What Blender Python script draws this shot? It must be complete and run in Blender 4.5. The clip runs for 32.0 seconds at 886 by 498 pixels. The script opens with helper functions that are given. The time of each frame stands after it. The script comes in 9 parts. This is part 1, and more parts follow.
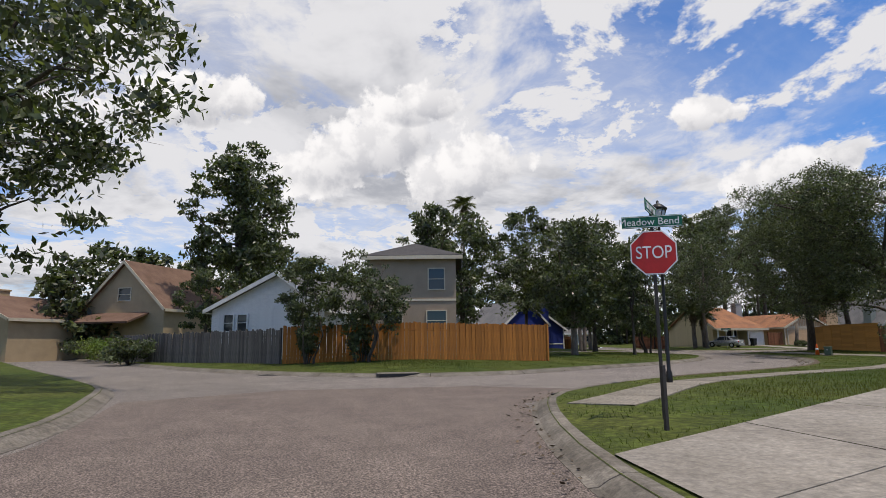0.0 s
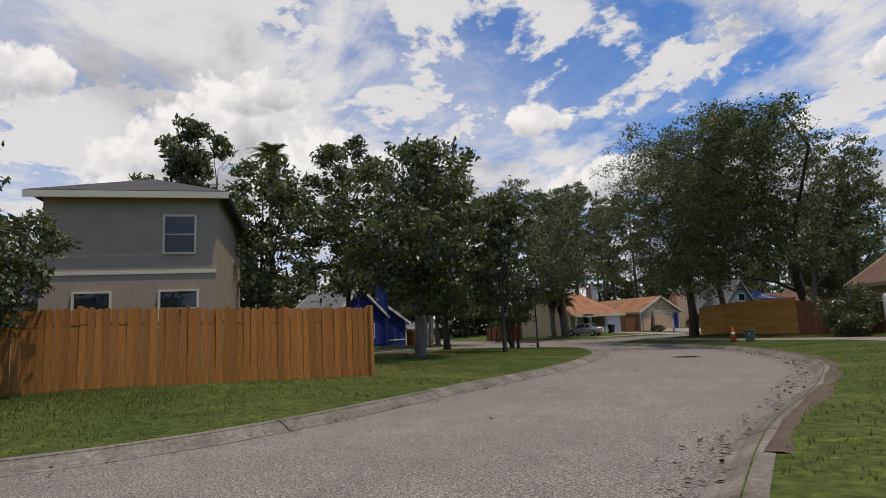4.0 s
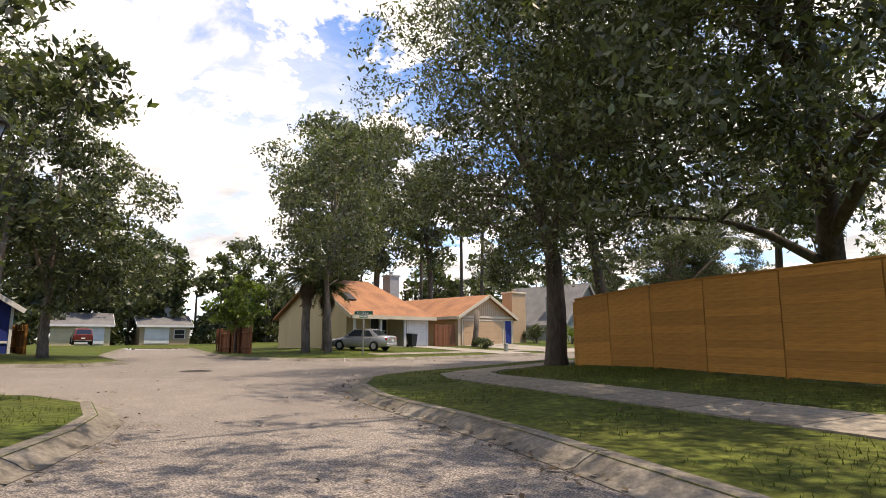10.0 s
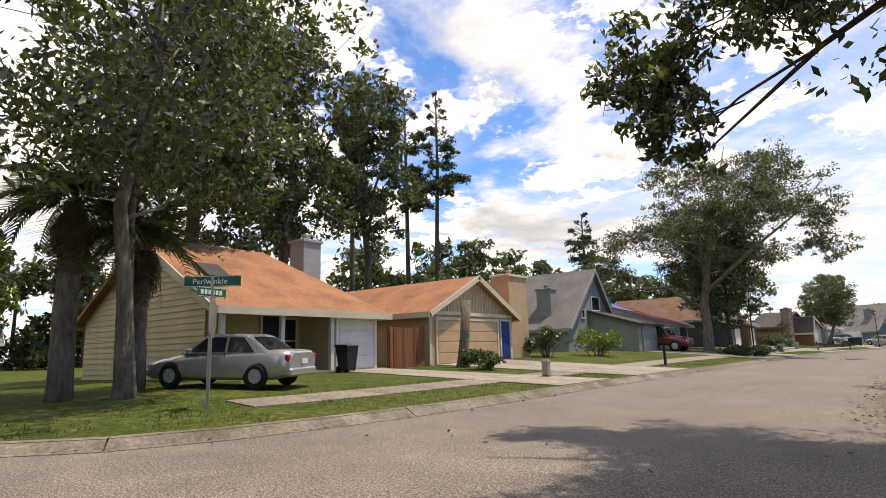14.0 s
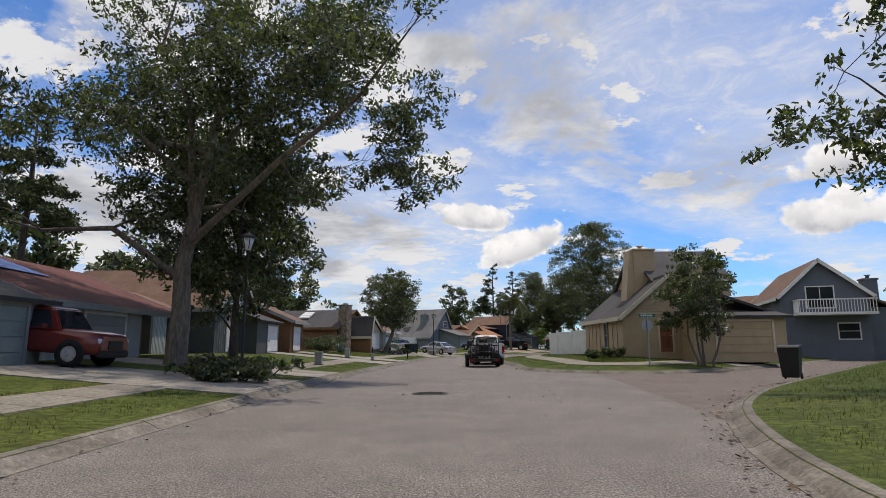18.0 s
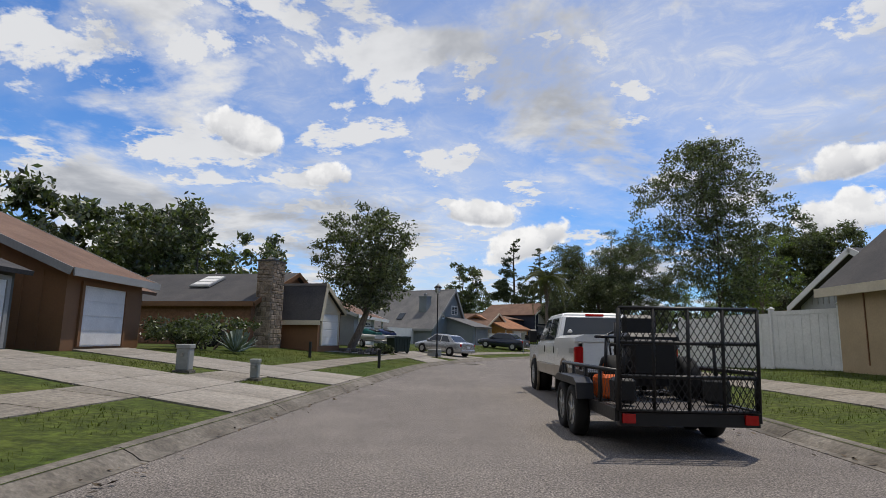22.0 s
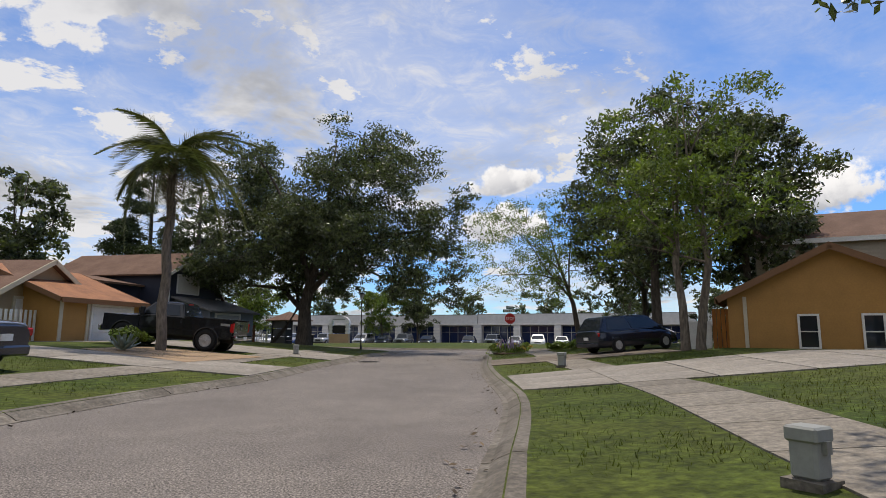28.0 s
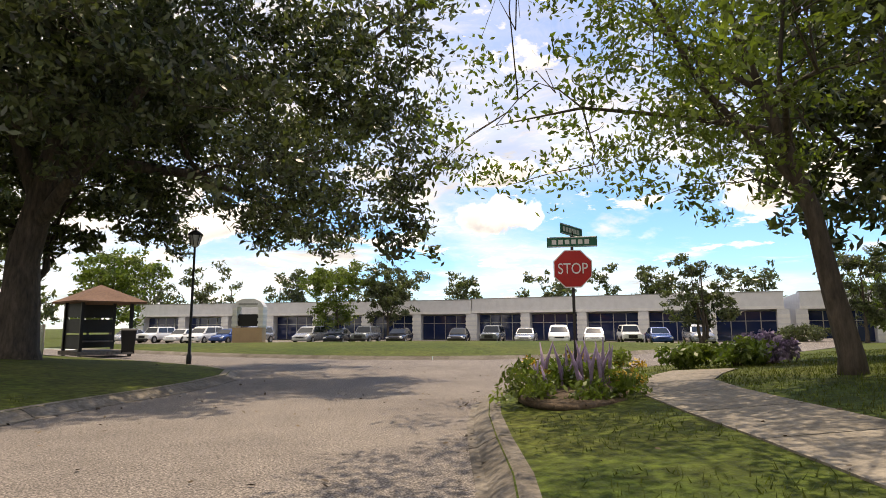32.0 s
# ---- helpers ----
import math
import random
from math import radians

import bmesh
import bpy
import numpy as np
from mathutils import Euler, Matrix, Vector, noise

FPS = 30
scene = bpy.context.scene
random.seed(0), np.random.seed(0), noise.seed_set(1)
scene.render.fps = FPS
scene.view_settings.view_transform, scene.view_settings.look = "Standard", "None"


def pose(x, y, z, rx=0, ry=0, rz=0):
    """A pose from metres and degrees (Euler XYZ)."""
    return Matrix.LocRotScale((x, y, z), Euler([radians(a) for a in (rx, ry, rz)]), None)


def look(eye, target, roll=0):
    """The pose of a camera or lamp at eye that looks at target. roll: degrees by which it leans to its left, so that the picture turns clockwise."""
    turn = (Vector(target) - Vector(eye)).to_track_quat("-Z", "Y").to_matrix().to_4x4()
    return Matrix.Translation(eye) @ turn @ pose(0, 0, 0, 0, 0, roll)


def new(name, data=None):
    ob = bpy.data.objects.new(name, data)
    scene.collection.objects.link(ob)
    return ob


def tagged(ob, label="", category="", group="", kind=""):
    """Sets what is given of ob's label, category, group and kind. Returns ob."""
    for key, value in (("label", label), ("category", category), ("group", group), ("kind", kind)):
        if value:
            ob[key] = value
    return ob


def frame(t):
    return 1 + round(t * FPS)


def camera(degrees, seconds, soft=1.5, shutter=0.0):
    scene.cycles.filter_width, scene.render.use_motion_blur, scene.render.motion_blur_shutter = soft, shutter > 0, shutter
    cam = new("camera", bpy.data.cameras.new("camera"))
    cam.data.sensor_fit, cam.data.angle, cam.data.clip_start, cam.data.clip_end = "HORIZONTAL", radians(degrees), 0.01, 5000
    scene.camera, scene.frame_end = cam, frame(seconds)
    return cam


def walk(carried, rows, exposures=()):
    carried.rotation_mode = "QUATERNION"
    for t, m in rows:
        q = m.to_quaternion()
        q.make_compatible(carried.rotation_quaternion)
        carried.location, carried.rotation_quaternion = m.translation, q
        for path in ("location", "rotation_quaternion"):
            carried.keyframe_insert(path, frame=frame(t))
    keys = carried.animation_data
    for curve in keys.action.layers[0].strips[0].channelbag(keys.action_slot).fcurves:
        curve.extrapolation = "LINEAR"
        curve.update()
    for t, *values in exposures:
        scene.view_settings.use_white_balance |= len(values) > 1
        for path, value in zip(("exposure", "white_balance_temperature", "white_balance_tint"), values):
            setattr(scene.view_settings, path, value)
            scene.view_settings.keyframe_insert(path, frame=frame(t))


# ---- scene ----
cam = camera(75.0, 32.0, soft=0.75)
PATH = [
    (0, (47.187, -59.297, 1.200), (45.261, -58.862, 1.518), -0.49),
    (0.5, (45.023, -58.745, 1.200), (43.100, -58.296, 1.514), -0.47),
    (1, (42.983, -58.229, 1.200), (41.061, -57.770, 1.509), -0.25),
    (1.5, (41.156, -57.716, 1.200), (39.236, -57.244, 1.504), -0.68),
    (2, (39.667, -57.303, 1.200), (37.762, -56.769, 1.496), -0.86),
    (2.5, (38.628, -56.993, 1.200), (36.747, -56.379, 1.489), -1.09),
    (4.5, (32.829, -51.461, 1.200), (31.202, -50.336, 1.496), -2.23),
    (5, (31.072, -49.341, 1.164), (29.632, -47.988, 1.474), -0.75),
    (5.5, (29.631, -47.334, 1.128), (28.408, -45.787, 1.461), 0.43),
    (6, (28.526, -45.530, 1.092), (27.469, -43.868, 1.439), 1.49),
    (6.5, (27.618, -43.909, 1.056), (26.596, -42.226, 1.407), 1.51),
    (7, (26.644, -42.289, 1.020), (25.577, -40.633, 1.366), 1.13),
    (7.5, (25.527, -40.780, 1.020), (24.402, -39.161, 1.358), 0.94),
    (8, (24.194, -39.288, 1.020), (23.030, -37.696, 1.351), 1.54),
    (8.5, (22.721, -37.819, 1.020), (21.532, -36.244, 1.344), 1.64),
    (9, (21.053, -36.404, 1.020), (19.795, -34.882, 1.339), 1.12),
    (9.5, (19.207, -35.057, 1.020), (17.878, -33.595, 1.332), 0.36),
    (10, (17.206, -33.775, 1.020), (15.782, -32.405, 1.326), -0.08),
    (10.5, (15.097, -32.537, 1.020), (13.586, -31.260, 1.316), -0.60),
    (11, (13.005, -31.306, 1.020), (11.414, -30.132, 1.321), -0.45),
    (11.5, (11.051, -30.148, 1.020), (9.396, -29.066, 1.317), -0.33),
    (12, (9.241, -28.968, 1.020), (7.539, -27.959, 1.312), 0.00),
    (12.5, (7.400, -27.356, 1.020), (5.748, -26.269, 1.317), 0.33),
    (13, (5.353, -25.439, 1.020), (3.801, -24.217, 1.330), -0.69),
    (13.5, (3.678, -23.488, 1.020), (2.253, -22.124, 1.351), -1.19),
    (14, (2.199, -21.393, 1.040), (0.978, -19.848, 1.389), -1.51),
    (14.5, (1.291, -19.410, 1.060), (0.294, -17.712, 1.412), -1.24),
    (15, (0.411, -17.437, 1.081), (-0.270, -15.590, 1.433), -1.68),
    (15.5, (-0.334, -14.774, 1.101), (-0.805, -12.863, 1.454), -1.38),
    (17.5, (0.000, 0.000, 1.200), (0.013, 1.974, 1.524), 0.29),
    (18, (-0.092, 3.690, 1.200), (-0.076, 5.662, 1.530), -0.14),
    (18.5, (-0.088, 7.348, 1.200), (-0.076, 9.320, 1.533), -0.21),
    (19, (-0.058, 10.875, 1.200), (-0.061, 12.847, 1.533), 0.07),
    (19.5, (-0.081, 14.195, 1.200), (-0.087, 16.167, 1.530), 0.12),
    (20, (-0.164, 17.449, 1.200), (-0.173, 19.423, 1.525), 0.19),
    (20.5, (-0.244, 20.547, 1.200), (-0.253, 22.521, 1.524), 0.38),
    (21, (-0.307, 23.629, 1.200), (-0.314, 25.604, 1.519), 0.49),
    (21.5, (-0.315, 26.617, 1.200), (-0.326, 28.591, 1.520), 0.98),
    (22, (-0.257, 29.542, 1.200), (-0.262, 31.518, 1.514), 1.04),
    (22.5, (-0.167, 32.423, 1.200), (-0.164, 34.398, 1.514), 1.16),
    (23, (-0.069, 35.329, 1.200), (-0.048, 37.305, 1.513), 1.22),
    (23.5, (-0.056, 38.287, 1.200), (-0.019, 40.264, 1.501), 0.49),
    (24, (-0.007, 41.346, 1.200), (0.062, 43.322, 1.502), 0.03),
    (24.5, (0.358, 44.659, 1.200), (0.505, 46.630, 1.506), -0.45),
    (25, (1.066, 48.154, 1.200), (1.325, 50.114, 1.500), -0.32),
    (25.5, (1.875, 51.543, 1.200), (2.267, 53.481, 1.499), -0.38),
    (26, (2.695, 54.815, 1.200), (3.263, 56.709, 1.502), -0.75),
    (26.5, (3.614, 57.936, 1.200), (4.355, 59.770, 1.498), -0.90),
    (28.5, (10.968, 69.610, 1.200), (11.971, 71.314, 1.496), 0.47),
    (29, (12.628, 72.331, 1.200), (13.654, 74.021, 1.497), 0.29),
    (29.5, (14.293, 74.961, 1.200), (15.334, 76.643, 1.491), 0.55),
    (30, (15.923, 77.513, 1.200), (16.978, 79.188, 1.488), 0.75),
    (30.5, (17.447, 79.957, 1.200), (18.508, 81.629, 1.478), 0.40),
    (31, (19.107, 82.267, 1.200), (20.172, 83.937, 1.474), 0.42),
    (31.5, (20.696, 84.489, 1.200), (21.752, 86.165, 1.473), 0.16),
    (32, (22.236, 86.695, 1.200), (23.227, 88.412, 1.467), -0.24),
]
# the clip's camera opens up under the trees, and is warmer there
STOPS = [(0, -0.1, 6650, 12), (1, -0.2, 6650, 12), (2.5, -0.26, 6600, 12), (5, -0.15, 6900, 12), (7, 0.0, 6950, 13), (9, 0.1, 7300, 14), (10, 0.8, 7700, 15), (11, 1.0, 7400, 15), (13, 0.45, 7800, 15), (14, 0.55, 7600, 14), (15, 0.35, 7300, 13),
         (17.5, -0.05, 6800, 12), (19, -0.15, 6600, 10), (22, -0.15, 6550, 10), (24, -0.22, 6600, 11), (26, -0.12, 6600, 11), (29, -0.05, 7000, 12), (30, 0.0, 7650, 14), (31, 0.12, 7500, 14), (32, 0.55, 8000, 14)]
walk(cam, [(t, look(eye, target, roll)) for t, eye, target, roll in PATH], STOPS)

# ---- world, sun ----
SUN = Vector((0.24, 0.2, 0.95)).normalized()
world = bpy.data.worlds.new("world")
scene.world = world
world.use_nodes = True
wt = world.node_tree
wt.nodes.clear()


def wn(kind, **inputs):
    n = wt.nodes.new(kind)
    for k, v in inputs.items():
        n.inputs[k.replace("_", " ")].default_value = v
    return n


def wmath(op, a, b=None):
    n = wt.nodes.new("ShaderNodeMath")
    n.operation = op
    for i, v in enumerate((a, b)):
        if v is None:
            continue
        if isinstance(v, (int, float)):
            n.inputs[i].default_value = v
        else:
            wt.links.new(v, n.inputs[i])
    return n.outputs[0]


sky = wt.nodes.new("ShaderNodeTexSky")
sky.sky_type = "NISHITA"
sky.sun_disc = False
sky.sun_elevation = math.asin(SUN.z)
sky.sun_rotation = math.atan2(SUN.x, SUN.y)
sky.altitude, sky.air_density, sky.dust_density, sky.ozone_density = 0.0, 1.0, 0.15, 2.2
coord = wt.nodes.new("ShaderNodeTexCoord")
sep = wt.nodes.new("ShaderNodeSeparateXYZ")
wt.links.new(coord.outputs["Generated"], sep.inputs[0])
# a cloud layer: the direction laid onto a flat ceiling
high = wmath("ADD", wmath("MAXIMUM", sep.outputs[2], 0.0), 0.16)
flat = wt.nodes.new("ShaderNodeCombineXYZ")
wt.links.new(wmath("DIVIDE", sep.outputs[0], high), flat.inputs[0])
wt.links.new(wmath("DIVIDE", sep.outputs[1], high), flat.inputs[1])


def cloud(scale, detail, rough, lo, hi, offset, warp=0.0, more=None):
    place = wt.nodes.new("ShaderNodeMapping")
    place.inputs["Location"].default_value = offset
    wt.links.new(flat.outputs[0], place.inputs[0])
    n = wn("ShaderNodeTexNoise", Scale=scale, Detail=detail, Roughness=rough, Distortion=warp)
    wt.links.new(place.outputs[0], n.inputs["Vector"])
    r = wt.nodes.new("ShaderNodeMapRange")
    r.interpolation_type = "SMOOTHSTEP"
    r.inputs["From Min"].default_value, r.inputs["From Max"].default_value = lo, hi
    wt.links.new(n.outputs[0] if more is None else wmath("ADD", n.outputs[0], more), r.inputs["Value"])
    return r.outputs[0]


lean = wmath("MULTIPLY", sep.outputs[0], -0.07)  # the west is more clouded than the north-east


veil = cloud(0.5, 9.0, 0.56, 0.38, 0.60, (3.1, 1.7, 0.0), 0.5, lean)
heap = cloud(1.25, 12.0, 0.6, 0.48, 0.63, (7.3, 2.4, 4.0), 0.25, lean)
puff = cloud(2.6, 12.0, 0.62, 0.525, 0.59, (1.1, 8.4, 2.0), 0.2, lean)
ripple = cloud(7.0, 10.0, 0.7, 0.42, 0.72, (1.3, 5.2, 2.0), 0.7)
shade = cloud(1.25, 6.0, 0.58, 0.47, 0.64, (7.46, 2.6, 4.0), 0.25)
veiled = wmath("MULTIPLY", veil, wmath("ADD", wmath("MULTIPLY", ripple, 0.42), 0.58))
cover = wmath("MINIMUM", wmath("MAXIMUM", veiled, wmath("MAXIMUM", heap, puff)), 0.98)
white = wt.nodes.new("ShaderNodeMix")
white.data_type = "RGBA"
white.inputs[6].default_value, white.inputs[7].default_value = (7.2, 7.3, 7.5, 1), (3.9, 4.1, 4.5, 1)
wt.links.new(wmath("MULTIPLY", shade, wmath("MAXIMUM", heap, veiled)), white.inputs[0])
deep = wt.nodes.new("ShaderNodeMix")
deep.data_type, deep.blend_type = "RGBA", "MULTIPLY"
deep.inputs[0].default_value = 1.0
wt.links.new(sky.outputs[0], deep.inputs[6])
deep.inputs[7].default_value = (0.62, 0.98, 1.42, 1)
mixed = wt.nodes.new("ShaderNodeMix")
mixed.data_type = "RGBA"
wt.links.new(cover, mixed.inputs[0])
wt.links.new(deep.outputs[2], mixed.inputs[6])
wt.links.new(white.outputs[2], mixed.inputs[7])
# heaped clouds with bright billowed tops and flat grey feet: direction, half width, half height, tilt
CUMULI = (((-0.938, 0.09, 0.325), 0.17, 0.085, 0.42), ((-0.924, 0.24, 0.275), 0.14, 0.075, 0.3), ((-0.904, -0.199, 0.36), 0.14, 0.06, 0.25), ((-0.689, 0.68, 0.24), 0.12, 0.055, 0.3), ((-0.739, 0.586, 0.34), 0.07, 0.035, 0.0),
          ((0.139, 0.975, 0.165), 0.085, 0.036, 0.35), ((0.056, 0.973, 0.217), 0.085, 0.028, -0.1), ((-0.319, 0.89, 0.32), 0.085, 0.042, -0.2), ((0.56, 0.787, 0.257), 0.08, 0.035, 0.2), ((-0.904, 0.173, 0.391), 0.08, 0.05, 0.2),
          ((0.569, 0.8, 0.185), 0.08, 0.045, 0.0), ((-0.191, 0.94, 0.27), 0.06, 0.028, 0.1), ((0.85, 0.45, 0.2), 0.14, 0.05, 0.1), ((0.4, -0.88, 0.24), 0.16, 0.06, 0.1), ((-0.6, -0.76, 0.26), 0.15, 0.06, -0.1), ((0.9, -0.4, 0.22), 0.13, 0.05, 0.0))
billow = wn("ShaderNodeTexNoise", Scale=13.0, Detail=9.0, Roughness=0.6, Distortion=0.15)
wt.links.new(coord.outputs["Generated"], billow.inputs["Vector"])
lump = wn("ShaderNodeTexNoise", Scale=30.0, Detail=5.0, Roughness=0.55)
wt.links.new(coord.outputs["Generated"], lump.inputs["Vector"])
rough_edge = wmath("ADD", wmath("MULTIPLY", wmath("SUBTRACT", billow.outputs[0], 0.5), 3.0), wmath("MULTIPLY", wmath("SUBTRACT", lump.outputs[0], 0.5), 0.9))


def wdot(v):
    n = wt.nodes.new("ShaderNodeVectorMath")
    n.operation = "DOT_PRODUCT"
    wt.links.new(coord.outputs["Generated"], n.inputs[0])
    n.inputs[1].default_value = v
    return n.outputs["Value"]


def wstep(value, lo, hi):
    r = wt.nodes.new("ShaderNodeMapRange")
    r.interpolation_type = "SMOOTHSTEP"
    r.inputs["From Min"].default_value, r.inputs["From Max"].default_value = lo, hi
    wt.links.new(value, r.inputs["Value"])
    return r.outputs[0]


heaped, foot = None, None
for way, wide, tall, tilt in CUMULI:
    d = Vector(way).normalized()
    across = Vector((d.y, -d.x, 0)).normalized()
    up = across.cross(d)
    across, up = across * math.cos(tilt) + up * math.sin(tilt), up * math.cos(tilt) - across * math.sin(tilt)
    u = wmath("DIVIDE", wdot(across), wide)
    v = wmath("DIVIDE", wdot(up), tall)
    low = wmath("MULTIPLY", wmath("MINIMUM", v, 0.0), 0.9)
    round_ = wmath("SUBTRACT", 1.0, wmath("ADD", wmath("MULTIPLY", u, u), wmath("ADD", wmath("MULTIPLY", v, v), wmath("MULTIPLY", low, low))))
    facing = wmath("MULTIPLY", wmath("SUBTRACT", 1.0, wmath("MINIMUM", wstep(wdot(tuple(d)), 0.3, 0.7), 1.0)), -30.0)
    body = wmath("ADD", wmath("MAXIMUM", round_, -3.0), facing)
    below = wmath("MULTIPLY", wstep(wmath("SUBTRACT", 0.25, v), -0.2, 1.1), wstep(body, 0.0, 0.6))
    heaped = body if heaped is None else wmath("MAXIMUM", heaped, body)
    foot = below if foot is None else wmath("MAXIMUM", foot, below)
heap_cover = wstep(wmath("ADD", heaped, rough_edge), 0.18, 0.5)
heap_shade = wmath("MINIMUM", wmath("ADD", wmath("MULTIPLY", foot, 0.75), wmath("MULTIPLY", wstep(lump.outputs[0], 0.62, 0.38), 0.28)), 1.0)
heap_white = wt.nodes.new("ShaderNodeMix")
heap_white.data_type = "RGBA"
heap_white.inputs[6].default_value, heap_white.inputs[7].default_value = (9.0, 9.0, 9.0, 1), (3.7, 3.9, 4.4, 1)
wt.links.new(heap_shade, heap_white.inputs[0])
skies = wt.nodes.new("ShaderNodeMix")
skies.data_type = "RGBA"
wt.links.new(heap_cover, skies.inputs[0])
wt.links.new(mixed.outputs[2], skies.inputs[6])
wt.links.new(heap_white.outputs[2], skies.inputs[7])
back = wn("ShaderNodeBackground", Strength=0.115)
wt.links.new(skies.outputs[2], back.inputs["Color"])
wout = wt.nodes.new("ShaderNodeOutputWorld")
wt.links.new(back.outputs[0], wout.inputs[0])

sun = new("sun", bpy.data.lights.new("sun", "SUN"))
sun.data.energy, sun.data.angle, sun.data.color = 3.35, radians(0.55), (1.0, 0.92, 0.80)
sun.matrix_world = look(SUN * 200, (0, 0, 0))
scene.view_settings.exposure = 0.0

# ---- materials ----
def material(name, color, rough=0.7, metal=0.0, color2=None, scale=4.0, grain=40.0, bump=0.0, amount=0.35, spec=0.4, stretch=None, island=0.0, per=0.0, trans=0.0):
    """A surface with a slow change between two colours, a fine grain, and relief of the given depth in metres."""
    m = bpy.data.materials.new(name)
    m.use_nodes = True
    t = m.node_tree
    p = t.nodes["Principled BSDF"]
    p.inputs["Metallic"].default_value = metal
    p.inputs["Specular IOR Level"].default_value = spec
    c = t.nodes.new("ShaderNodeTexCoord")
    vec = c.outputs["Object"]
    if stretch:
        mp = t.nodes.new("ShaderNodeMapping")
        mp.inputs["Scale"].default_value = stretch
        t.links.new(vec, mp.inputs[0])
        vec = mp.outputs[0]

    def noise_of(s, detail):
        n = t.nodes.new("ShaderNodeTexNoise")
        n.inputs["Scale"].default_value, n.inputs["Detail"].default_value, n.inputs["Roughness"].default_value = s, detail, 0.62
        t.links.new(vec, n.inputs["Vector"])
        return n.outputs[0]

    def mixed_of(fac, a, b, blend="MIX"):
        x = t.nodes.new("ShaderNodeMix")
        x.data_type, x.blend_type = "RGBA", blend
        for sock, v in ((x.inputs[0], fac), (x.inputs[6], a), (x.inputs[7], b)):
            if isinstance(v, (int, float)):
                sock.default_value = v
            elif isinstance(v, tuple):
                sock.default_value = (*v, 1.0)
            else:
                t.links.new(v, sock)
        return x.outputs[2]

    def ranged(v, a, b, lo, hi):
        r = t.nodes.new("ShaderNodeMapRange")
        for k, q in (("From Min", a), ("From Max", b), ("To Min", lo), ("To Max", hi)):
            r.inputs[k].default_value = q
        t.links.new(v, r.inputs["Value"])
        return r.outputs[0]

    slow, fine = noise_of(scale, 4.0), noise_of(grain, 5.0)
    other = color2 or tuple(v * 0.72 for v in color)
    col = mixed_of(ranged(slow, 0.35, 0.68, 0.0, 1.0), tuple(color), tuple(other))
    g = ranged(fine, 0.3, 0.7, 1.0 - amount, 1.0 + amount)
    gray = t.nodes.new("ShaderNodeCombineXYZ")
    for i in range(3):
        t.links.new(g, gray.inputs[i])
    col = mixed_of(1.0, col, gray.outputs[0], "MULTIPLY")
    if island or per:
        if island:
            r = t.nodes.new("ShaderNodeNewGeometry").outputs["Random Per Island"]
        else:
            r = t.nodes.new("ShaderNodeObjectInfo").outputs["Random"]
        k = ranged(r, 0.0, 1.0, 1.0 - (island or per), 1.0 + (island or per))
        tint = t.nodes.new("ShaderNodeCombineXYZ")
        for i in range(3):
            t.links.new(k, tint.inputs[i])
        col = mixed_of(1.0, col, tint.outputs[0], "MULTIPLY")
    t.links.new(col, p.inputs["Base Color"])
    t.links.new(ranged(fine, 0.3, 0.7, max(0.03, rough - 0.08), min(1.0, rough + 0.08)), p.inputs["Roughness"])
    if bump:
        b = t.nodes.new("ShaderNodeBump")
        b.inputs["Strength"].default_value, b.inputs["Distance"].default_value = 0.9, bump
        t.links.new(fine, b.inputs["Height"])
        t.links.new(b.outputs[0], p.inputs["Normal"])
    if trans:
        tr = t.nodes.new("ShaderNodeBsdfTranslucent")
        t.links.new(mixed_of(1.0, col, (1.5, 1.7, 0.7), "MULTIPLY"), tr.inputs["Color"])
        ms = t.nodes.new("ShaderNodeMixShader")
        ms.inputs[0].default_value = trans
        t.links.new(p.outputs[0], ms.inputs[1])
        t.links.new(tr.outputs[0], ms.inputs[2])
        t.links.new(ms.outputs[0], t.nodes["Material Output"].inputs[0])
    return m


def glass(name, tint=(0.02, 0.025, 0.03)):
    m = bpy.data.materials.new(name)
    m.use_nodes = True
    p = m.node_tree.nodes["Principled BSDF"]
    p.inputs["Base Color"].default_value = (*tint, 1)
    p.inputs["Roughness"].default_value = 0.04
    p.inputs["Specular IOR Level"].default_value = 0.6
    return m


M_GRASS = material("grass", (0.046, 0.07, 0.012), 0.9, color2=(0.082, 0.093, 0.02), scale=0.22, grain=9.0, bump=0.05, amount=0.45, spec=0.15)
M_BLADE = material("grass_blade", (0.055, 0.083, 0.014), 0.75, color2=(0.10, 0.10, 0.025), scale=0.25, grain=5.0, amount=0.3, island=0.35, spec=0.2, trans=0.25)
M_ROAD = material("asphalt", (0.150, 0.132, 0.118), 0.88, color2=(0.19, 0.168, 0.148), scale=0.35, grain=60.0, bump=0.006, amount=0.9, spec=0.3)
M_ROAD2 = material("worn_brown_asphalt", (0.130, 0.103, 0.088), 0.9, color2=(0.158, 0.127, 0.107), scale=0.5, grain=60.0, bump=0.006, amount=0.9, spec=0.3)
M_ROAD4 = material("pale_worn_asphalt", (0.172, 0.150, 0.134), 0.88, color2=(0.205, 0.180, 0.160), scale=0.35, grain=60.0, bump=0.006, amount=0.9, spec=0.3)
M_CRACK = material("tar_crack", (0.035, 0.03, 0.028), 0.7, scale=2.0, grain=30.0, amount=0.4)
M_KERB = material("kerb_concrete", (0.2, 0.178, 0.147), 0.9, color2=(0.105, 0.09, 0.07), scale=1.1, grain=30.0, bump=0.006, amount=0.25, per=0.12)
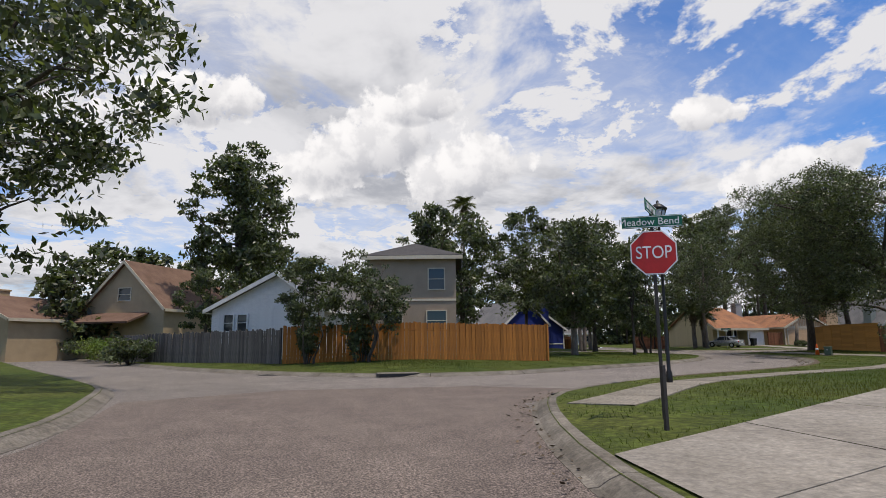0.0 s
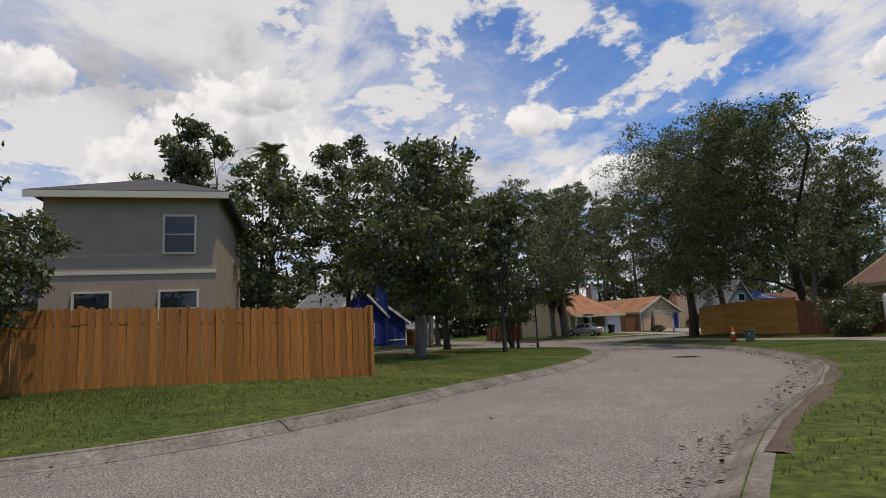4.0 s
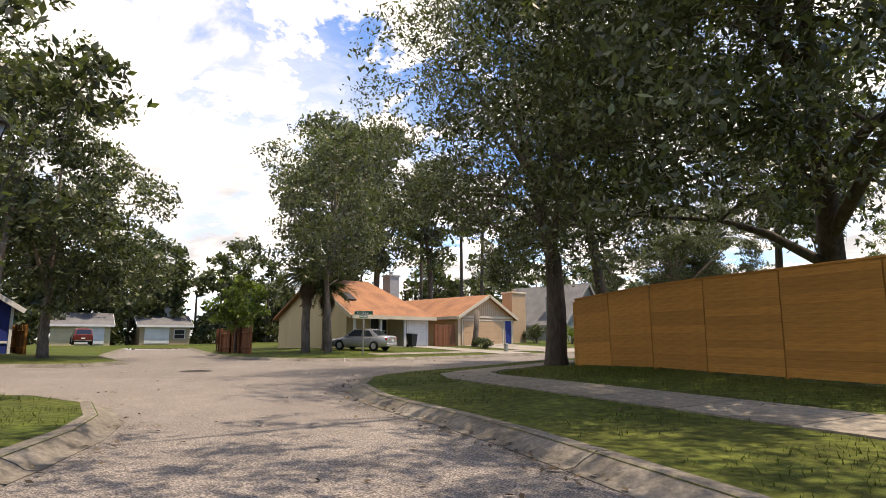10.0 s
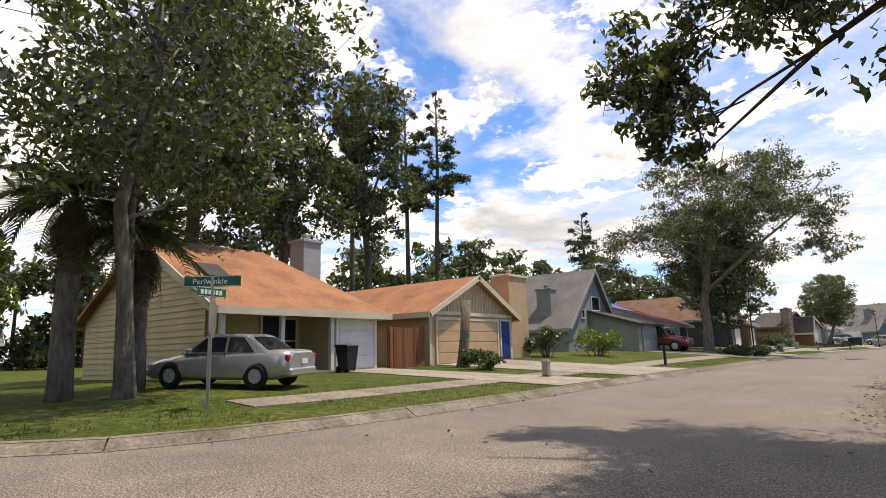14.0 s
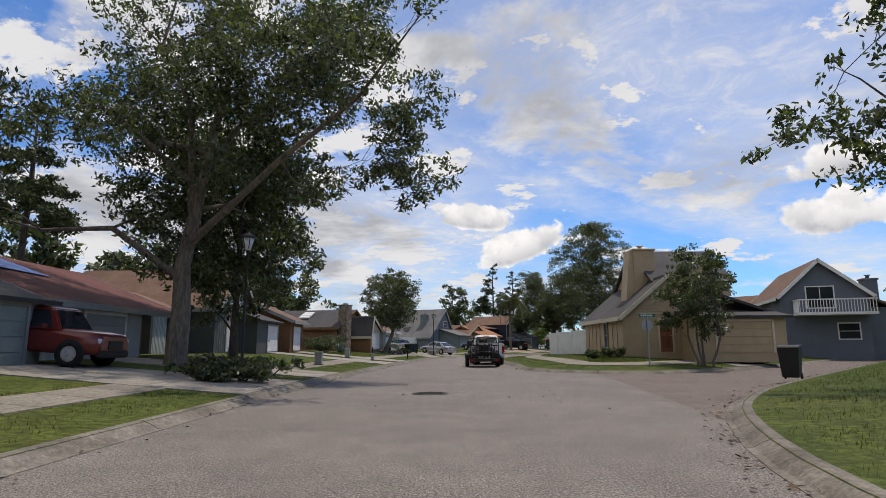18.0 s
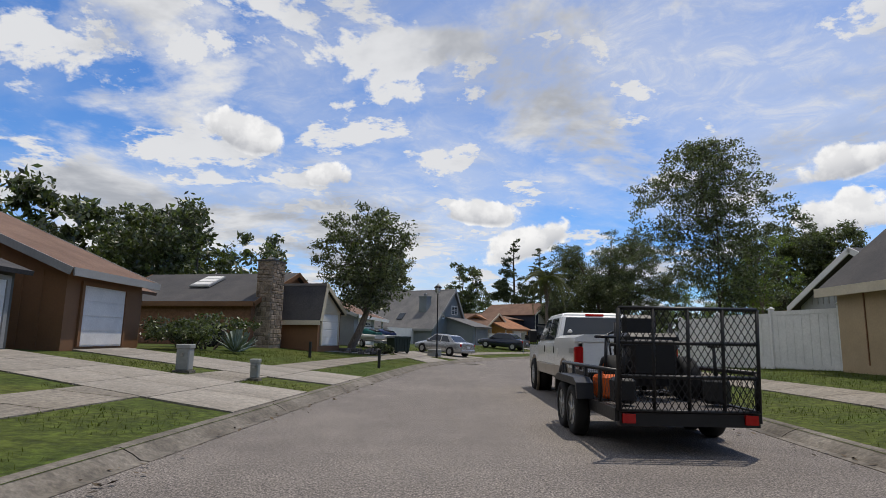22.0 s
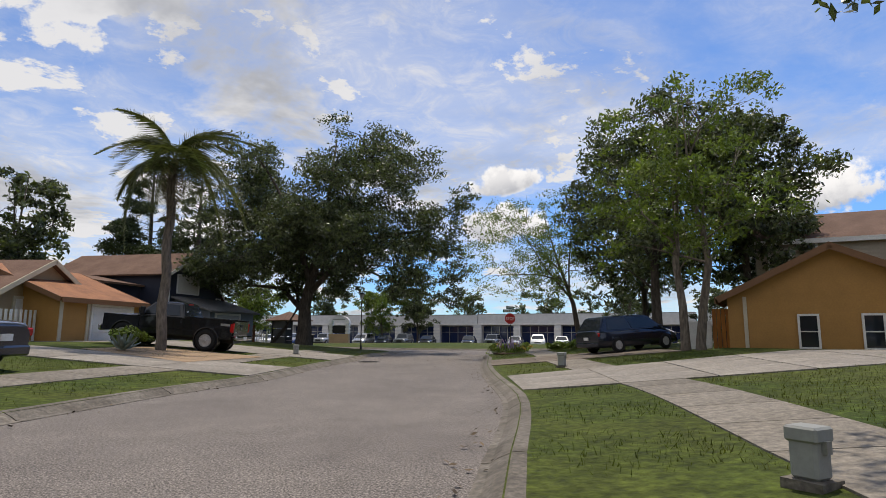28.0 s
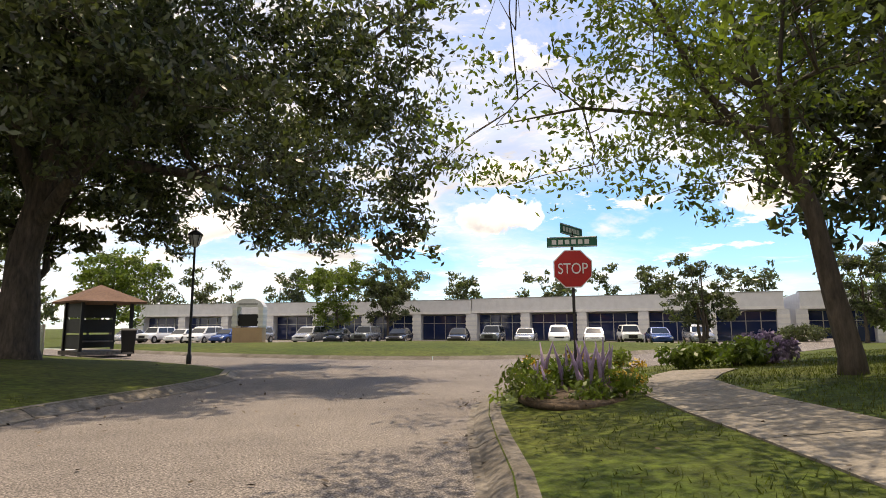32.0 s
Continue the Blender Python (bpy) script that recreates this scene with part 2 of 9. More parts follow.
def coarse(m, scale, low, high, stain=0.0):
    """Adds grains of a few centimetres, and stains of about a metre, to a surface."""
    t = m.node_tree
    base = t.nodes["Principled BSDF"].inputs["Base Color"]
    source = base.links[0].from_socket
    where = t.nodes.new("ShaderNodeTexCoord").outputs["Object"]
    for size, detail, a, b in ((scale, 2.0, low, high), (1.7, 5.0, 1.0 - stain, 1.0 + stain)):
        n = t.nodes.new("ShaderNodeTexNoise")
        n.inputs["Scale"].default_value, n.inputs["Detail"].default_value, n.inputs["Roughness"].default_value = size, detail, 0.7
        t.links.new(where, n.inputs["Vector"])
        r = t.nodes.new("ShaderNodeMapRange")
        for k, v in (("From Min", 0.34), ("From Max", 0.66), ("To Min", a), ("To Max", b)):
            r.inputs[k].default_value = v
        t.links.new(n.outputs[0], r.inputs["Value"])
        x = t.nodes.new("ShaderNodeVectorMath")
        x.operation = "SCALE"
        t.links.new(source, x.inputs[0])
        t.links.new(r.outputs[0], x.inputs["Scale"])
        source = x.outputs[0]
    t.links.new(source, base)


coarse(M_ROAD, 30.0, 0.55, 1.45, 0.12)
coarse(M_ROAD4, 30.0, 0.62, 1.38, 0.12)
coarse(M_ROAD2, 30.0, 0.55, 1.45, 0.16)
coarse(M_KERB, 14.0, 0.75, 1.22, 0.18)
M_WALK = material("sidewalk_concrete", (0.25, 0.222, 0.182), 0.9, color2=(0.155, 0.135, 0.106), scale=0.8, grain=25.0, bump=0.004, amount=0.22, per=0.12)
M_DRIVE = material("driveway_concrete", (0.31, 0.28, 0.238), 0.9, color2=(0.2, 0.178, 0.148), scale=0.7, grain=25.0, bump=0.004, amount=0.2, per=0.08)
coarse(M_WALK, 11.0, 0.72, 1.25, 0.2)
coarse(M_DRIVE, 11.0, 0.8, 1.18, 0.2)
M_DIRT = material("bare_earth", (0.12, 0.085, 0.055), 0.95, color2=(0.075, 0.055, 0.038), scale=1.5, grain=22.0, bump=0.02, amount=0.4)
coarse(M_GRASS, 7.0, 0.7, 1.3, 0.25)
M_BARK = material("bark", (0.10, 0.08, 0.062), 0.95, color2=(0.055, 0.045, 0.036), scale=3.0, grain=14.0, bump=0.03, amount=0.5, stretch=(1, 1, 0.25))
M_BARK2 = material("pale_bark", (0.20, 0.165, 0.13), 0.95, color2=(0.11, 0.09, 0.07), scale=3.0, grain=14.0, bump=0.03, amount=0.5, stretch=(1, 1, 0.25))
M_LEAF = material("leaf", (0.048, 0.062, 0.026), 0.42, color2=(0.10, 0.116, 0.052), scale=0.5, grain=3.0, amount=0.3, island=0.7, spec=0.6, trans=0.3)
M_LEAF2 = material("light_leaf", (0.095, 0.14, 0.026), 0.42, color2=(0.15, 0.185, 0.045), scale=0.5, grain=3.0, amount=0.3, island=0.45, spec=0.35, trans=0.3)
M_LEAF3 = material("pine_needle", (0.045, 0.058, 0.026), 0.6, color2=(0.055, 0.075, 0.03), scale=0.5, grain=3.0, amount=0.3, island=0.45, spec=0.3, trans=0.15)
M_PALM = material("palm_frond", (0.07, 0.09, 0.04), 0.6, color2=(0.12, 0.12, 0.055), scale=0.8, grain=4.0, amount=0.3, island=0.4, spec=0.3, trans=0.2)
M_DEADPALM = material("dead_frond", (0.20, 0.15, 0.09), 0.8, color2=(0.12, 0.09, 0.055), scale=1.2, grain=6.0, amount=0.3, island=0.4)
def paint(name, c, rough=0.6, **k):
    return material(name, c, rough, color2=tuple(v * 0.86 for v in c), scale=1.4, grain=18.0, amount=0.09, bump=0.002, **k)


M_ROOF_ORANGE = material("orange_shingle", (0.36, 0.17, 0.085), 0.92, color2=(0.22, 0.105, 0.06), scale=0.9, grain=16.0, bump=0.012, amount=0.3, stretch=(1, 1, 1))
M_ROOF_DARK = material("charcoal_shingle", (0.05, 0.048, 0.05), 0.92, color2=(0.075, 0.07, 0.068), scale=0.9, grain=16.0, bump=0.012, amount=0.3)
M_ROOF_GRAY = material("grey_shingle", (0.12, 0.118, 0.12), 0.92, color2=(0.17, 0.165, 0.16), scale=0.9, grain=16.0, bump=0.012, amount=0.3)
M_ROOF_BROWN = material("brown_shingle", (0.13, 0.075, 0.05), 0.92, color2=(0.19, 0.115, 0.08), scale=0.9, grain=16.0, bump=0.012, amount=0.3)
M_ROOF_MAROON = material("maroon_shingle", (0.10, 0.035, 0.03), 0.9, color2=(0.15, 0.06, 0.05), scale=0.9, grain=16.0, bump=0.012, amount=0.3)
M_TARP = paint("blue_tarp", (0.08, 0.17, 0.45), 0.45)
M_CREAM = paint("cream_siding", (0.55, 0.46, 0.27))
M_TAN = paint("tan_stucco", (0.44, 0.33, 0.20))
M_PEACH = paint("peach_panel", (0.50, 0.34, 0.20))
M_SAGE = paint("sage_panel", (0.24, 0.27, 0.245))
M_CHAR = paint("charcoal_panel", (0.085, 0.088, 0.085))
M_BROWNP = paint("brown_panel", (0.21, 0.105, 0.05))
M_BRICK = material("brick_wall", (0.28, 0.145, 0.085), 0.9, color2=(0.20, 0.10, 0.06), scale=6.0, grain=30.0, bump=0.008, amount=0.25)
M_BRICKS = material("brick_piece", (0.30, 0.15, 0.085), 0.9, color2=(0.22, 0.105, 0.06), scale=3.0, grain=30.0, bump=0.004, amount=0.25, per=0.25)
M_STONE = material("chimney_stone", (0.30, 0.24, 0.18), 0.95, color2=(0.20, 0.15, 0.11), scale=3.0, grain=22.0, bump=0.012, amount=0.35, per=0.35)
M_BLUEGRAY = paint("blue_grey_siding", (0.20, 0.225, 0.24))
M_SLATE = paint("slate_blue_siding", (0.115, 0.135, 0.165))
M_NAVY = paint("navy_siding", (0.022, 0.026, 0.045))
M_ROYAL = paint("royal_blue_siding", (0.018, 0.035, 0.20))
M_GRAYW = paint("grey_siding", (0.33, 0.34, 0.34))
M_STUCCO = paint("ochre_stucco", (0.42, 0.22, 0.06))
M_BEIGE = paint("beige_siding", (0.38, 0.325, 0.25))
M_BROWN2 = paint("light_brown_stucco", (0.35, 0.27, 0.19))
M_WHITE = paint("white_paint", (0.74, 0.73, 0.70), 0.5)
M_VINYL = paint("white_vinyl", (0.72, 0.72, 0.70), 0.4)
M_TRIM = paint("cream_trim", (0.60, 0.53, 0.40))
M_GRAYTRIM = paint("grey_trim", (0.30, 0.30, 0.29))
M_GLASS = glass("window_glass")
M_CURTAIN = paint("curtain", (0.6, 0.58, 0.53))
M_WOOD_ORANGE = material("stained_fence_board", (0.40, 0.155, 0.028), 0.8, color2=(0.30, 0.11, 0.022), scale=1.0, grain=9.0, bump=0.003, amount=0.3, stretch=(3, 3, 0.3), per=0.2)
M_WOOD_YEL = material("ochre_fence_board", (0.44, 0.215, 0.045), 0.8, color2=(0.34, 0.155, 0.035), scale=1.0, grain=9.0, bump=0.003, amount=0.25, stretch=(0.3, 0.3, 3), per=0.15)
M_WOOD_GRAY = material("weathered_fence_board", (0.15, 0.135, 0.125), 0.9, color2=(0.085, 0.075, 0.068), scale=1.5, grain=10.0, bump=0.004, amount=0.4, stretch=(3, 3, 0.3), per=0.35)
M_WOOD_RED = material("reddish_fence_board", (0.22, 0.085, 0.04), 0.85, color2=(0.15, 0.06, 0.03), scale=1.5, grain=10.0, bump=0.004, amount=0.35, stretch=(3, 3, 0.3), per=0.25)
M_BLACK = material("black_paint", (0.012, 0.012, 0.013), 0.45, scale=3.0, grain=40.0, amount=0.2)
M_PLASTIC = material("dark_plastic", (0.018, 0.019, 0.02), 0.55, scale=3.0, grain=30.0, amount=0.2)
M_GREENBOX = paint("green_utility_paint", (0.08, 0.12, 0.085), 0.55)
M_GRAYBOX = paint("grey_utility_paint", (0.30, 0.31, 0.29), 0.55)
M_ALLOY = material("alloy_wheel", (0.5, 0.5, 0.5), 0.4, 0.25, scale=5.0, grain=30.0, amount=0.12)
M_STEEL = material("galvanised_steel", (0.42, 0.43, 0.43), 0.42, 0.9, scale=5.0, grain=30.0, amount=0.15)
M_IRON = material("cast_iron", (0.06, 0.055, 0.052), 0.7, 0.4, scale=5.0, grain=40.0, amount=0.3, bump=0.004)
M_CHROME = material("chrome", (0.75, 0.75, 0.76), 0.12, 1.0, scale=5.0, grain=40.0, amount=0.05)
M_SIGNRED = paint("sign_red", (0.48, 0.018, 0.014), 0.35)
M_SIGNGREEN = paint("sign_green", (0.006, 0.12, 0.065), 0.4)
M_SIGNWHITE = paint("sign_white", (0.8, 0.8, 0.78), 0.4)
M_CONE = paint("cone_orange", (0.75, 0.13, 0.015), 0.5)
M_TYRE = material("tyre_rubber", (0.014, 0.014, 0.014), 0.85, scale=8.0, grain=60.0, amount=0.25)
M_RED_GLASS = paint("tail_lamp_red", (0.42, 0.012, 0.012), 0.15)
M_LAMP_GLASS = paint("headlamp", (0.65, 0.66, 0.68), 0.1)
M_FROST = paint("lantern_glass", (0.62, 0.63, 0.62), 0.25)

# ---- builders ----
def thing(name, label, category, x=0.0, y=0.0, z=0.0, turn=0.0, group="", kind=""):
    ob = new(name)
    ob.matrix_world = pose(x, y, z, 0, 0, turn)
    return tagged(ob, label, category, group, kind)


def mesh_of(name, bm, mat):
    me = bpy.data.meshes.new(name)
    bm.to_mesh(me)
    bm.free()
    me.materials.append(mat)
    return me


def part(name, bm, mat, parent, label="", at=None):
    """Links a bmesh, or a mesh that is shared, as one object under a thing or a part."""
    me = mesh_of(name, bm, mat) if isinstance(bm, bmesh.types.BMesh) else bm
    ob = new(name, me)
    ob.parent = parent
    if at is not None:
        ob.matrix_basis = at
    return tagged(ob, label)


def raw(name, verts, faces, mat, smooth=False):
    me = bpy.data.meshes.new(name)
    me.from_pydata(verts, [], faces)
    me.materials.append(mat)
    if smooth:
        me.polygons.foreach_set("use_smooth", [True] * len(me.polygons))
    return me


def solid(bm, x0, x1, y0, y1, z0, z1, bevel=0.0):
    v = [bm.verts.new(p) for p in ((x0, y0, z0), (x1, y0, z0), (x1, y1, z0), (x0, y1, z0), (x0, y0, z1), (x1, y0, z1), (x1, y1, z1), (x0, y1, z1))]
    f = [bm.faces.new([v[i] for i in q]) for q in ((3, 2, 1, 0), (4, 5, 6, 7), (0, 1, 5, 4), (1, 2, 6, 5), (2, 3, 7, 6), (3, 0, 4, 7))]
    if bevel:
        edges = list({e for q in f for e in q.edges})
        bmesh.ops.bevel(bm, geom=edges, offset=bevel, segments=1, affect="EDGES")
    return v


def cube(x0, x1, y0, y1, z0, z1, bevel=0.0):
    bm = bmesh.new()
    solid(bm, x0, x1, y0, y1, z0, z1, bevel)
    return bm


def extruded(outline, axis, a, b, bm=None):
    """A closed outline of two coordinates, drawn out along an axis ('x', 'y' or 'z') from a to b."""
    bm = bm or bmesh.new()
    put = {"x": lambda u, v, w: (w, u, v), "y": lambda u, v, w: (u, w, v), "z": lambda u, v, w: (u, v, w)}[axis]
    lo, hi = [bm.verts.new(put(u, v, a)) for u, v in outline], [bm.verts.new(put(u, v, b)) for u, v in outline]
    n = len(outline)
    bm.faces.new(lo)
    bm.faces.new(hi[::-1])
    for i in range(n):
        bm.faces.new((lo[i - 1], hi[i - 1], hi[i], lo[i]))
    bmesh.ops.recalc_face_normals(bm, faces=bm.faces)
    return bm


def slab(corners, thick, bm=None):
    """A plate of even thickness under four or more corners."""
    bm = bm or bmesh.new()
    c = [Vector(p) for p in corners]
    n = (c[1] - c[0]).cross(c[2] - c[0]).normalized()
    if n.z < 0:
        n = -n
    top, low = [bm.verts.new(p) for p in c], [bm.verts.new(p - n * thick) for p in c]
    bm.faces.new(top)
    bm.faces.new(low[::-1])
    for i in range(len(c)):
        bm.faces.new((top[i - 1], low[i - 1], low[i], top[i]))
    bmesh.ops.recalc_face_normals(bm, faces=bm.faces)
    return bm


def tube(points, radii, sides=8, bm=None, cap=True):
    bm = bm or bmesh.new()
    rings = []
    pts = [Vector(p) for p in points]
    for i, p in enumerate(pts):
        d = (pts[min(i + 1, len(pts) - 1)] - pts[max(i - 1, 0)]).normalized()
        side = d.cross(Vector((0, 0, 1)) if abs(d.z) < 0.9 else Vector((1, 0, 0))).normalized()
        up = side.cross(d)
        rings.append([bm.verts.new(p + (side * math.cos(a) + up * math.sin(a)) * radii[i]) for a in (2 * math.pi * k / sides for k in range(sides))])
    for a, b in zip(rings, rings[1:]):
        for k in range(sides):
            bm.faces.new((a[k - 1], a[k], b[k], b[k - 1]))
    if cap:
        bm.faces.new(rings[0])
        bm.faces.new(rings[-1][::-1])
    bmesh.ops.recalc_face_normals(bm, faces=bm.faces)
    for f in bm.faces:
        f.smooth = True
    return bm


def lathe(profile, sides=16, bm=None, z0=0.0):
    """Turned about z: a profile of (radius, height)."""
    bm = bm or bmesh.new()
    rings = [[bm.verts.new((r * math.cos(a), r * math.sin(a), z + z0)) for a in (2 * math.pi * k / sides for k in range(sides))] for r, z in profile]
    for a, b in zip(rings, rings[1:]):
        for k in range(sides):
            bm.faces.new((a[k - 1], a[k], b[k], b[k - 1]))
    bm.faces.new(rings[0])
    bm.faces.new(rings[-1][::-1])
    bmesh.ops.recalc_face_normals(bm, faces=bm.faces)
    for f in bm.faces:
        f.smooth = True
    return bm

# ---- streets: kerb lines in plan ----
K1=[(-38,-104),(-6,-84),(17.6,-71.3),(29.5,-64.9),(33.6,-63.7),(39,-62.9),(90,-67)]
K2=[(-42,-98),(-0.7,-75.1),(17.5,-65.2),(24.2,-60),(26.6,-56.5),(26.6,-52.6),(23.6,-47.2),(20.8,-42.3),(16.6,-37.1),(12.6,-33.8),(9.2,-31.8),(5.8,-31.8),(1.6,-36),(-12,-55)]
K3=[(-20,-51),(-9.8,-31.6),(-7.6,-28.4),(-9,-26.6),(-18.8,-25),(-44,-17)]
K4=[(-44,-11),(-14,-20.3),(-8,-20.2),(-5.4,-18.3),(-4.5,-14),(-4.5,-5),(-4.4,10),(-4.2,22),(-3.7,30),(-3.1,38),(-2.4,46),(-1.1,57),(1,63.6),(3.4,69.5),(6.4,74.6),(10,79.7),(12.4,82.4),(15.6,87.7),(18.2,91.5),(21.3,96.5),(23.8,99.4),(25.1,102.7),(23.6,108),(19,118),(9,140)]
K5=[(90,-60.5),(44,-57),(36.4,-54.8),(33.4,-52),(30.8,-47.9),(29.2,-44.3),(26.4,-39.1),(22.8,-35.1),(18.4,-31.5),(13.4,-29.1),(9.6,-27.9),(7.5,-26.8),(5.8,-25.3),(4.8,-23),(3.8,-19),(2.5,-14.5),(1.9,-10),(2,-3),(2.4,3),(3.1,8.3),(4.2,11.8),(5.9,15.3),(9,19.6),(27,39.8),(46,61)]
K6=[(42,62),(30,48.2),(19,36.6),(12.4,30.6),(9.4,28.8),(6.8,29),(5.1,30.4),(4.3,32.6),(4.4,36.3),(4.6,40),(4.5,46),(4.6,49.9),(5.1,53),(5.7,55.8),(7,60.7),(8.3,64.3),(10.6,69),(14,73.4),(15.6,75.6),(18.5,80.6),(21.4,85.2),(24.9,90.3),(26.4,92.8),(28.4,95.2),(33,97.3),(40,98.6),(60,104.5),(85,118)]
K7=[(88,126),(60,111.5),(50,107),(43,104.7),(36.5,104.2),(31.6,106.4),(28,110.5),(24.8,116),(16,136),(14,141)]


KERBS = (K1, K2, K3, K4, K5, K6, K7)


def smooth_line(points, step=1.2):
    """A soft curve through the points, in even steps."""
    p = [Vector((*q, 0)) for q in points]
    out = []
    for i in range(len(p) - 1):
        a, b, c, d = p[max(i - 1, 0)], p[i], p[i + 1], p[min(i + 2, len(p) - 1)]
        n = max(1, int((c - b).length / step))
        for k in range(n):
            t = k / n
            ta, tb = (c - a) * 0.5, (d - b) * 0.5
            m = min(1.0, (c - b).length / max(ta.length, 0.01)), min(1.0, (c - b).length / max(tb.length, 0.01))
            ta, tb = ta * m[0], tb * m[1]
            q = b * (2 * t**3 - 3 * t * t + 1) + ta * (t**3 - 2 * t * t + t) + c * (3 * t * t - 2 * t**3) + tb * (t**3 - t * t)
            out.append((q.x, q.y))
    return out + [tuple(points[-1])]


LINES = [smooth_line(k) for k in KERBS]
S1, S2, S3, S4, S5, S6, S7 = LINES
RIM = np.array(S5 + S6 + S7 + S4[::-1] + S3[::-1] + S2[::-1] + S1)
SEG_A = np.concatenate([np.array(s[:-1]) for s in LINES])
SEG_B = np.concatenate([np.array(s[1:]) for s in LINES])


def to_kerb(pts):
    """Distance of plan points to the nearest kerb line."""
    pts = np.atleast_2d(np.asarray(pts, float))
    best = np.full(len(pts), 1e9)
    d = SEG_B - SEG_A
    len2 = (d * d).sum(1)
    for i in range(0, len(pts), 400):
        q = pts[i : i + 400, None] - SEG_A[None]
        t = np.clip((q * d[None]).sum(2) / len2, 0, 1)
        best[i : i + 400] = np.hypot(*np.moveaxis(q - t[..., None] * d[None], 2, 0)).min(1)
    return best


def in_road(pts):
    pts = np.atleast_2d(np.asarray(pts, float))
    x, y = pts.T
    odd = np.zeros(len(pts), bool)
    for (x1, y1), (x2, y2) in zip(RIM, np.roll(RIM, 1, axis=0)):
        if y1 != y2:
            odd ^= ((y1 > y) != (y2 > y)) & (x < (x2 - x1) * (y - y1) / (y2 - y1) + x1)
    return odd


def lawn_z(pts):
    pts = np.atleast_2d(np.asarray(pts, float))
    d = to_kerb(pts)
    rise = 0.34 + 0.34 * np.clip((pts[:, 1] + 4) / 14, 0, 1)  # the lawns are flatter round the southern bend
    z = 0.12 + rise * np.clip((d - 0.3) / 8.5, 0, 1)
    far = np.clip((np.hypot(pts[:, 0] - 15, pts[:, 1] - 15) - 90) / 60, 0, 1)
    beyond = np.clip((pts[:, 0] * 0.5 + pts[:, 1] * 0.87 - 108) / 30, 0, 1)
    z = z * (1 - beyond) + np.minimum(z, 0.12 - 0.5 * beyond) * beyond
    return z * (1 - far) + np.minimum(z, 0.2) * far


def gz(x, y):
    return float(lawn_z([(x, y)])[0])


def sheet():
    """The lawns and the carriageway from one net of triangles that share the kerb line."""
    from mathutils.geometry import delaunay_2d_cdt
    rng = np.random.default_rng(5)
    big = [(-1600, -1600), (1600, -1600), (1600, 1600), (-1600, 1600)]
    rim = [tuple(p) for p in RIM]
    gx, gy = np.meshgrid(np.arange(-48, 100, 2.2), np.arange(-100, 145, 2.2))
    grid = np.stack([gx.ravel(), gy.ravel()], 1) + rng.uniform(-0.7, 0.7, (gx.size, 2))
    near = to_kerb(grid)
    grid = grid[(near > 0.9)]
    strip = []
    for s in LINES:
        s = np.array(s)
        t = np.gradient(s, axis=0)
        n = np.stack([-t[:, 1], t[:, 0]], 1) / np.maximum(np.hypot(*t.T), 1e-6)[:, None]
        strip += [s + n * 0.8, s - n * 0.8]
    strip = np.concatenate(strip)
    strip = strip[to_kerb(strip) > 0.6]
    ring = np.array([(r * math.cos(a), r * math.sin(a)) for r in (160, 240, 400, 800) for a in np.arange(0, 6.28, 0.13)]) + (20, 10)
    extra = np.concatenate([grid, strip, ring[~in_road(ring)]])
    verts = [Vector(p) for p in big + rim] + [Vector(p) for p in extra]
    n = len(rim)
    edges = [(i, (i + 1) % 4) for i in range(4)] + [(4 + i, 4 + (i + 1) % n) for i in range(n)]
    vs, _, fs, *_ = delaunay_2d_cdt(verts, edges, [], 0, 1e-5)
    vs = np.array([tuple(v) for v in vs])
    tri = np.array([f for f in fs if len(f) == 3])
    road = in_road(vs[tri].mean(1))
    zl = lawn_z(vs)
    zl += 0.012 * np.array([noise.noise((x * 0.4, y * 0.4, 0)) for x, y in vs]) * np.clip(to_kerb(vs) - 0.5, 0, 1)
    for name, which, z in (("ground", ~road, zl), ("road", road, np.zeros(len(vs)))):
        used, back_to = np.unique(tri[which], return_inverse=True)
        me = raw(name, [(x, y, float(z[i])) for i, (x, y) in zip(used, vs[used])], back_to.reshape(-1, 3).tolist(), M_GRASS if name == "ground" else M_ROAD, True)
        ob = new(name, me)
        tagged(ob, "mown green lawns with bare and yellowed patches" if name == "ground" else "worn grey asphalt residential street", "lawn" if name == "ground" else "road", kind="structure")


sheet()


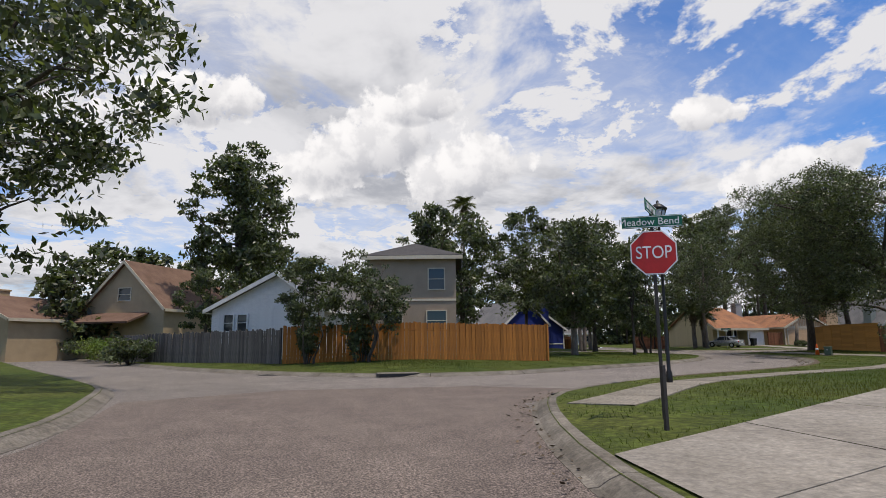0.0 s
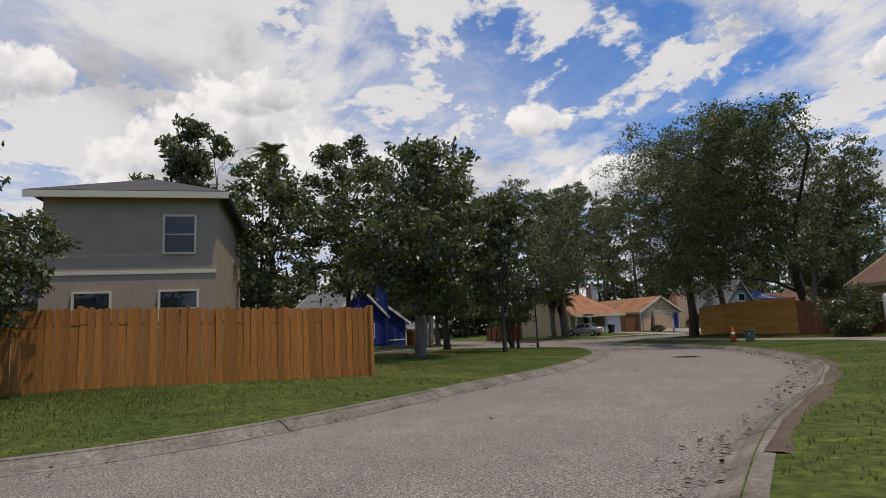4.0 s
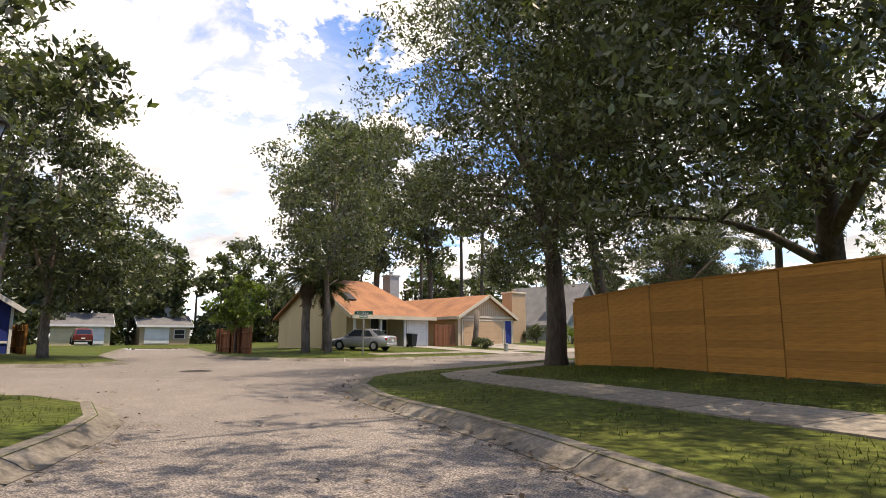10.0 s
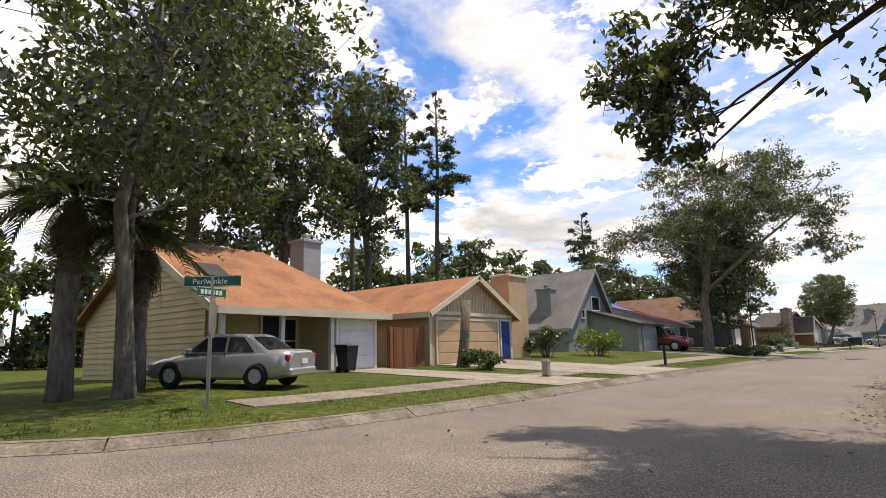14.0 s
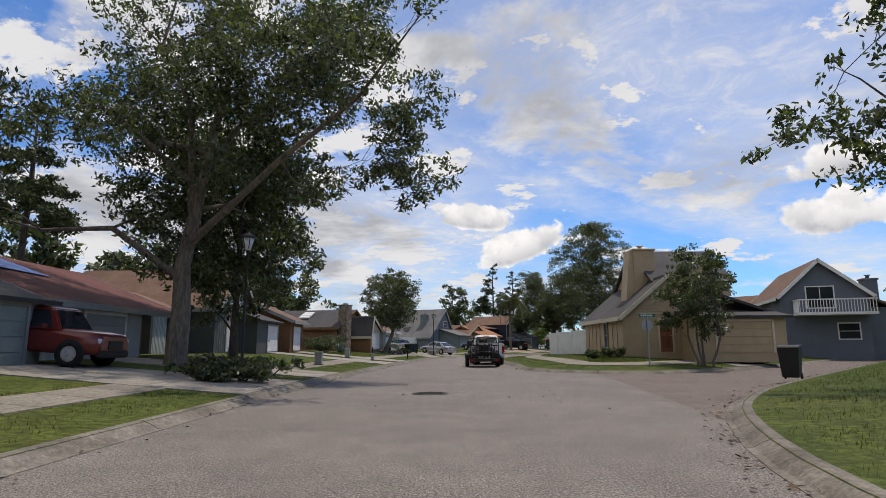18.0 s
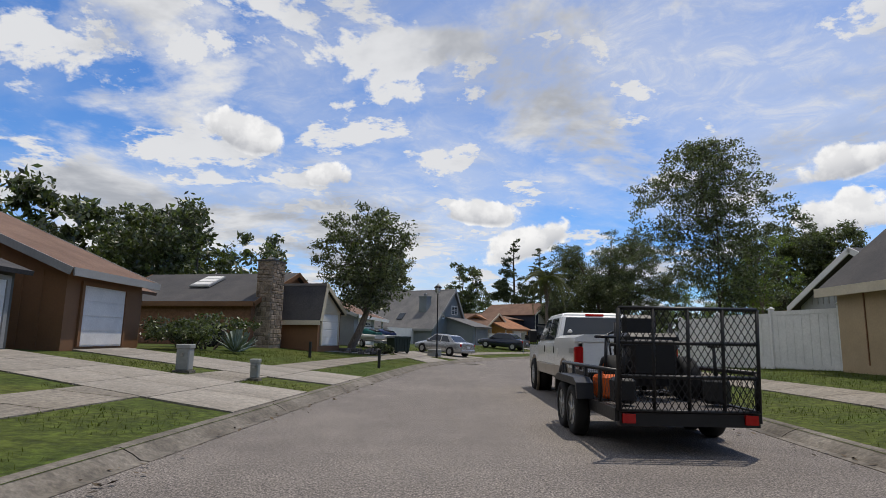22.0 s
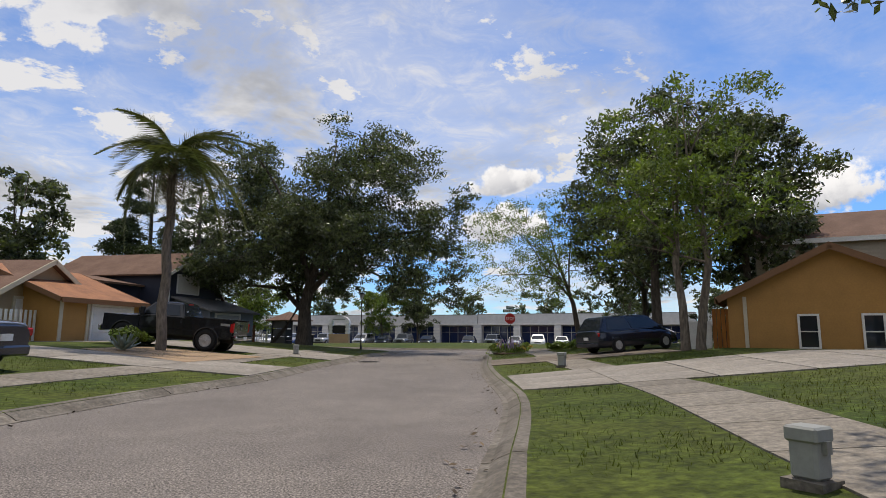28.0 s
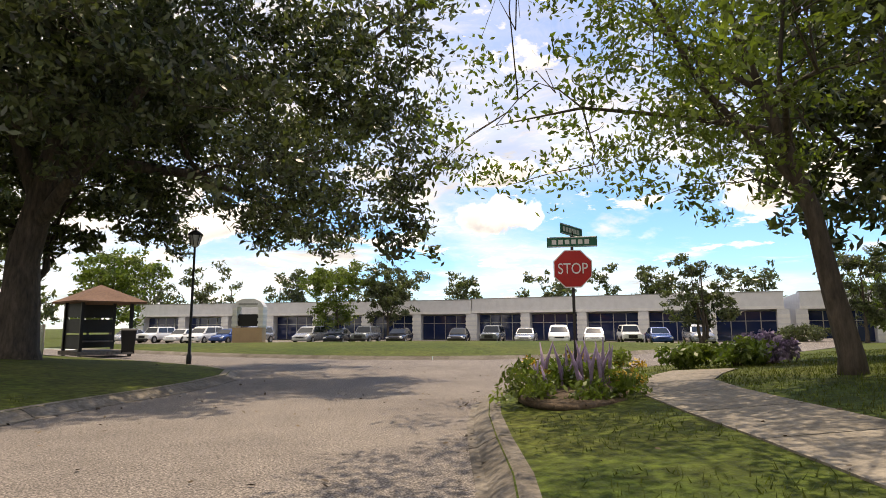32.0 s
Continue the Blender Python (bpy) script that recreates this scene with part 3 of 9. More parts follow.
def kerbs():
    """Rolled concrete kerbs in lengths of about three metres, with open joints."""
    for line in LINES:
        s = np.array(line)
        keep = (np.hypot(s[:, 0] - 15, s[:, 1] - 10) < 115)
        s = s[keep]
        t = np.gradient(s, axis=0)
        n = np.stack([-t[:, 1], t[:, 0]], 1) / np.maximum(np.hypot(*t.T), 1e-6)[:, None]
        side = 1.0 if in_road(s[len(s) // 2] + n[len(s) // 2] * 0.6)[0] else -1.0
        n = n * side
        run = new("kerb")
        tagged(run, "weathered concrete kerb and gutter beside the street", "kerb", kind="structure")
        # profile: metres towards the road, height
        prof = ((-0.16, 0.06), (-0.16, 0.128), (-0.04, 0.132), (0.10, 0.07), (0.18, 0.018), (0.27, 0.008), (0.27, -0.05))
        for i in range(0, len(s) - 1, 3):
            j = min(i + 3, len(s) - 1)
            vs, fs = [], []
            for k in range(i, j + 1):
                shrink = 0.012 if k == i else (-0.012 if k == j else 0.0)
                p = s[k] + t[k] / max(np.hypot(*t[k]), 1e-6) * shrink
                for a, z in prof:
                    vs.append((p[0] + n[k, 0] * a, p[1] + n[k, 1] * a, z))
            w = len(prof)
            for k in range(j - i):
                for q in range(w - 1):
                    f = (k * w + q, k * w + q + 1, (k + 1) * w + q + 1, (k + 1) * w + q)
                    fs.append(f if side > 0 else f[::-1])
            fs += [tuple(range(w)), tuple(range((j - i) * w, (j - i + 1) * w))]
            part("kerb_length", raw("kerb_length", vs, fs, M_KERB), None, run)


kerbs()

def kerb_earth(label, line, low, high, seed):
    """Soil and roots that have crept over the kerb, with a ragged edge; low and high bound the stretch in y."""
    rng = np.random.default_rng(seed)
    s = np.array(smooth_line([tuple(p) for p in line if low <= p[1] <= high], 0.3))
    t = np.gradient(s, axis=0)
    n = np.stack([-t[:, 1], t[:, 0]], 1) / np.maximum(np.hypot(*t.T), 1e-6)[:, None]
    if not in_road([tuple(s[len(s) // 2] + n[len(s) // 2] * 0.8)])[0]:
        n = -n
    ragged = np.convolve(rng.uniform(-0.26, 0.24, len(s) + 4), np.ones(3) / 3, "same")[2:-2]
    rows = [(0.08 + ragged, 0.006), (0.03 + ragged * 0.8, 0.05), (-0.08 + ragged * 0.4, 0.136), (-0.2 + 0 * ragged, 0.142), (-0.32 - ragged * 0.7, 0.12)]
    vs = [(*(p + m * w), z) for off, z in rows for p, m, w in zip(s, n, off)]
    k = len(s)
    me = raw("kerb_earth", vs, [(r * k + i, r * k + i + 1, (r + 1) * k + i + 1, (r + 1) * k + i) for r in range(len(rows) - 1) for i in range(k - 1)], M_DIRT, True)
    tagged(new("kerb_earth", me), label, "soil", kind="stuff")


kerb_earth("dark soil and leaf litter creeping over the kerb", S5, -49, -30.5, 3)

# ---- trees ----
def leaf_cloud(name, lobes, count, size, mat, seed, droop=0.3, hollow=0.22):
    """A crown: leaves gathered in sprays, the sprays in and on a set of lobes (x, y, z, rx, ry, rz)."""
    rng = np.random.default_rng(seed)
    lobes = np.array(lobes, float)
    share = (lobes[:, 3] * lobes[:, 4] * lobes[:, 5]) ** 0.72
    sprays = max(len(lobes) * 3, count // 42)
    pick = rng.choice(len(lobes), sprays, p=share / share.sum())
    d = rng.normal(size=(sprays, 3))
    d[:, 2] += 0.25
    d /= np.linalg.norm(d, axis=1)[:, None]
    r = hollow + (1.0 - hollow) * rng.random(sprays) ** 0.42
    middle = lobes[pick, :3] + d * r[:, None] * lobes[pick, 3:]
    reach = (0.13 * lobes[pick, 3:].mean(1) + 1.1 * size) * rng.uniform(0.6, 1.35, sprays)
    weight = rng.uniform(0.35, 1.6, sprays) * reach**1.3
    of = rng.choice(sprays, count, p=weight / weight.sum())
    off = rng.normal(size=(count, 3)) * (0.85, 0.85, 0.5)
    off *= np.minimum(1.0, 1.7 / np.maximum(np.linalg.norm(off, axis=1), 0.01))[:, None]
    c = middle[of] + off * reach[of][:, None]
    u = rng.normal(size=(count, 3))
    u[:, 2] -= droop
    u /= np.linalg.norm(u, axis=1)[:, None]
    v = np.cross(u, rng.normal(size=(count, 3)))
    v /= np.linalg.norm(v, axis=1)[:, None]
    s = size * rng.uniform(0.6, 1.5, count)[:, None]
    a, b, e, f = c - u * s, c + v * s * 0.42, c + u * s, c - v * s * 0.42
    pts = np.stack([a, b, e, f], 1).reshape(-1, 3)
    me = bpy.data.meshes.new(name)
    me.vertices.add(4 * count)
    me.vertices.foreach_set("co", pts.astype(np.float32).ravel())
    me.loops.add(4 * count)
    me.loops.foreach_set("vertex_index", np.arange(4 * count, dtype=np.int32))
    me.polygons.add(count)
    me.polygons.foreach_set("loop_start", np.arange(0, 4 * count, 4, dtype=np.int32))
    me.update(calc_edges=True)
    me.validate()
    me.materials.append(mat)
    return me


def limbs(base_r, fork, lobes, seed, lean=(0.0, 0.0), stems=1):
    """Trunk and leader, a few main limbs towards lobes that lie far apart, and branches from these to all other lobes."""
    rng = random.Random(seed)
    bm = bmesh.new()
    centres = [Vector(lo[:3]) for lo in lobes]
    for k in range(stems):
        off = Vector((rng.uniform(-1, 1), rng.uniform(-1, 1), 0)) * (0.0 if stems == 1 else 0.35)
        head = Vector((lean[0], lean[1], fork)) + off * 2.2
        mid = off + (head - off) * 0.5 + Vector((rng.uniform(-0.08, 0.08), rng.uniform(-0.08, 0.08), 0)) * fork * 0.3
        mine = [c for i, c in enumerate(centres) if stems == 1 or i % stems == k]
        crown = sum(mine, Vector()) / len(mine)
        tip = Vector((crown.x, crown.y, max(c.z for c in mine)))
        lead = head + (tip - head) * 0.5 + Vector((rng.uniform(-0.1, 0.1), rng.uniform(-0.1, 0.1), 0)) * fork
        tube([off + Vector((0, 0, -0.3)), off + Vector((0, 0, 0.25)), mid, head, lead, tip], [base_r * 1.45, base_r * 1.08, base_r * 0.92, base_r * 0.78, base_r * 0.36, base_r * 0.08], 9, bm)
        # lobes far from one another get the main limbs
        mains = [max(mine, key=lambda c: (c - tip).length)]
        while len(mains) < min(len(mine), 7 if stems == 1 else 3):
            mains.append(max(mine, key=lambda c: min((c - m).length for m in mains)))
        routes = []
        for j, c in enumerate(mains):
            start = head + (lead - head) * (0.12 * j) - Vector((0, 0, rng.uniform(0.0, 0.2) * fork * (j == 0)))
            way = c - start
            knee = start + way * 0.34 + Vector((rng.uniform(-0.1, 0.1), rng.uniform(-0.1, 0.1), rng.uniform(0.02, 0.14))) * way.length
            bend = start + way * 0.68 + Vector((rng.uniform(-0.1, 0.1), rng.uniform(-0.1, 0.1), rng.uniform(0.0, 0.14))) * way.length
            r0 = base_r * 0.42 * min(1.0, 0.4 + 0.1 * way.length)
            tube([start, knee, bend, c], [r0, r0 * 0.7, r0 * 0.42, r0 * 0.12], 7, bm, False)
            routes += [(knee, r0 * 0.5), (bend, r0 * 0.36)]
        routes.append((lead, base_r * 0.26))
        # every other lobe hangs on the nearest branch that stands already
        rest = [(c, lo) for c, lo in zip(centres, lobes) if c in mine]
        rest.sort(key=lambda q: min((q[0] - n).length for n, _ in routes))
        for c, lo in rest:
            node, r1 = min(routes, key=lambda q: (q[0] - c).length + 1.5 * max(0.0, q[0].z - c.z - 0.6))
            way = c - node
            if way.length > 0.3:
                half = node + way * 0.5 + Vector((rng.uniform(-0.16, 0.16), rng.uniform(-0.16, 0.16), rng.uniform(-0.04, 0.16))) * way.length
                tube([node, half, c], [max(0.012, r1 * 0.8), max(0.01, r1 * 0.6), max(0.006, r1 * 0.3)], 5, bm, False)
                routes += [(half, max(0.015, r1 * 0.62)), (c, max(0.012, r1 * 0.45))]
            for q in range(2):
                end = c + Vector((rng.uniform(-1, 1) * lo[3], rng.uniform(-1, 1) * lo[4], rng.uniform(-0.6, 0.9) * lo[5])) * 0.85
                tube([node + way * 0.6, (c + end) * 0.5 + Vector((0, 0, 0.12)), end], [max(0.01, r1 * 0.3), max(0.008, r1 * 0.2), 0.004], 4, bm, False)
    return bm


def crown_lobes(height, spread, fork, n, seed, shape="round"):
    """Lobes of uneven size, spread through an egg-shaped or tapering crown."""
    rng = random.Random(seed)
    lobes = []
    n = int(n * 1.7)
    mid, half = (height + fork) * 0.5, (height - fork) * 0.5
    for i in range(n):
        a = i * 2.399 + rng.uniform(-0.5, 0.5)
        f = (i + 0.5) / n
        z = fork + 0.15 * half + (height - fork - 0.3 * half) * f
        rel = (z - mid) / half
        wide = math.sqrt(max(0.12, 1 - rel * rel * 0.85)) if shape == "round" else max(0.2, 1 - 0.8 * f)
        r = spread * wide * (rng.uniform(0.42, 0.95) if i % 4 else 0.25)
        q = spread * rng.uniform(0.16, 0.42) * (0.75 + 0.35 * wide)
        lobes.append((r * math.cos(a), r * math.sin(a), z, q, q, q * rng.uniform(0.6, 1.0)))
    return lobes


def clumps(lobes, seed, each=5):
    """Breaks large lobes up into smaller ones of uneven size."""
    rng = random.Random(seed)
    out = []
    for x, y, z, a, b, c in lobes:
        for _ in range(each):
            f = rng.uniform(0.38, 0.62)
            out.append((x + rng.uniform(-0.7, 0.7) * a, y + rng.uniform(-0.7, 0.7) * b, z + rng.uniform(-0.7, 0.7) * c, a * f, b * f, max(0.5, c * f)))
    return out


def tree(x, y, height, spread, fork, r, seed, label, n=14, leaves=14000, leaf=0.17, mat=None, bark=None, stems=1, lobes=None, lean=(0, 0), shape="round", sink=0.0, group="", name="tree", z=None, shift=(0, 0), extra=()):
    top = thing(name, label, "tree", x, y, (gz(x, y) if z is None else z) - sink, 0, group)
    lobes = lobes or [(a + lean[0] + shift[0], b + lean[1] + shift[1], c, d, e, f) for a, b, c, d, e, f in crown_lobes(height, spread, fork, n, seed, shape)] + list(extra)
    part("trunk", limbs(r, fork, lobes, seed, lean, stems), bark or M_BARK, top)
    part("crown", leaf_cloud("crown", lobes, leaves, leaf * 1.1, mat or M_LEAF, seed), None, top)
    return top


def pine(x, y, height, seed, label, bare=0.55, spread=2.6, leaves=5000, group="tall pines", z=None):
    rng = random.Random(seed)
    top = thing("pine_tree", label, "tree", x, y, gz(x, y) if z is None else z, 0, group)
    bm = bmesh.new()
    sway = rng.uniform(-0.4, 0.4)
    tube([(0, 0, -0.3), (0.1 * sway, 0, height * 0.3), (sway, 0.1, height * 0.7), (sway * 1.2, 0, height)], [0.24, 0.2, 0.14, 0.04], 8, bm)
    lobes = []
    for i in range(34):
        f = bare + (1 - bare) * (i + rng.random()) / 34
        a = rng.uniform(0, 6.28)
        q = spread * (1.05 - 0.75 * (f - bare) / (1 - bare)) * rng.uniform(0.45, 1.0)
        c = (sway + q * 0.75 * math.cos(a), q * 0.75 * math.sin(a), f * height)
        lobes.append((*c, q * 0.42, q * 0.42, q * 0.2))
        tube([(sway * f, 0, f * height - 0.4), c], [0.05, 0.015], 5, bm, False)
    part("trunk", bm, M_BARK, top)
    part("crown", leaf_cloud("crown", lobes, leaves * 2, 0.12, M_LEAF3, seed, 0.0, 0.2), None, top)
    return top


def frond_mesh(name, length, mat, seed, sag=0.9, leaflets=26, wide=0.5, hang=1.0):
    """One feathered palm leaf that arches out along x."""
    rng = random.Random(seed)
    vs, fs = [], []

    def spine(t):
        return Vector((length * t * (1 - 0.22 * t * sag), 0, length * (0.42 * t - 0.85 * sag * t * t)))

    for i in range(10):
        p, q = spine(i / 10), spine((i + 1) / 10)
        w = 0.03 * (1 - i / 11)
        k = len(vs)
        vs += [(p.x, -w, p.z), (p.x, w, p.z), (q.x, w * 0.9, q.z), (q.x, -w * 0.9, q.z)]
        fs.append((k, k + 1, k + 2, k + 3))
    for i in range(leaflets):
        t = 0.14 + 0.86 * i / leaflets
        p = spine(t)
        reach = wide * math.sin(math.pi * min(1, 0.25 + 0.75 * t)) + 0.15
        for side in (-1, 1):
            tip = p + Vector((reach * 0.55, side * reach, -hang * reach * rng.uniform(0.25, 0.6)))
            k = len(vs)
            vs += [tuple(p), (p.x + 0.06, p.y, p.z), tuple(tip)]
            fs.append((k, k + 1, k + 2))
    return raw(name, vs, fs, mat)


def palm(x, y, height, seed, label, reach=2.2, count=26, dead=8, r=0.17, z=None, droop=1.0):
    rng = random.Random(seed)
    top = thing("palm_tree", label, "palm tree", x, y, gz(x, y) if z is None else z)
    bm = bmesh.new()
    n = max(6, int(height / 0.35))
    tube([(0.04 * math.sin(k), 0, -0.2 + (height + 0.2) * k / n) for k in range(n + 1)], [r * (1.25 - 0.3 * k / n + (0.07 if k % 2 else 0)) for k in range(n + 1)], 10, bm)
    part("trunk", bm, M_BARK2, top)
    green = [frond_mesh("frond", reach * s, M_PALM, seed + i, (0.75 + 0.3 * i) * droop, int(26 * droop * droop * droop), 0.5, droop ** 2) for i, s in enumerate((1.0, 0.9, 1.1))]
    brown = frond_mesh("dead_frond", reach * 0.8, M_DEADPALM, seed + 9, 1.4, 18, 0.3)
    for k in range(count):
        part("frond", green[k % 3], None, top, "", pose(0, 0, height, 0, -rng.uniform(-25, 62), k * 137.5 + rng.uniform(-9, 9)))
    for k in range(dead):
        part("dead_frond", brown, None, top, "withered brown frond", pose(0, 0, height - 0.1, 0, rng.uniform(38, 62), k * 360 / dead + rng.uniform(-15, 15)))
    return top


def bush(x, y, w, h, seed, label, mat=None, leaves=2500, leaf=0.08, depth=None, z=None):
    rng = random.Random(seed)
    top = thing("bush", label, "bush", x, y, gz(x, y) if z is None else z)
    d = depth or w
    lobes = [(rng.uniform(-0.5, 0.5) * w, rng.uniform(-0.5, 0.5) * d, h * rng.uniform(0.35, 0.72), w * 0.3, d * 0.3, h * 0.32) for _ in range(9)]
    bm = bmesh.new()
    for lo in lobes:
        tube([(lo[0] * 0.2, lo[1] * 0.2, -0.1), (lo[0] * 0.6, lo[1] * 0.6, lo[2] * 0.6), lo[:3]], [0.03, 0.02, 0.006], 5, bm, False)
    part("stem", bm, M_BARK, top)
    part("foliage", leaf_cloud("foliage", lobes, leaves, leaf, mat or M_LEAF, seed, 0.1, 0.1), None, top)
    return top


def woodland(name, label, line, gap, low, high, depth, seed, leaf=0.3, each=1500, mat=None, base=0.3):
    """A belt of far trees, too many to count: trunks and crowns along a line."""
    rng = random.Random(seed)
    pts = smooth_line(line, gap)
    lobes, bm = [], bmesh.new()
    for x, y in pts:
        x, y = x + rng.uniform(-1, 1) * depth, y + rng.uniform(-1, 1) * depth
        h = rng.uniform(low, high)
        w = h * rng.uniform(0.2, 0.32)
        tube([(x, y, base - 0.4), (x, y, base + h * 0.7)], [0.22, 0.1], 6, bm, False)
        for k in range(9):
            f = k / 8
            q = w * rng.uniform(0.45, 0.75) * (1 - 0.5 * abs(f - 0.45))
            lobes.append((x + rng.uniform(-0.65, 0.65) * w, y + rng.uniform(-0.65, 0.65) * w, base + h * (0.1 + 0.82 * f), q, q, q * 0.85))
    top = thing(name, label, "woods", kind="stuff")
    part("trunks", bm, M_BARK, top)
    part("crowns", leaf_cloud("crowns", lobes, each * len(pts), leaf, mat or M_LEAF, seed, 0.2, 0.3), None, top)
    return top

# ---- trees and palms ----
# round the board fence and the street of arrival
tree(28.8, -70.9, 13.5, 5.7, 4.2, 0.3, 21, "big feathery tree overhanging the street corner", 22, 22000, 0.12, lean=(1.0, 2.0))
tree(-5.5, -65.6, 18.4, 4.6, 5.0, 0.4, 22, "tall dark tree behind the weathered fence", 20, 14000, 0.2)
tree(19.3, -59.5, 4.9, 1.5, 1.3, 0.05, 23, "small multi-stemmed tree before the stained fence", 11, 7000, 0.07, stems=3)
tree(20.0, -57.0, 4.9, 1.9, 1.2, 0.05, 24, "bushy grey-green multi-stemmed tree before the stained fence", 13, 9000, 0.07, stems=4)
tree(8.0, -51.4, 10.6, 2.6, 2.5, 0.16, 25, "slender tree beside the brown house", 14, 9000, 0.12)
tree(2.5, -66.8, 6.0, 2.2, 1.8, 0.14, 26, "low round tree before the gabled houses", 12, 7000, 0.11)
tree(14.2, -43.7, 8.6, 3.3, 2.0, 0.2, 11, "leafy tree on the corner lawn", 18, 17000, 0.1, bark=M_BARK2)
tree(9.1, -44.8, 10.6, 2.6, 2.6, 0.14, 27, "slender tall tree on the corner lawn", 14, 11000, 0.1)
tree(12.4, -38.6, 7.6, 2.0, 1.8, 0.1, 28, "young tree beside the kerb on the corner lawn", 11, 8000, 0.09)
tree(6.6, -33.9, 9.2, 2.9, 1.1, 0.08, 12, "multi-stemmed leafy tree on the verge", 16, 20000, 0.075, stems=4)
tree(4.8, -37.5, 10.5, 3.4, 1.2, 0.2, 29, "dense tree on the lawn behind the verge", 15, 12000, 0.12)
tree(-2.0, -46.5, 12.0, 4.2, 1.4, 0.25, 30, "broad dark tree behind the corner lawn", 16, 12000, 0.15)
tree(7.0, -19.3, 12.4, 7.0, 3.2, 0.31, 13, "huge dark spreading oak beside the street", 30, 84000, 0.06, extra=clumps(((-2.2, -2.0, 5.0, 1.9, 1.9, 1.0), (-1.2, -2.2, 4.4, 1.6, 1.6, 0.8), (-3.4, -1.2, 5.8, 1.6, 1.6, 1.0), (-0.4, -2.6, 5.0, 1.6, 1.6, 0.8), (-3.0, 0.6, 4.8, 1.6, 1.6, 0.9), (-1.6, 0.4, 4.6, 1.5, 1.5, 0.8)), 130, 11))
LEANING = ((0, 0, 11, 3, 3, 2), (-1.5, 0.5, 9.5, 2.5, 2.5, 1.6), (1.5, -0.5, 9, 2, 2, 1.5), (-1, 0, 12.5, 1.8, 1.8, 1.3), (1.2, 1.5, 7, 1.5, 1.5, 1.0), (-2.4, 0.3, 6.0, 1.0, 1.0, 1.1),
           (-3.0, 0.6, 7.6, 1.3, 1.3, 1.0))
HANGING = ((-4.9, 0.2, 5.6, 0.8, 0.8, 0.7), (-5.6, 0.0, 4.8, 0.7, 0.7, 0.7), (-5.8, -0.3, 4.0, 0.6, 0.6, 0.6), (-5.4, -0.3, 3.4, 0.4, 0.4, 0.4), (-3.9, -0.4, 4.7, 0.7, 0.7, 0.5), (-3.2, -0.2, 5.2, 0.9, 0.9, 0.7))
tree(5.6, -13.6, 13.5, 5.0, 5.4, 0.23, 31, "tall leaning tree with a branch hanging over the street", 18, 46000, 0.06, lean=(-1.2, 0.6), lobes=clumps(LEANING, 31, 4) + clumps(HANGING, 33, 9))
tree(13.9, -18.0, 13.2, 5.1, 2.2, 0.36, 32, "big dark tree behind the ochre board fence", 32, 64000, 0.075, shift=(-0.8, -4.8), extra=clumps(((0.6, -8.2, 9.4, 2.6, 2.2, 1.6), (3.4, -8.6, 9.2, 2.4, 2.2, 1.3), (2.6, -10.4, 9.6, 2.4, 2.0, 1.3), (5.0, -10.6, 9.4, 2.2, 2.0, 1.3), (1.0, -11.0, 9.8, 2.2, 2.0, 1.3), (3.2, -5.0, 4.6, 2.2, 1.8, 1.6), (4.8, -5.4, 4.2, 1.8, 1.6, 1.4)), 132, 8))
tree(11.5, -7.0, 13.0, 4.0, 4.0, 0.22, 33, "thin-crowned tree in the back yard", 16, 9000, 0.12)
tree(29.0, -18.0, 11.4, 5.6, 1.6, 0.4, 34, "broad dark tree behind the garden shed", 28, 48000, 0.11)
tree(35.5, -21.0, 14.0, 5.4, 1.8, 0.4, 35, "broad dark tree behind the picket fence", 22, 20000, 0.13)
# the crossing
tree(-10.6, -31.0, 12.8, 3.9, 4.0, 0.2, 37, "tall forked tree before the blue house", 18, 15000, 0.095, stems=2, bark=M_BARK2)
tree(-13.6, -28.6, 11.6, 5.0, 2.2, 0.22, 38, "spreading tree on the verge of the crossing", 20, 20000, 0.105, bark=M_BARK2)
tree(-10.2, -15.9, 12.6, 5.0, 3.8, 0.17, 39, "tall light-barked tree beside the corner palms", 22, 17000, 0.095, bark=M_BARK2, stems=2)
tree(-17.2, -18.2, 5.0, 1.7, 1.2, 0.08, 40, "light green tree behind the corner house", 10, 3500, 0.12, mat=M_LEAF2)
tree(-22.0, -30.5, 11.0, 4.0, 2.4, 0.2, 41, "dense tree along the far street", 15, 9000, 0.15)
tree(-19.5, -10.0, 17.5, 4.6, 5.0, 0.35, 42, "tall dark tree behind the cream house", 20, 18000, 0.15)
tree(-24.5, -2.0, 20.0, 4.6, 6.0, 0.35, 43, "tall dark tree behind the peach house", 20, 17000, 0.16)
tree(-26.0, 6.0, 19.0, 3.6, 7.0, 0.3, 44, "tall narrow tree behind the peach house", 18, 12000, 0.16)
pine(-31.0, 15.7, 23.4, 45, "tall bare-stemmed pine behind the houses", 0.6, 3.0)
pine(-28.6, 16.6, 23.0, 46, "tall bare-stemmed pine behind the houses", 0.55, 3.0)
pine(-33.0, 11.0, 22.0, 47, "tall bare-stemmed pine behind the houses", 0.55, 2.6)
pine(-24.5, 37.2, 14.8, 48, "round-topped pine behind the grey house", 0.5, 3.2)
palm(-11.3, -16.9, 4.1, 49, "shaggy palm with hanging brown fronds on the corner", 1.9, 30, 26, 0.2)
palm(-11.9, -15.2, 3.5, 50, "shaggy palm with hanging brown fronds on the corner", 1.8, 28, 24, 0.2)
palm(-6.5, -45.1, 14.2, 51, "very tall thin palm behind the houses", 1.6, 24, 6, 0.13)
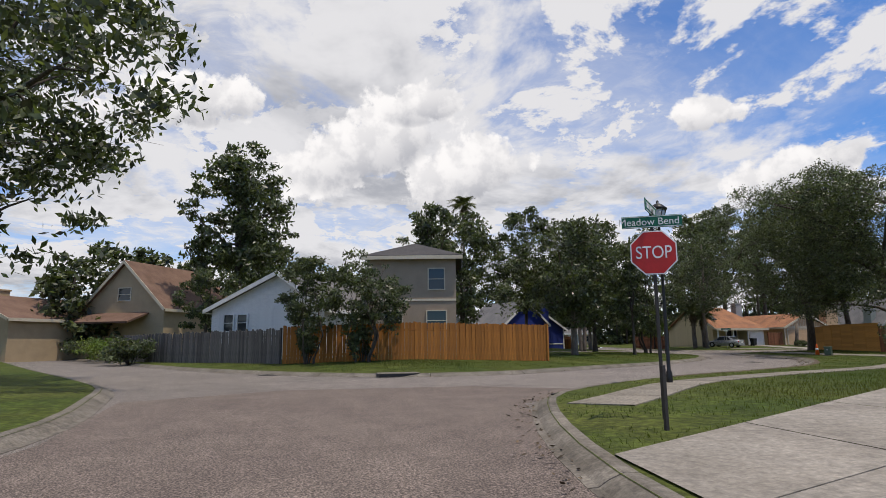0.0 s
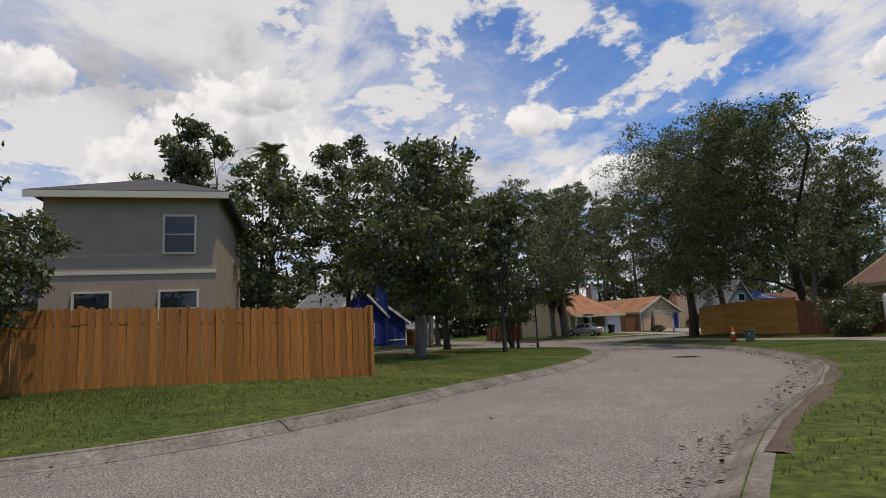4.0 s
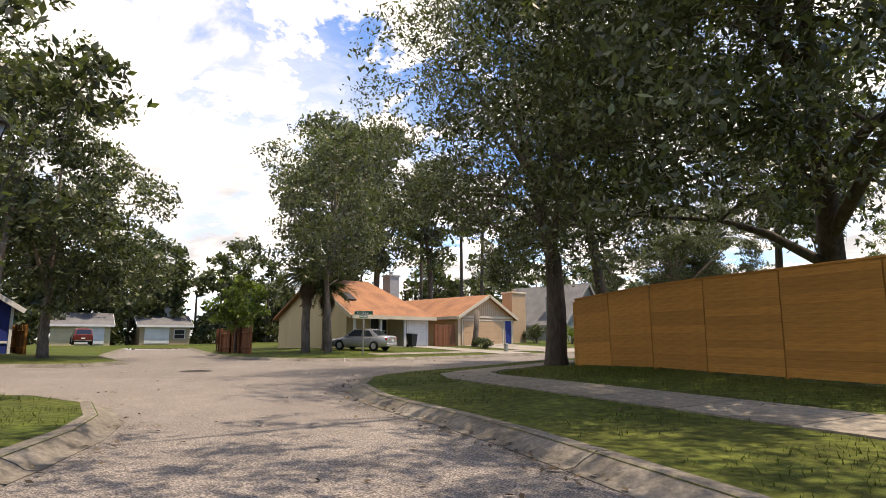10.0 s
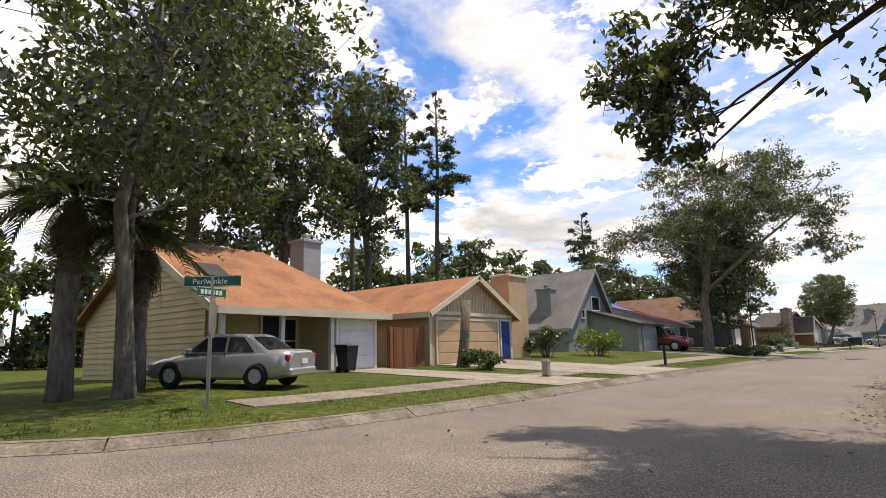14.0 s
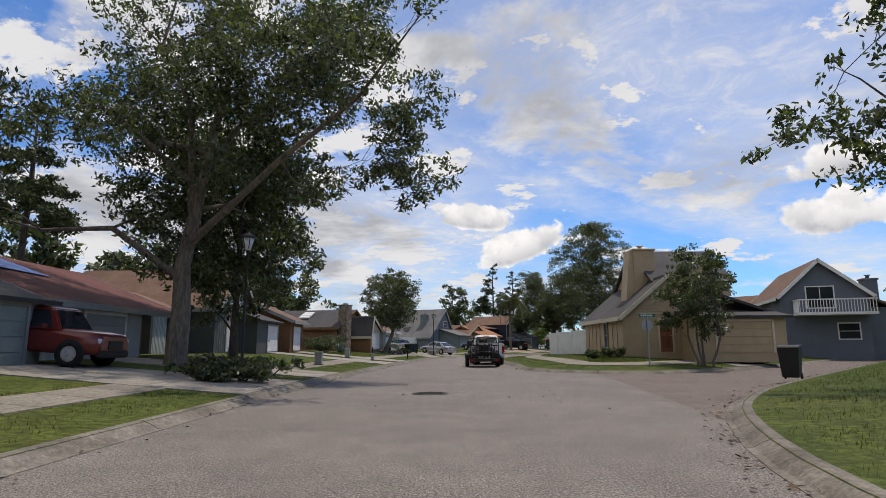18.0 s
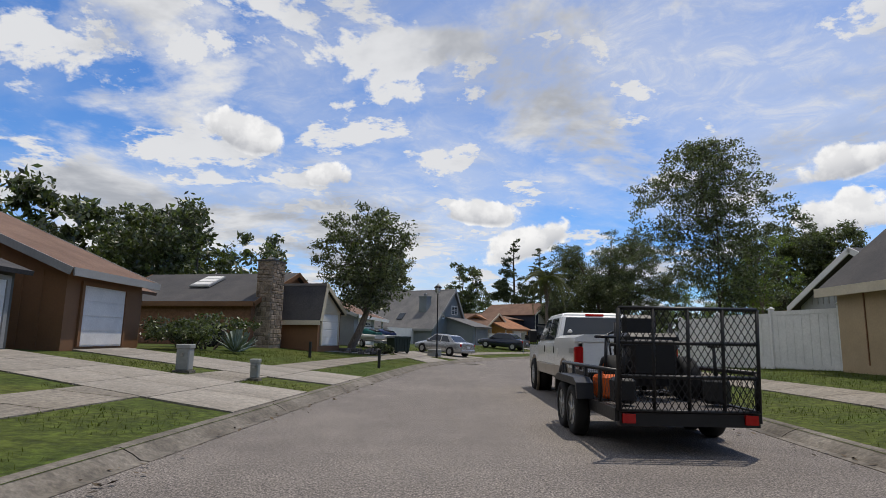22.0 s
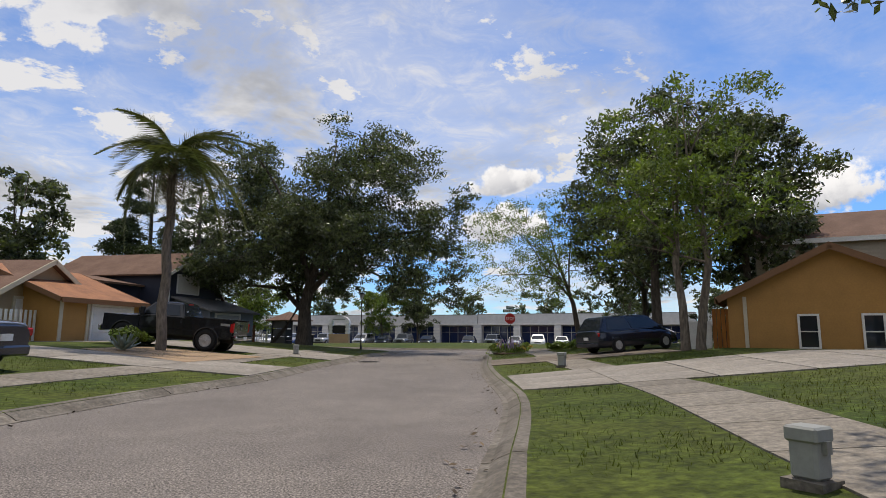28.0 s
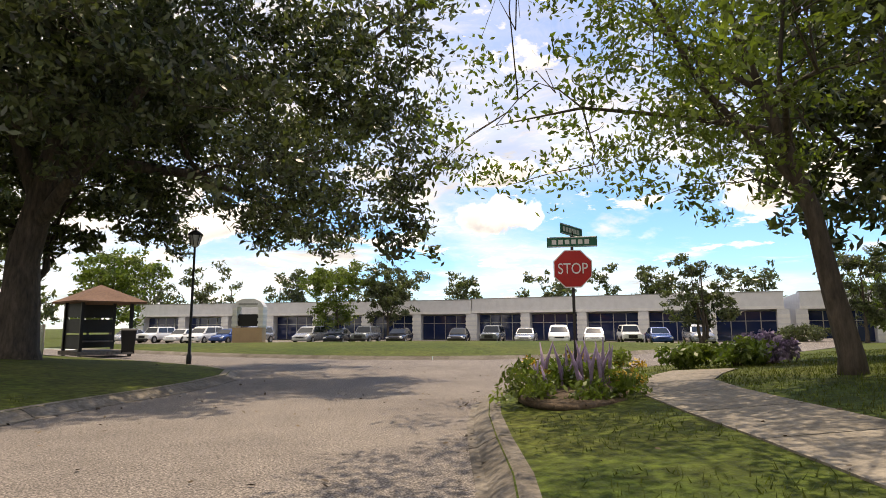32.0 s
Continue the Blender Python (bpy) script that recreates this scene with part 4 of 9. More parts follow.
# main street
tree(8.6, -3.0, 11.0, 4.4, 5.4, 0.2, 75, "tall tree on the lawn beside the street", 16, 13000, 0.095)
tree(11.0, 15.0, 8.2, 3.4, 4.2, 0.14, 76, "light tree on the corner of the side street", 14, 9000, 0.085)
SHADE = ((0, 0, 11.6, 4.4, 4.4, 2.9), (-3.6, 1, 9.8, 3.4, 3.4, 2.3), (3, -1, 11.2, 3.6, 3.6, 2.5), (2, 2.4, 8.4, 2.6, 2.6, 1.7), (6, -1, 10.4, 3.0, 3.0, 2.4), (8.0, -1, 8.6, 2.1, 2.1, 2.2),
         (8.8, -0.5, 6.8, 1.5, 1.5, 1.3), (-5.6, -2, 7.8, 3.0, 3.0, 1.8), (0, -3, 7.8, 2.8, 2.6, 1.6), (4, 1, 13.2, 2.6, 2.6, 1.8), (-2, 0, 14.0, 2.8, 2.8, 1.7), (1.6, 0.4, 6.0, 2.0, 2.0, 1.1), (-3.0, 1.0, 6.2, 2.2, 2.2, 1.2), (4.4, 0.4, 6.6, 2.0, 2.0, 1.1), (-7.4, 0.0, 6.0, 2.2, 2.2, 1.5), (6.6, -0.4, 7.0, 1.6, 1.6, 1.1), (8.6, -0.6, 6.2, 1.2, 1.2, 0.9), (7.6, 0.2, 6.8, 1.3, 1.3, 1.0), (7.2, -4.6, 9.4, 2.4, 2.4, 1.6), (4.8, -5.2, 9.8, 2.2, 2.2, 1.4))
tree(-9.4, 24.6, 14.8, 7.4, 3.6, 0.36, 14, "tall spreading shade tree with pale forked trunk", 28, 58000, 0.082, bark=M_BARK2, lobes=clumps(SHADE, 14))
tree(-8.8, 28.6, 11.6, 4.0, 1.5, 0.2, 52, "dense shade tree between the street and the grey house", 22, 34000, 0.1)
tree(12.8, 32.0, 5.8, 2.1, 1.5, 0.06, 53, "small multi-stemmed tree with a flat crown", 12, 10000, 0.075, stems=4, bark=M_BARK2)
tree(-5.4, 62.6, 8.7, 3.4, 2.2, 0.22, 54, "leaning shade tree beside the driveway", 18, 20000, 0.085, lean=(0.7, 0.5), bark=M_BARK2)
tree(17.4, 66.6, 14.4, 4.3, 2.4, 0.12, 155, "tall round shade tree on the verge", 32, 34000, 0.085)
tree(-23.0, 74.0, 10.6, 4.4, 2.0, 0.3, 56, "dark round tree behind the brick house", 16, 10000, 0.17)
tree(-8.0, 105.0, 12.7, 3.2, 2.4, 0.25, 57, "dark tree behind the blue-grey house", 14, 8000, 0.17)
tree(2.8, 117.4, 12.8, 3.0, 3.0, 0.25, 58, "thin-crowned tree behind the far houses", 14, 7000, 0.16)
pine(11.6, 125.3, 17.8, 59, "dark round-topped pine behind the far houses", 0.4, 4.2, 9000)
pine(15.2, 121.0, 15.8, 60, "dark pine behind the navy house", 0.35, 3.6, 8000)
# the street end
palm(10.6, 90.4, 7.2, 62, "feathery palm with a pale trunk and drooping fronds", 2.9, 30, 5, 0.15, droop=1.3)
OAK = ((0, 0, 9, 4.5, 3.5), (3, 0, 12.8, 3.6, 2.5), (-3.5, 1, 11.2, 3.2, 2.4), (-6.5, 0, 7.5, 2.8, 2.2), (5.8, -1, 10.4, 3.4, 2.6), (8.2, 0, 8, 2.8, 2.6), (9.6, 0.5, 5.2, 1.9, 1.8), (1, -3.5, 7.5, 3, 2.2), (-2, -3, 6.5, 2.6, 1.8),
       (4.5, -4, 6.3, 2.4, 1.8), (-5, -2, 5.2, 2.2, 1.4), (0, 4, 8, 3.4, 2.6), (6, 3.5, 6.5, 2.8, 2), (-4, 4, 7, 2.8, 2), (7.2, -2.5, 4.6, 1.8, 1.4), (3.0, 1.0, 5.6, 2.2, 1.2),
       (3, -3, 4.5, 2.2, 1.2), (-1.5, -3, 4.8, 2.2, 1.2), (6.4, 0.5, 4.4, 2.2, 1.4), (9, 0.5, 3.8, 1.6, 1.2), (-5.8, 0, 4.4, 2.2, 1.3), (1, 3.5, 4.6, 2.6, 1.3), (-6, 4, 4.8, 2.4, 1.5), (6, 5, 4.4, 2.4, 1.4))
OAK = [(0.85 * a + 0.53 * b, 0.85 * b - 0.53 * a, z, w, w, h) for a, b, z, w, h in OAK]  # a runs along the cross street
tree(20.2, 105.3, 13.6, 9.0, 2.6, 0.5, 15, "huge dark oak beside the street end", 36, 150000, 0.088, lobes=clumps(OAK, 15, 8))
tree(19.0, 108.6, 10.0, 3.0, 2.6, 0.14, 63, "slender leaning tree beside the big oak", 12, 7000, 0.12, lean=(1.5, -0.5))
tree(31.6, 91.1, 8.0, 3.9, 2.4, 0.16, 16, "light green leaning tree beside the stop sign", 22, 17000, 0.052, mat=M_LEAF2, lean=(-0.3, 0.2), shift=(-1.4, 0.5))
tree(27.3, 80.8, 10.4, 3.6, 3.2, 0.16, 17, "light green forked tree beside the driveway", 18, 11000, 0.075, mat=M_LEAF2, stems=2, bark=M_BARK2)
tree(33.4, 87.4, 12.2, 4.4, 3.0, 0.28, 18, "dark tree beside the corner sidewalk", 20, 26000, 0.105)
tree(37.0, 84.6, 12.0, 4.0, 3.0, 0.25, 19, "dark tree before the beige house", 18, 22000, 0.12)
tree(39.0, 93.0, 11.0, 4.2, 2.6, 0.25, 20, "dark tree beside the cross street", 18, 12000, 0.13)
# beyond the cross street
tree(42.8, 144.0, 8.2, 3.4, 2.0, 0.16, 64, "small tree on the strip before the offices", 14, 8000, 0.14, mat=M_LEAF2)
tree(47.5, 142.0, 8.0, 3.2, 1.6, 0.16, 65, "small dark tree before the offices", 14, 8000, 0.14)
tree(62.5, 116.0, 7.0, 2.6, 1.2, 0.14, 66, "small multi-stemmed tree before the offices", 14, 7000, 0.12, stems=3)
tree(70.0, 108.0, 7.0, 2.4, 1.2, 0.14, 67, "small tree before the offices", 12, 6000, 0.12)
tree(74.5, 108.5, 6.4, 2.4, 1.2, 0.14, 68, "small tree before the offices", 12, 6000, 0.12, mat=M_LEAF2)
tree(22.5, 133.0, 6.5, 3.2, 1.2, 0.14, 69, "light green round tree beside the shelter", 12, 7000, 0.13, mat=M_LEAF2)
# far woods
woodland("woodland_west", "dense woods behind the houses", [(-40, -70), (-54, -45), (-64, -24), (-60, -6), (-42, 8), (-38, 30), (-36, 55), (-32, 80), (-26, 105)], 2.5, 9, 15, 3, 71, 0.34, 1800)
woodland("woodland_far_west", "hazy line of woods at the end of the far street", [(-86, -48), (-90, -30), (-88, -14), (-84, 0)], 4.0, 7, 11, 3, 77, 0.34, 1400)
woodland("thicket_far_west", "dense thicket at the end of the far street", [(-58, -78), (-68, -52), (-70, -32), (-68, -12), (-56, 6)], 2.2, 5.0, 8.5, 2, 78, 0.34, 1000, None, -0.4)
woodland("woodland_south", "dense woods behind the fenced gardens", [(26, -92), (5, -86), (-14, -76), (-28, -60), (-34, -46)], 5.0, 8, 12, 3, 72)
woodland("woodland_north", "far line of pines behind the last houses", [(-26, 110), (-14, 135), (0, 165), (20, 205), (60, 225), (100, 190), (120, 150)], 6.0, 10, 15, 4, 73, 0.4, 800)
woodland("woodland_east", "dark trees behind the gardens", [(44, -30), (44, -4), (38, 10), (48, 28), (62, 54), (60, 76), (78, 96), (110, 112)], 5.5, 8, 13, 3, 74)

# ---- houses ----
# a house's own axes: x to the right as seen from its front, y into its depth, z up from its pad; the front stands at y = 0
def wall_pent(h, parent, x0, x1, y0, y1, low, peak, at, mat, ridge="y", name="wall"):
    """A block whose end walls rise to a peak; ridge 'y' puts the gables on front and back, 'x' on the sides."""
    if ridge == "y":
        bm = extruded([(x0, -0.6), (x1, -0.6), (x1, low), (at, peak), (x0, low)], "y", y0, y1)
    else:
        bm = extruded([(y0, -0.6), (y1, -0.6), (y1, low), (at, peak), (y0, low)], "x", x0, x1)
    return part(name, bm, mat, parent)


def roof_pair(parent, x0, x1, y0, y1, low, peak, at, mat, trim, ridge="y", over=0.35, thick=0.14):
    """Two roof plates with overhang, and rake boards along the open ends."""
    a0, a1 = (x0, x1) if ridge == "y" else (y0, y1)
    b0, b1 = ((y0, y1) if ridge == "y" else (x0, x1))
    b0, b1 = b0 - over, b1 + over
    place = (lambda a, b, z: (a, b, z)) if ridge == "y" else (lambda a, b, z: (b, a, z))
    for side in (a0, a1):
        run = side - at
        if abs(run) < 0.05:
            continue
        drop = (peak - low) / abs(run) * over
        edge = side + math.copysign(over, run)
        lift = thick * 1.0
        r = part("roof", slab([place(at, b0, peak + lift), place(at, b1, peak + lift), place(edge, b1, low - drop + lift), place(edge, b0, low - drop + lift)], thick), mat, parent)
        for b in (b0, b1):
            e = 0.045 if b == b1 else -0.045
            part("rake_board", slab([place(at, b, peak + lift + 0.02), place(at, b + e, peak + lift + 0.02), place(edge, b + e, low - drop + lift + 0.02), place(edge, b, low - drop + lift + 0.02)], 0.22), trim, parent)
        part("fascia", cube(*(sorted((edge, edge + math.copysign(0.04, run))) + [b0, b1] if ridge == "y" else [b0, b1] + sorted((edge, edge + math.copysign(0.04, run)))), low - drop + lift - thick - 0.06, low - drop + lift + 0.03), trim, parent)




def garage_door(parent, x0, x1, top, y, mat, trim, rows=4, at=None, lights=False):
    door = part("garage_door", cube(x0, x1, y - 0.03, y + 0.04, 0.0, top), mat, parent, "", at)
    h = (top - 0.04) / rows
    for k in range(rows):
        part("panel", cube(x0 + 0.04, x1 - 0.04, y - 0.052, y - 0.028, 0.02 + k * h + 0.02, 0.02 + (k + 1) * h - 0.02, 0.008), mat, door)
    if lights:
        w = (x1 - x0) / 4
        for k in range(4):
            part("pane", cube(x0 + k * w + 0.15, x0 + (k + 1) * w - 0.15, y - 0.064, y - 0.05, top - h + 0.12, top - 0.14), M_GLASS, door)
    for a, b, c, d in ((x0 - 0.12, x0, 0, top + 0.12), (x1, x1 + 0.12, 0, top + 0.12), (x0, x1, top, top + 0.12)):
        part("door_trim", cube(a, b, y - 0.07, y + 0.02, c, d), trim, parent, "", at)
    return door


def window(parent, x0, x1, z0, z1, y, trim, at=None, grid=(1, 2), curtain=False):
    w = part("window", cube(x0, x1, y - 0.02, y + 0.05, z0, z1), M_GLASS if not curtain else M_CURTAIN, parent, "", at)
    f = 0.07
    for q in ((x0 - f, x1 + f, z1, z1 + f), (x0 - f, x1 + f, z0 - f, z0), (x0 - f, x0, z0, z1), (x1, x1 + f, z0, z1)):
        part("window_frame", cube(q[0], q[1], y - 0.07, y + 0.02, q[2], q[3]), trim, w)
    for k in range(1, grid[0]):
        xm = x0 + (x1 - x0) * k / grid[0]
        part("muntin", cube(xm - 0.02, xm + 0.02, y - 0.045, y - 0.02, z0, z1), trim, w)
    for k in range(1, grid[1]):
        zm = z0 + (z1 - z0) * k / grid[1]
        part("muntin", cube(x0, x1, y - 0.046, y - 0.021, zm - 0.02, zm + 0.02), trim, w)
    return w


def house_door(parent, x0, x1, top, y, mat, trim, at=None):
    d = part("door", cube(x0, x1, y - 0.03, y + 0.04, 0.05, top), mat, parent, "", at)
    for k in range(2):
        part("panel", cube(x0 + 0.12, x1 - 0.12, y - 0.045, y - 0.028, 0.25 + k * 0.9, 0.25 + k * 0.9 + 0.7, 0.01), mat, d)
    part("handle", lathe([(0.03, 0.0), (0.03, 0.06)], 8), M_STEEL, d, "", pose(x1 - 0.1, y - 0.03, 0.95, 90, 0, 0))
    for a, b, c, e in ((x0 - 0.09, x0, 0, top + 0.09), (x1, x1 + 0.09, 0, top + 0.09), (x0, x1, top, top + 0.09)):
        part("door_trim", cube(a, b, y - 0.06, y + 0.02, c, e), trim, parent, "", at)


def lap_boards(parent, x0, x1, z0, z1, y, mat, at=None, step=0.19, rake=None):
    """Overlapping boards on a front; rake(z) gives the two ends at a height."""
    n = int((z1 - z0) / step)
    shared = {}
    for k in range(n):
        z = z0 + k * step
        a, b = rake(z + step * 0.5) if rake else (x0, x1)
        if b - a < 0.15:
            continue
        key = (round(b - a, 2))
        if key not in shared:
            bm = bmesh.new()
            v = [bm.verts.new(p) for p in ((0, 0, 0), (b - a, 0, 0), (b - a, -0.032, 0), (0, -0.032, 0), (0, 0, step), (b - a, 0, step), (b - a, -0.008, step), (0, -0.008, step))]
            for q in ((3, 2, 1, 0), (4, 5, 6, 7), (2, 3, 7, 6), (0, 3, 7, 4), (1, 2, 6, 5)):
                bm.faces.new([v[i] for i in q])
            bmesh.ops.recalc_face_normals(bm, faces=bm.faces)
            shared[key] = mesh_of("siding_board", bm, mat)
        m = pose(a, y, z)
        part("siding_board", shared[key], None, parent, "", at @ m if at is not None else m)


def battens(parent, x0, x1, z0, z1, y, mat, step=0.6, at=None, top=None, width=0.04):
    """Upright battens on a panelled wall; top(x) gives the height under a sloping roof."""
    n = int((x1 - x0) / step)
    for k in range(1, n + 1):
        x = x0 + (x1 - x0) * k / (n + 1)
        part("batten", cube(x - width / 2, x + width / 2, y - 0.022, y + 0.0, z0, top(x) if top else z1), mat, parent, "", at)


def chimney(parent, x0, x1, y0, y1, z0, z1, mat, cap=None, at=None, name="chimney"):
    c = part(name, cube(x0, x1, y0, y1, z0, z1, 0.01), mat, parent, "", at)
    part("cap", cube(x0 - 0.07, x1 + 0.07, y0 - 0.07, y1 + 0.07, z1 - 0.14, z1 - 0.02, 0.01), cap or mat, c)
    xm, ym = (x0 + x1) / 2, (y0 + y1) / 2
    part("flue", lathe([(0.13, 0.0), (0.13, 0.22), (0.2, 0.24), (0.2, 0.3)], 10), M_STEEL, c, "", pose(xm, ym, z1 - 0.03))
    return c


def house(label, x, y, turn, z=None, name="house"):
    return thing(name, label, "house", x, y, (gz(x, y) if z is None else z), turn)

# ---- houses west of the main street ----
SIDE_L = pose(0, 0, 0, 0, 0, -90)  # turns front details onto the left side wall (x < 0), where they run along depth


def house_garage_gable():
    h = house("low peach house with an orange shingle roof and wide gabled garage", -13.1, -3.1, 90, 0.5)
    wall_pent(h, h, 0, 6.3, 0, 11, 2.15, 3.75, 3.2, M_PEACH)
    roof_pair(h, 0, 6.3, 0, 11, 2.15, 3.75, 3.2, M_ROOF_ORANGE, M_TRIM)
    garage_door(h, 0.5, 5.0, 1.85, 0.0, M_PEACH, M_TRIM)
    battens(h, 0.1, 6.2, 2.2, 3.5, -0.003, M_TRIM, 0.24, None, lambda x: 2.12 + (3.7 - 2.12) * max(0.05, 1 - abs(x - 3.2) / 3.2))
    part("beam", cube(0, 6.3, -0.1, 0.0, 2.06, 2.22), M_TRIM, h)
    house_door(h, 5.35, 6.1, 1.9, 0.0, M_ROYAL, M_TRIM)
    chimney(h, 6.5, 8.3, 0.15, 1.2, -0.6, 4.35, M_PEACH, M_TRIM)
    for x in (0.05, 6.25):
        part("corner_board", cube(x - 0.07, x + 0.07, -0.05, 0.0, 0, 2.1), M_TRIM, h)


house_garage_gable()


def house_porch():
    h = house("cream lap-sided house with orange roof, porch and white garage door", -13.6, -12.2, 90, 0.5)
    # the body stands back behind a porch; the garage comes to the front
    part("wall", cube(0, 4.3, 1.6, 9.5, -0.6, 2.1), M_CREAM, h)
    part("wall", cube(4.3, 6.6, 0.0, 9.5, -0.6, 2.1), M_CREAM, h)
    part("wall", extruded([(0.0, 2.1), (9.5, 2.1), (4.6, 4.75)], "x", 0.0, 0.25), M_CREAM, h)
    low, high, mid = 2.1, 4.75, 4.6
    part("roof", slab([(-0.35, -0.45, low - 0.12), (6.95, -0.45, low - 0.12), (4.6, mid, high), (-0.35, mid, high)], 0.14), M_ROOF_ORANGE, h)
    part("roof", slab([(-0.35, 9.9, low - 0.12), (6.95, 9.9, low - 0.12), (4.6, mid, high), (-0.35, mid, high)], 0.14), M_ROOF_ORANGE, h)
    part("roof", slab([(6.95, -0.45, low - 0.12), (6.95, 9.9, low - 0.12), (4.6, mid, high)], 0.14), M_ROOF_ORANGE, h)
    part("fascia", cube(-0.35, 6.95, -0.5, -0.45, low - 0.32, low - 0.08), M_TRIM, h)
    part("rake_board", slab([(-0.40, -0.45, low - 0.1), (-0.35, -0.45, low - 0.1), (-0.35, mid, high + 0.02), (-0.40, mid, high + 0.02)], 0.24), M_TRIM, h)
    part("skylight", slab([(0.5, 1.4, 3.14), (1.3, 1.4, 3.14), (1.3, 2.3, 3.66), (0.5, 2.3, 3.66)], 0.1), M_ROOF_DARK, h)
    lap_boards(h, 0, 4.2, 0, 2.05, 1.6, M_CREAM)
    lap_boards(h, -9.5, 0.0, -0.2, 4.6, 0.0, M_CREAM, SIDE_L, 0.2, lambda z: (-9.5, -0.6) if z < 2.1 else (-9.5 + (z - 2.1) / 2.65 * 4.9, -(z - 2.1) / 2.65 * 4.6))
    lap_boards(h, 4.3, 4.6, 0, 1.75, 0.0, M_CREAM)
    house_door(h, 2.6, 3.3, 1.9, 1.56, M_BLACK, M_WHITE)
    window(h, 3.5, 4.0, 0.3, 1.8, 1.56, M_WHITE)
    garage_door(h, 4.65, 6.4, 1.8, 0.0, M_WHITE, M_WHITE, 4)
    for x in (0.1, 2.2, 4.25):
        part("porch_post", cube(x - 0.07, x + 0.07, -0.2, -0.06, -0.4, 2.0), M_WHITE, h)
    part("porch_floor", cube(0, 4.3, -0.2, 1.6, -0.5, 0.02), M_DRIVE, h)
    chimney(h, 5.6, 6.5, 3.2, 4.1, 3.0, 5.3, M_GRAYW)


house_porch()


def house_sage():
    h = house("sage green A-frame house with steep grey roof and lean-to garage", -15.2, 13.6, 90, 0.58)
    wall_pent(h, h, 0, 7.6, 0, 9, 1.9, 5.9, 4.2, M_SAGE)
    roof_pair(h, 0, 7.6, 0, 9, 1.9, 5.9, 4.2, M_ROOF_GRAY, M_GRAYTRIM)
    window(h, 3.9, 5.2, 3.1, 4.0, 0.0, M_WHITE, None, (1, 1))
    window(h, 2.2, 2.6, 2.5, 3.0, 0.0, M_WHITE, None, (1, 1))
    part("wing", extruded([(-3.4, -0.5), (0.0, -0.5), (0.0, 2.9), (-3.4, 1.9)], "x", 3.4, 7.4), M_SAGE, h)
    part("wing_roof", slab([(3.1, 0.05, 3.05), (7.7, 0.05, 3.05), (7.7, -3.75, 1.95), (3.1, -3.75, 1.95)], 0.13), M_ROOF_DARK, h)
    battens(h, 3.4, 7.4, 0, 1.85, -3.42, M_GRAYTRIM, 0.6)
    garage_door(h, 4.2, 6.6, 1.75, -3.42, M_SAGE, M_GRAYTRIM)
    chimney(h, 0.7, 1.6, 1.5, 2.6, 1.5, 4.6, M_SAGE)


house_sage()


def house_tarp():
    h = house("grey house with worn maroon roof under a blue tarp", -12.6, 22.0, 90, 0.72)
    wall_pent(h, h, 0, 6.2, 0, 10, 1.95, 3.9, 5.0, M_GRAYW, "x")
    roof_pair(h, 0, 9.4, 0, 10, 1.95, 3.9, 5.0, M_ROOF_MAROON, M_GRAYTRIM, "x")
    part("tarp", slab([(0.6, 2.8, 3.25), (4.2, 2.6, 3.17), (3.4, 4.95, 4.09), (0.2, 4.95, 4.09)], 0.02), M_TARP, h)
    part("vent_hood", cube(1.6, 2.4, 3.9, 4.5, 3.6, 4.35), M_TARP, h)
    garage_door(h, 2.3, 4.9, 1.65, 0.0, M_GRAYTRIM, M_WHITE)
    part("back_wall", cube(6.2, 9.2, 4.0, 4.2, -0.5, 2.6), M_BROWNP, h)
    for x in (6.3, 9.1):
        part("carport_post", cube(x - 0.08, x + 0.08, 0.05, 0.2, -0.4, 1.95), M_GRAYTRIM, h)
    for k in range(14):
        part("fence_board", cube(6.5 + k * 0.19, 6.66 + k * 0.19, 1.4, 1.43, -0.3, 1.5), M_WOOD_RED, h)


house_tarp()


def house_charcoal():
    h = house("charcoal grey gabled house with two white upstairs windows and garage", -11.9, 36.6, 90, 0.82)
    wall_pent(h, h, 0, 6.4, 0.8, 10, 2.6, 4.95, 3.3, M_CHAR)
    roof_pair(h, 0, 6.4, 0.8, 10, 2.6, 4.95, 3.3, M_ROOF_BROWN, M_GRAYTRIM)
    window(h, 2.2, 2.6, 2.95, 3.5, 0.8, M_WHITE, None, (2, 3))
    window(h, 3.7, 4.1, 2.95, 3.5, 0.8, M_WHITE, None, (2, 3))
    battens(h, 0.1, 6.3, 0.0, 2.4, 0.797, M_GRAYTRIM, 0.35)
    part("wing", extruded([(-0.7, -0.5), (0.8, -0.5), (0.8, 2.5), (-0.7, 1.95)], "x", 2.9, 7.6), M_CHAR, h)
    part("wing_roof", slab([(2.6, 0.82, 2.64), (7.8, 0.82, 2.64), (7.8, -1.05, 1.96), (2.6, -1.05, 1.96)], 0.12), M_ROOF_DARK, h)
    house_door(h, 1.7, 2.3, 1.75, 0.78, M_WHITE, M_GRAYTRIM)
    garage_door(h, 5.0, 7.3, 1.68, -0.7, M_WHITE, M_GRAYTRIM)
    part("shutter_wall", cube(-2.6, 0.0, 3.0, 3.12, -0.4, 2.2), M_GRAYW, h)
    battens(h, -2.6, 0.0, -0.4, 2.2, 3.0, M_WHITE, 0.16, width=0.03)
    part("porch_roof", slab([(-3.0, 2.6, 2.4), (0.2, 2.6, 2.4), (0.2, 5.5, 3.4), (-3.0, 5.5, 3.4)], 0.12), M_ROOF_BROWN, h)


house_charcoal()


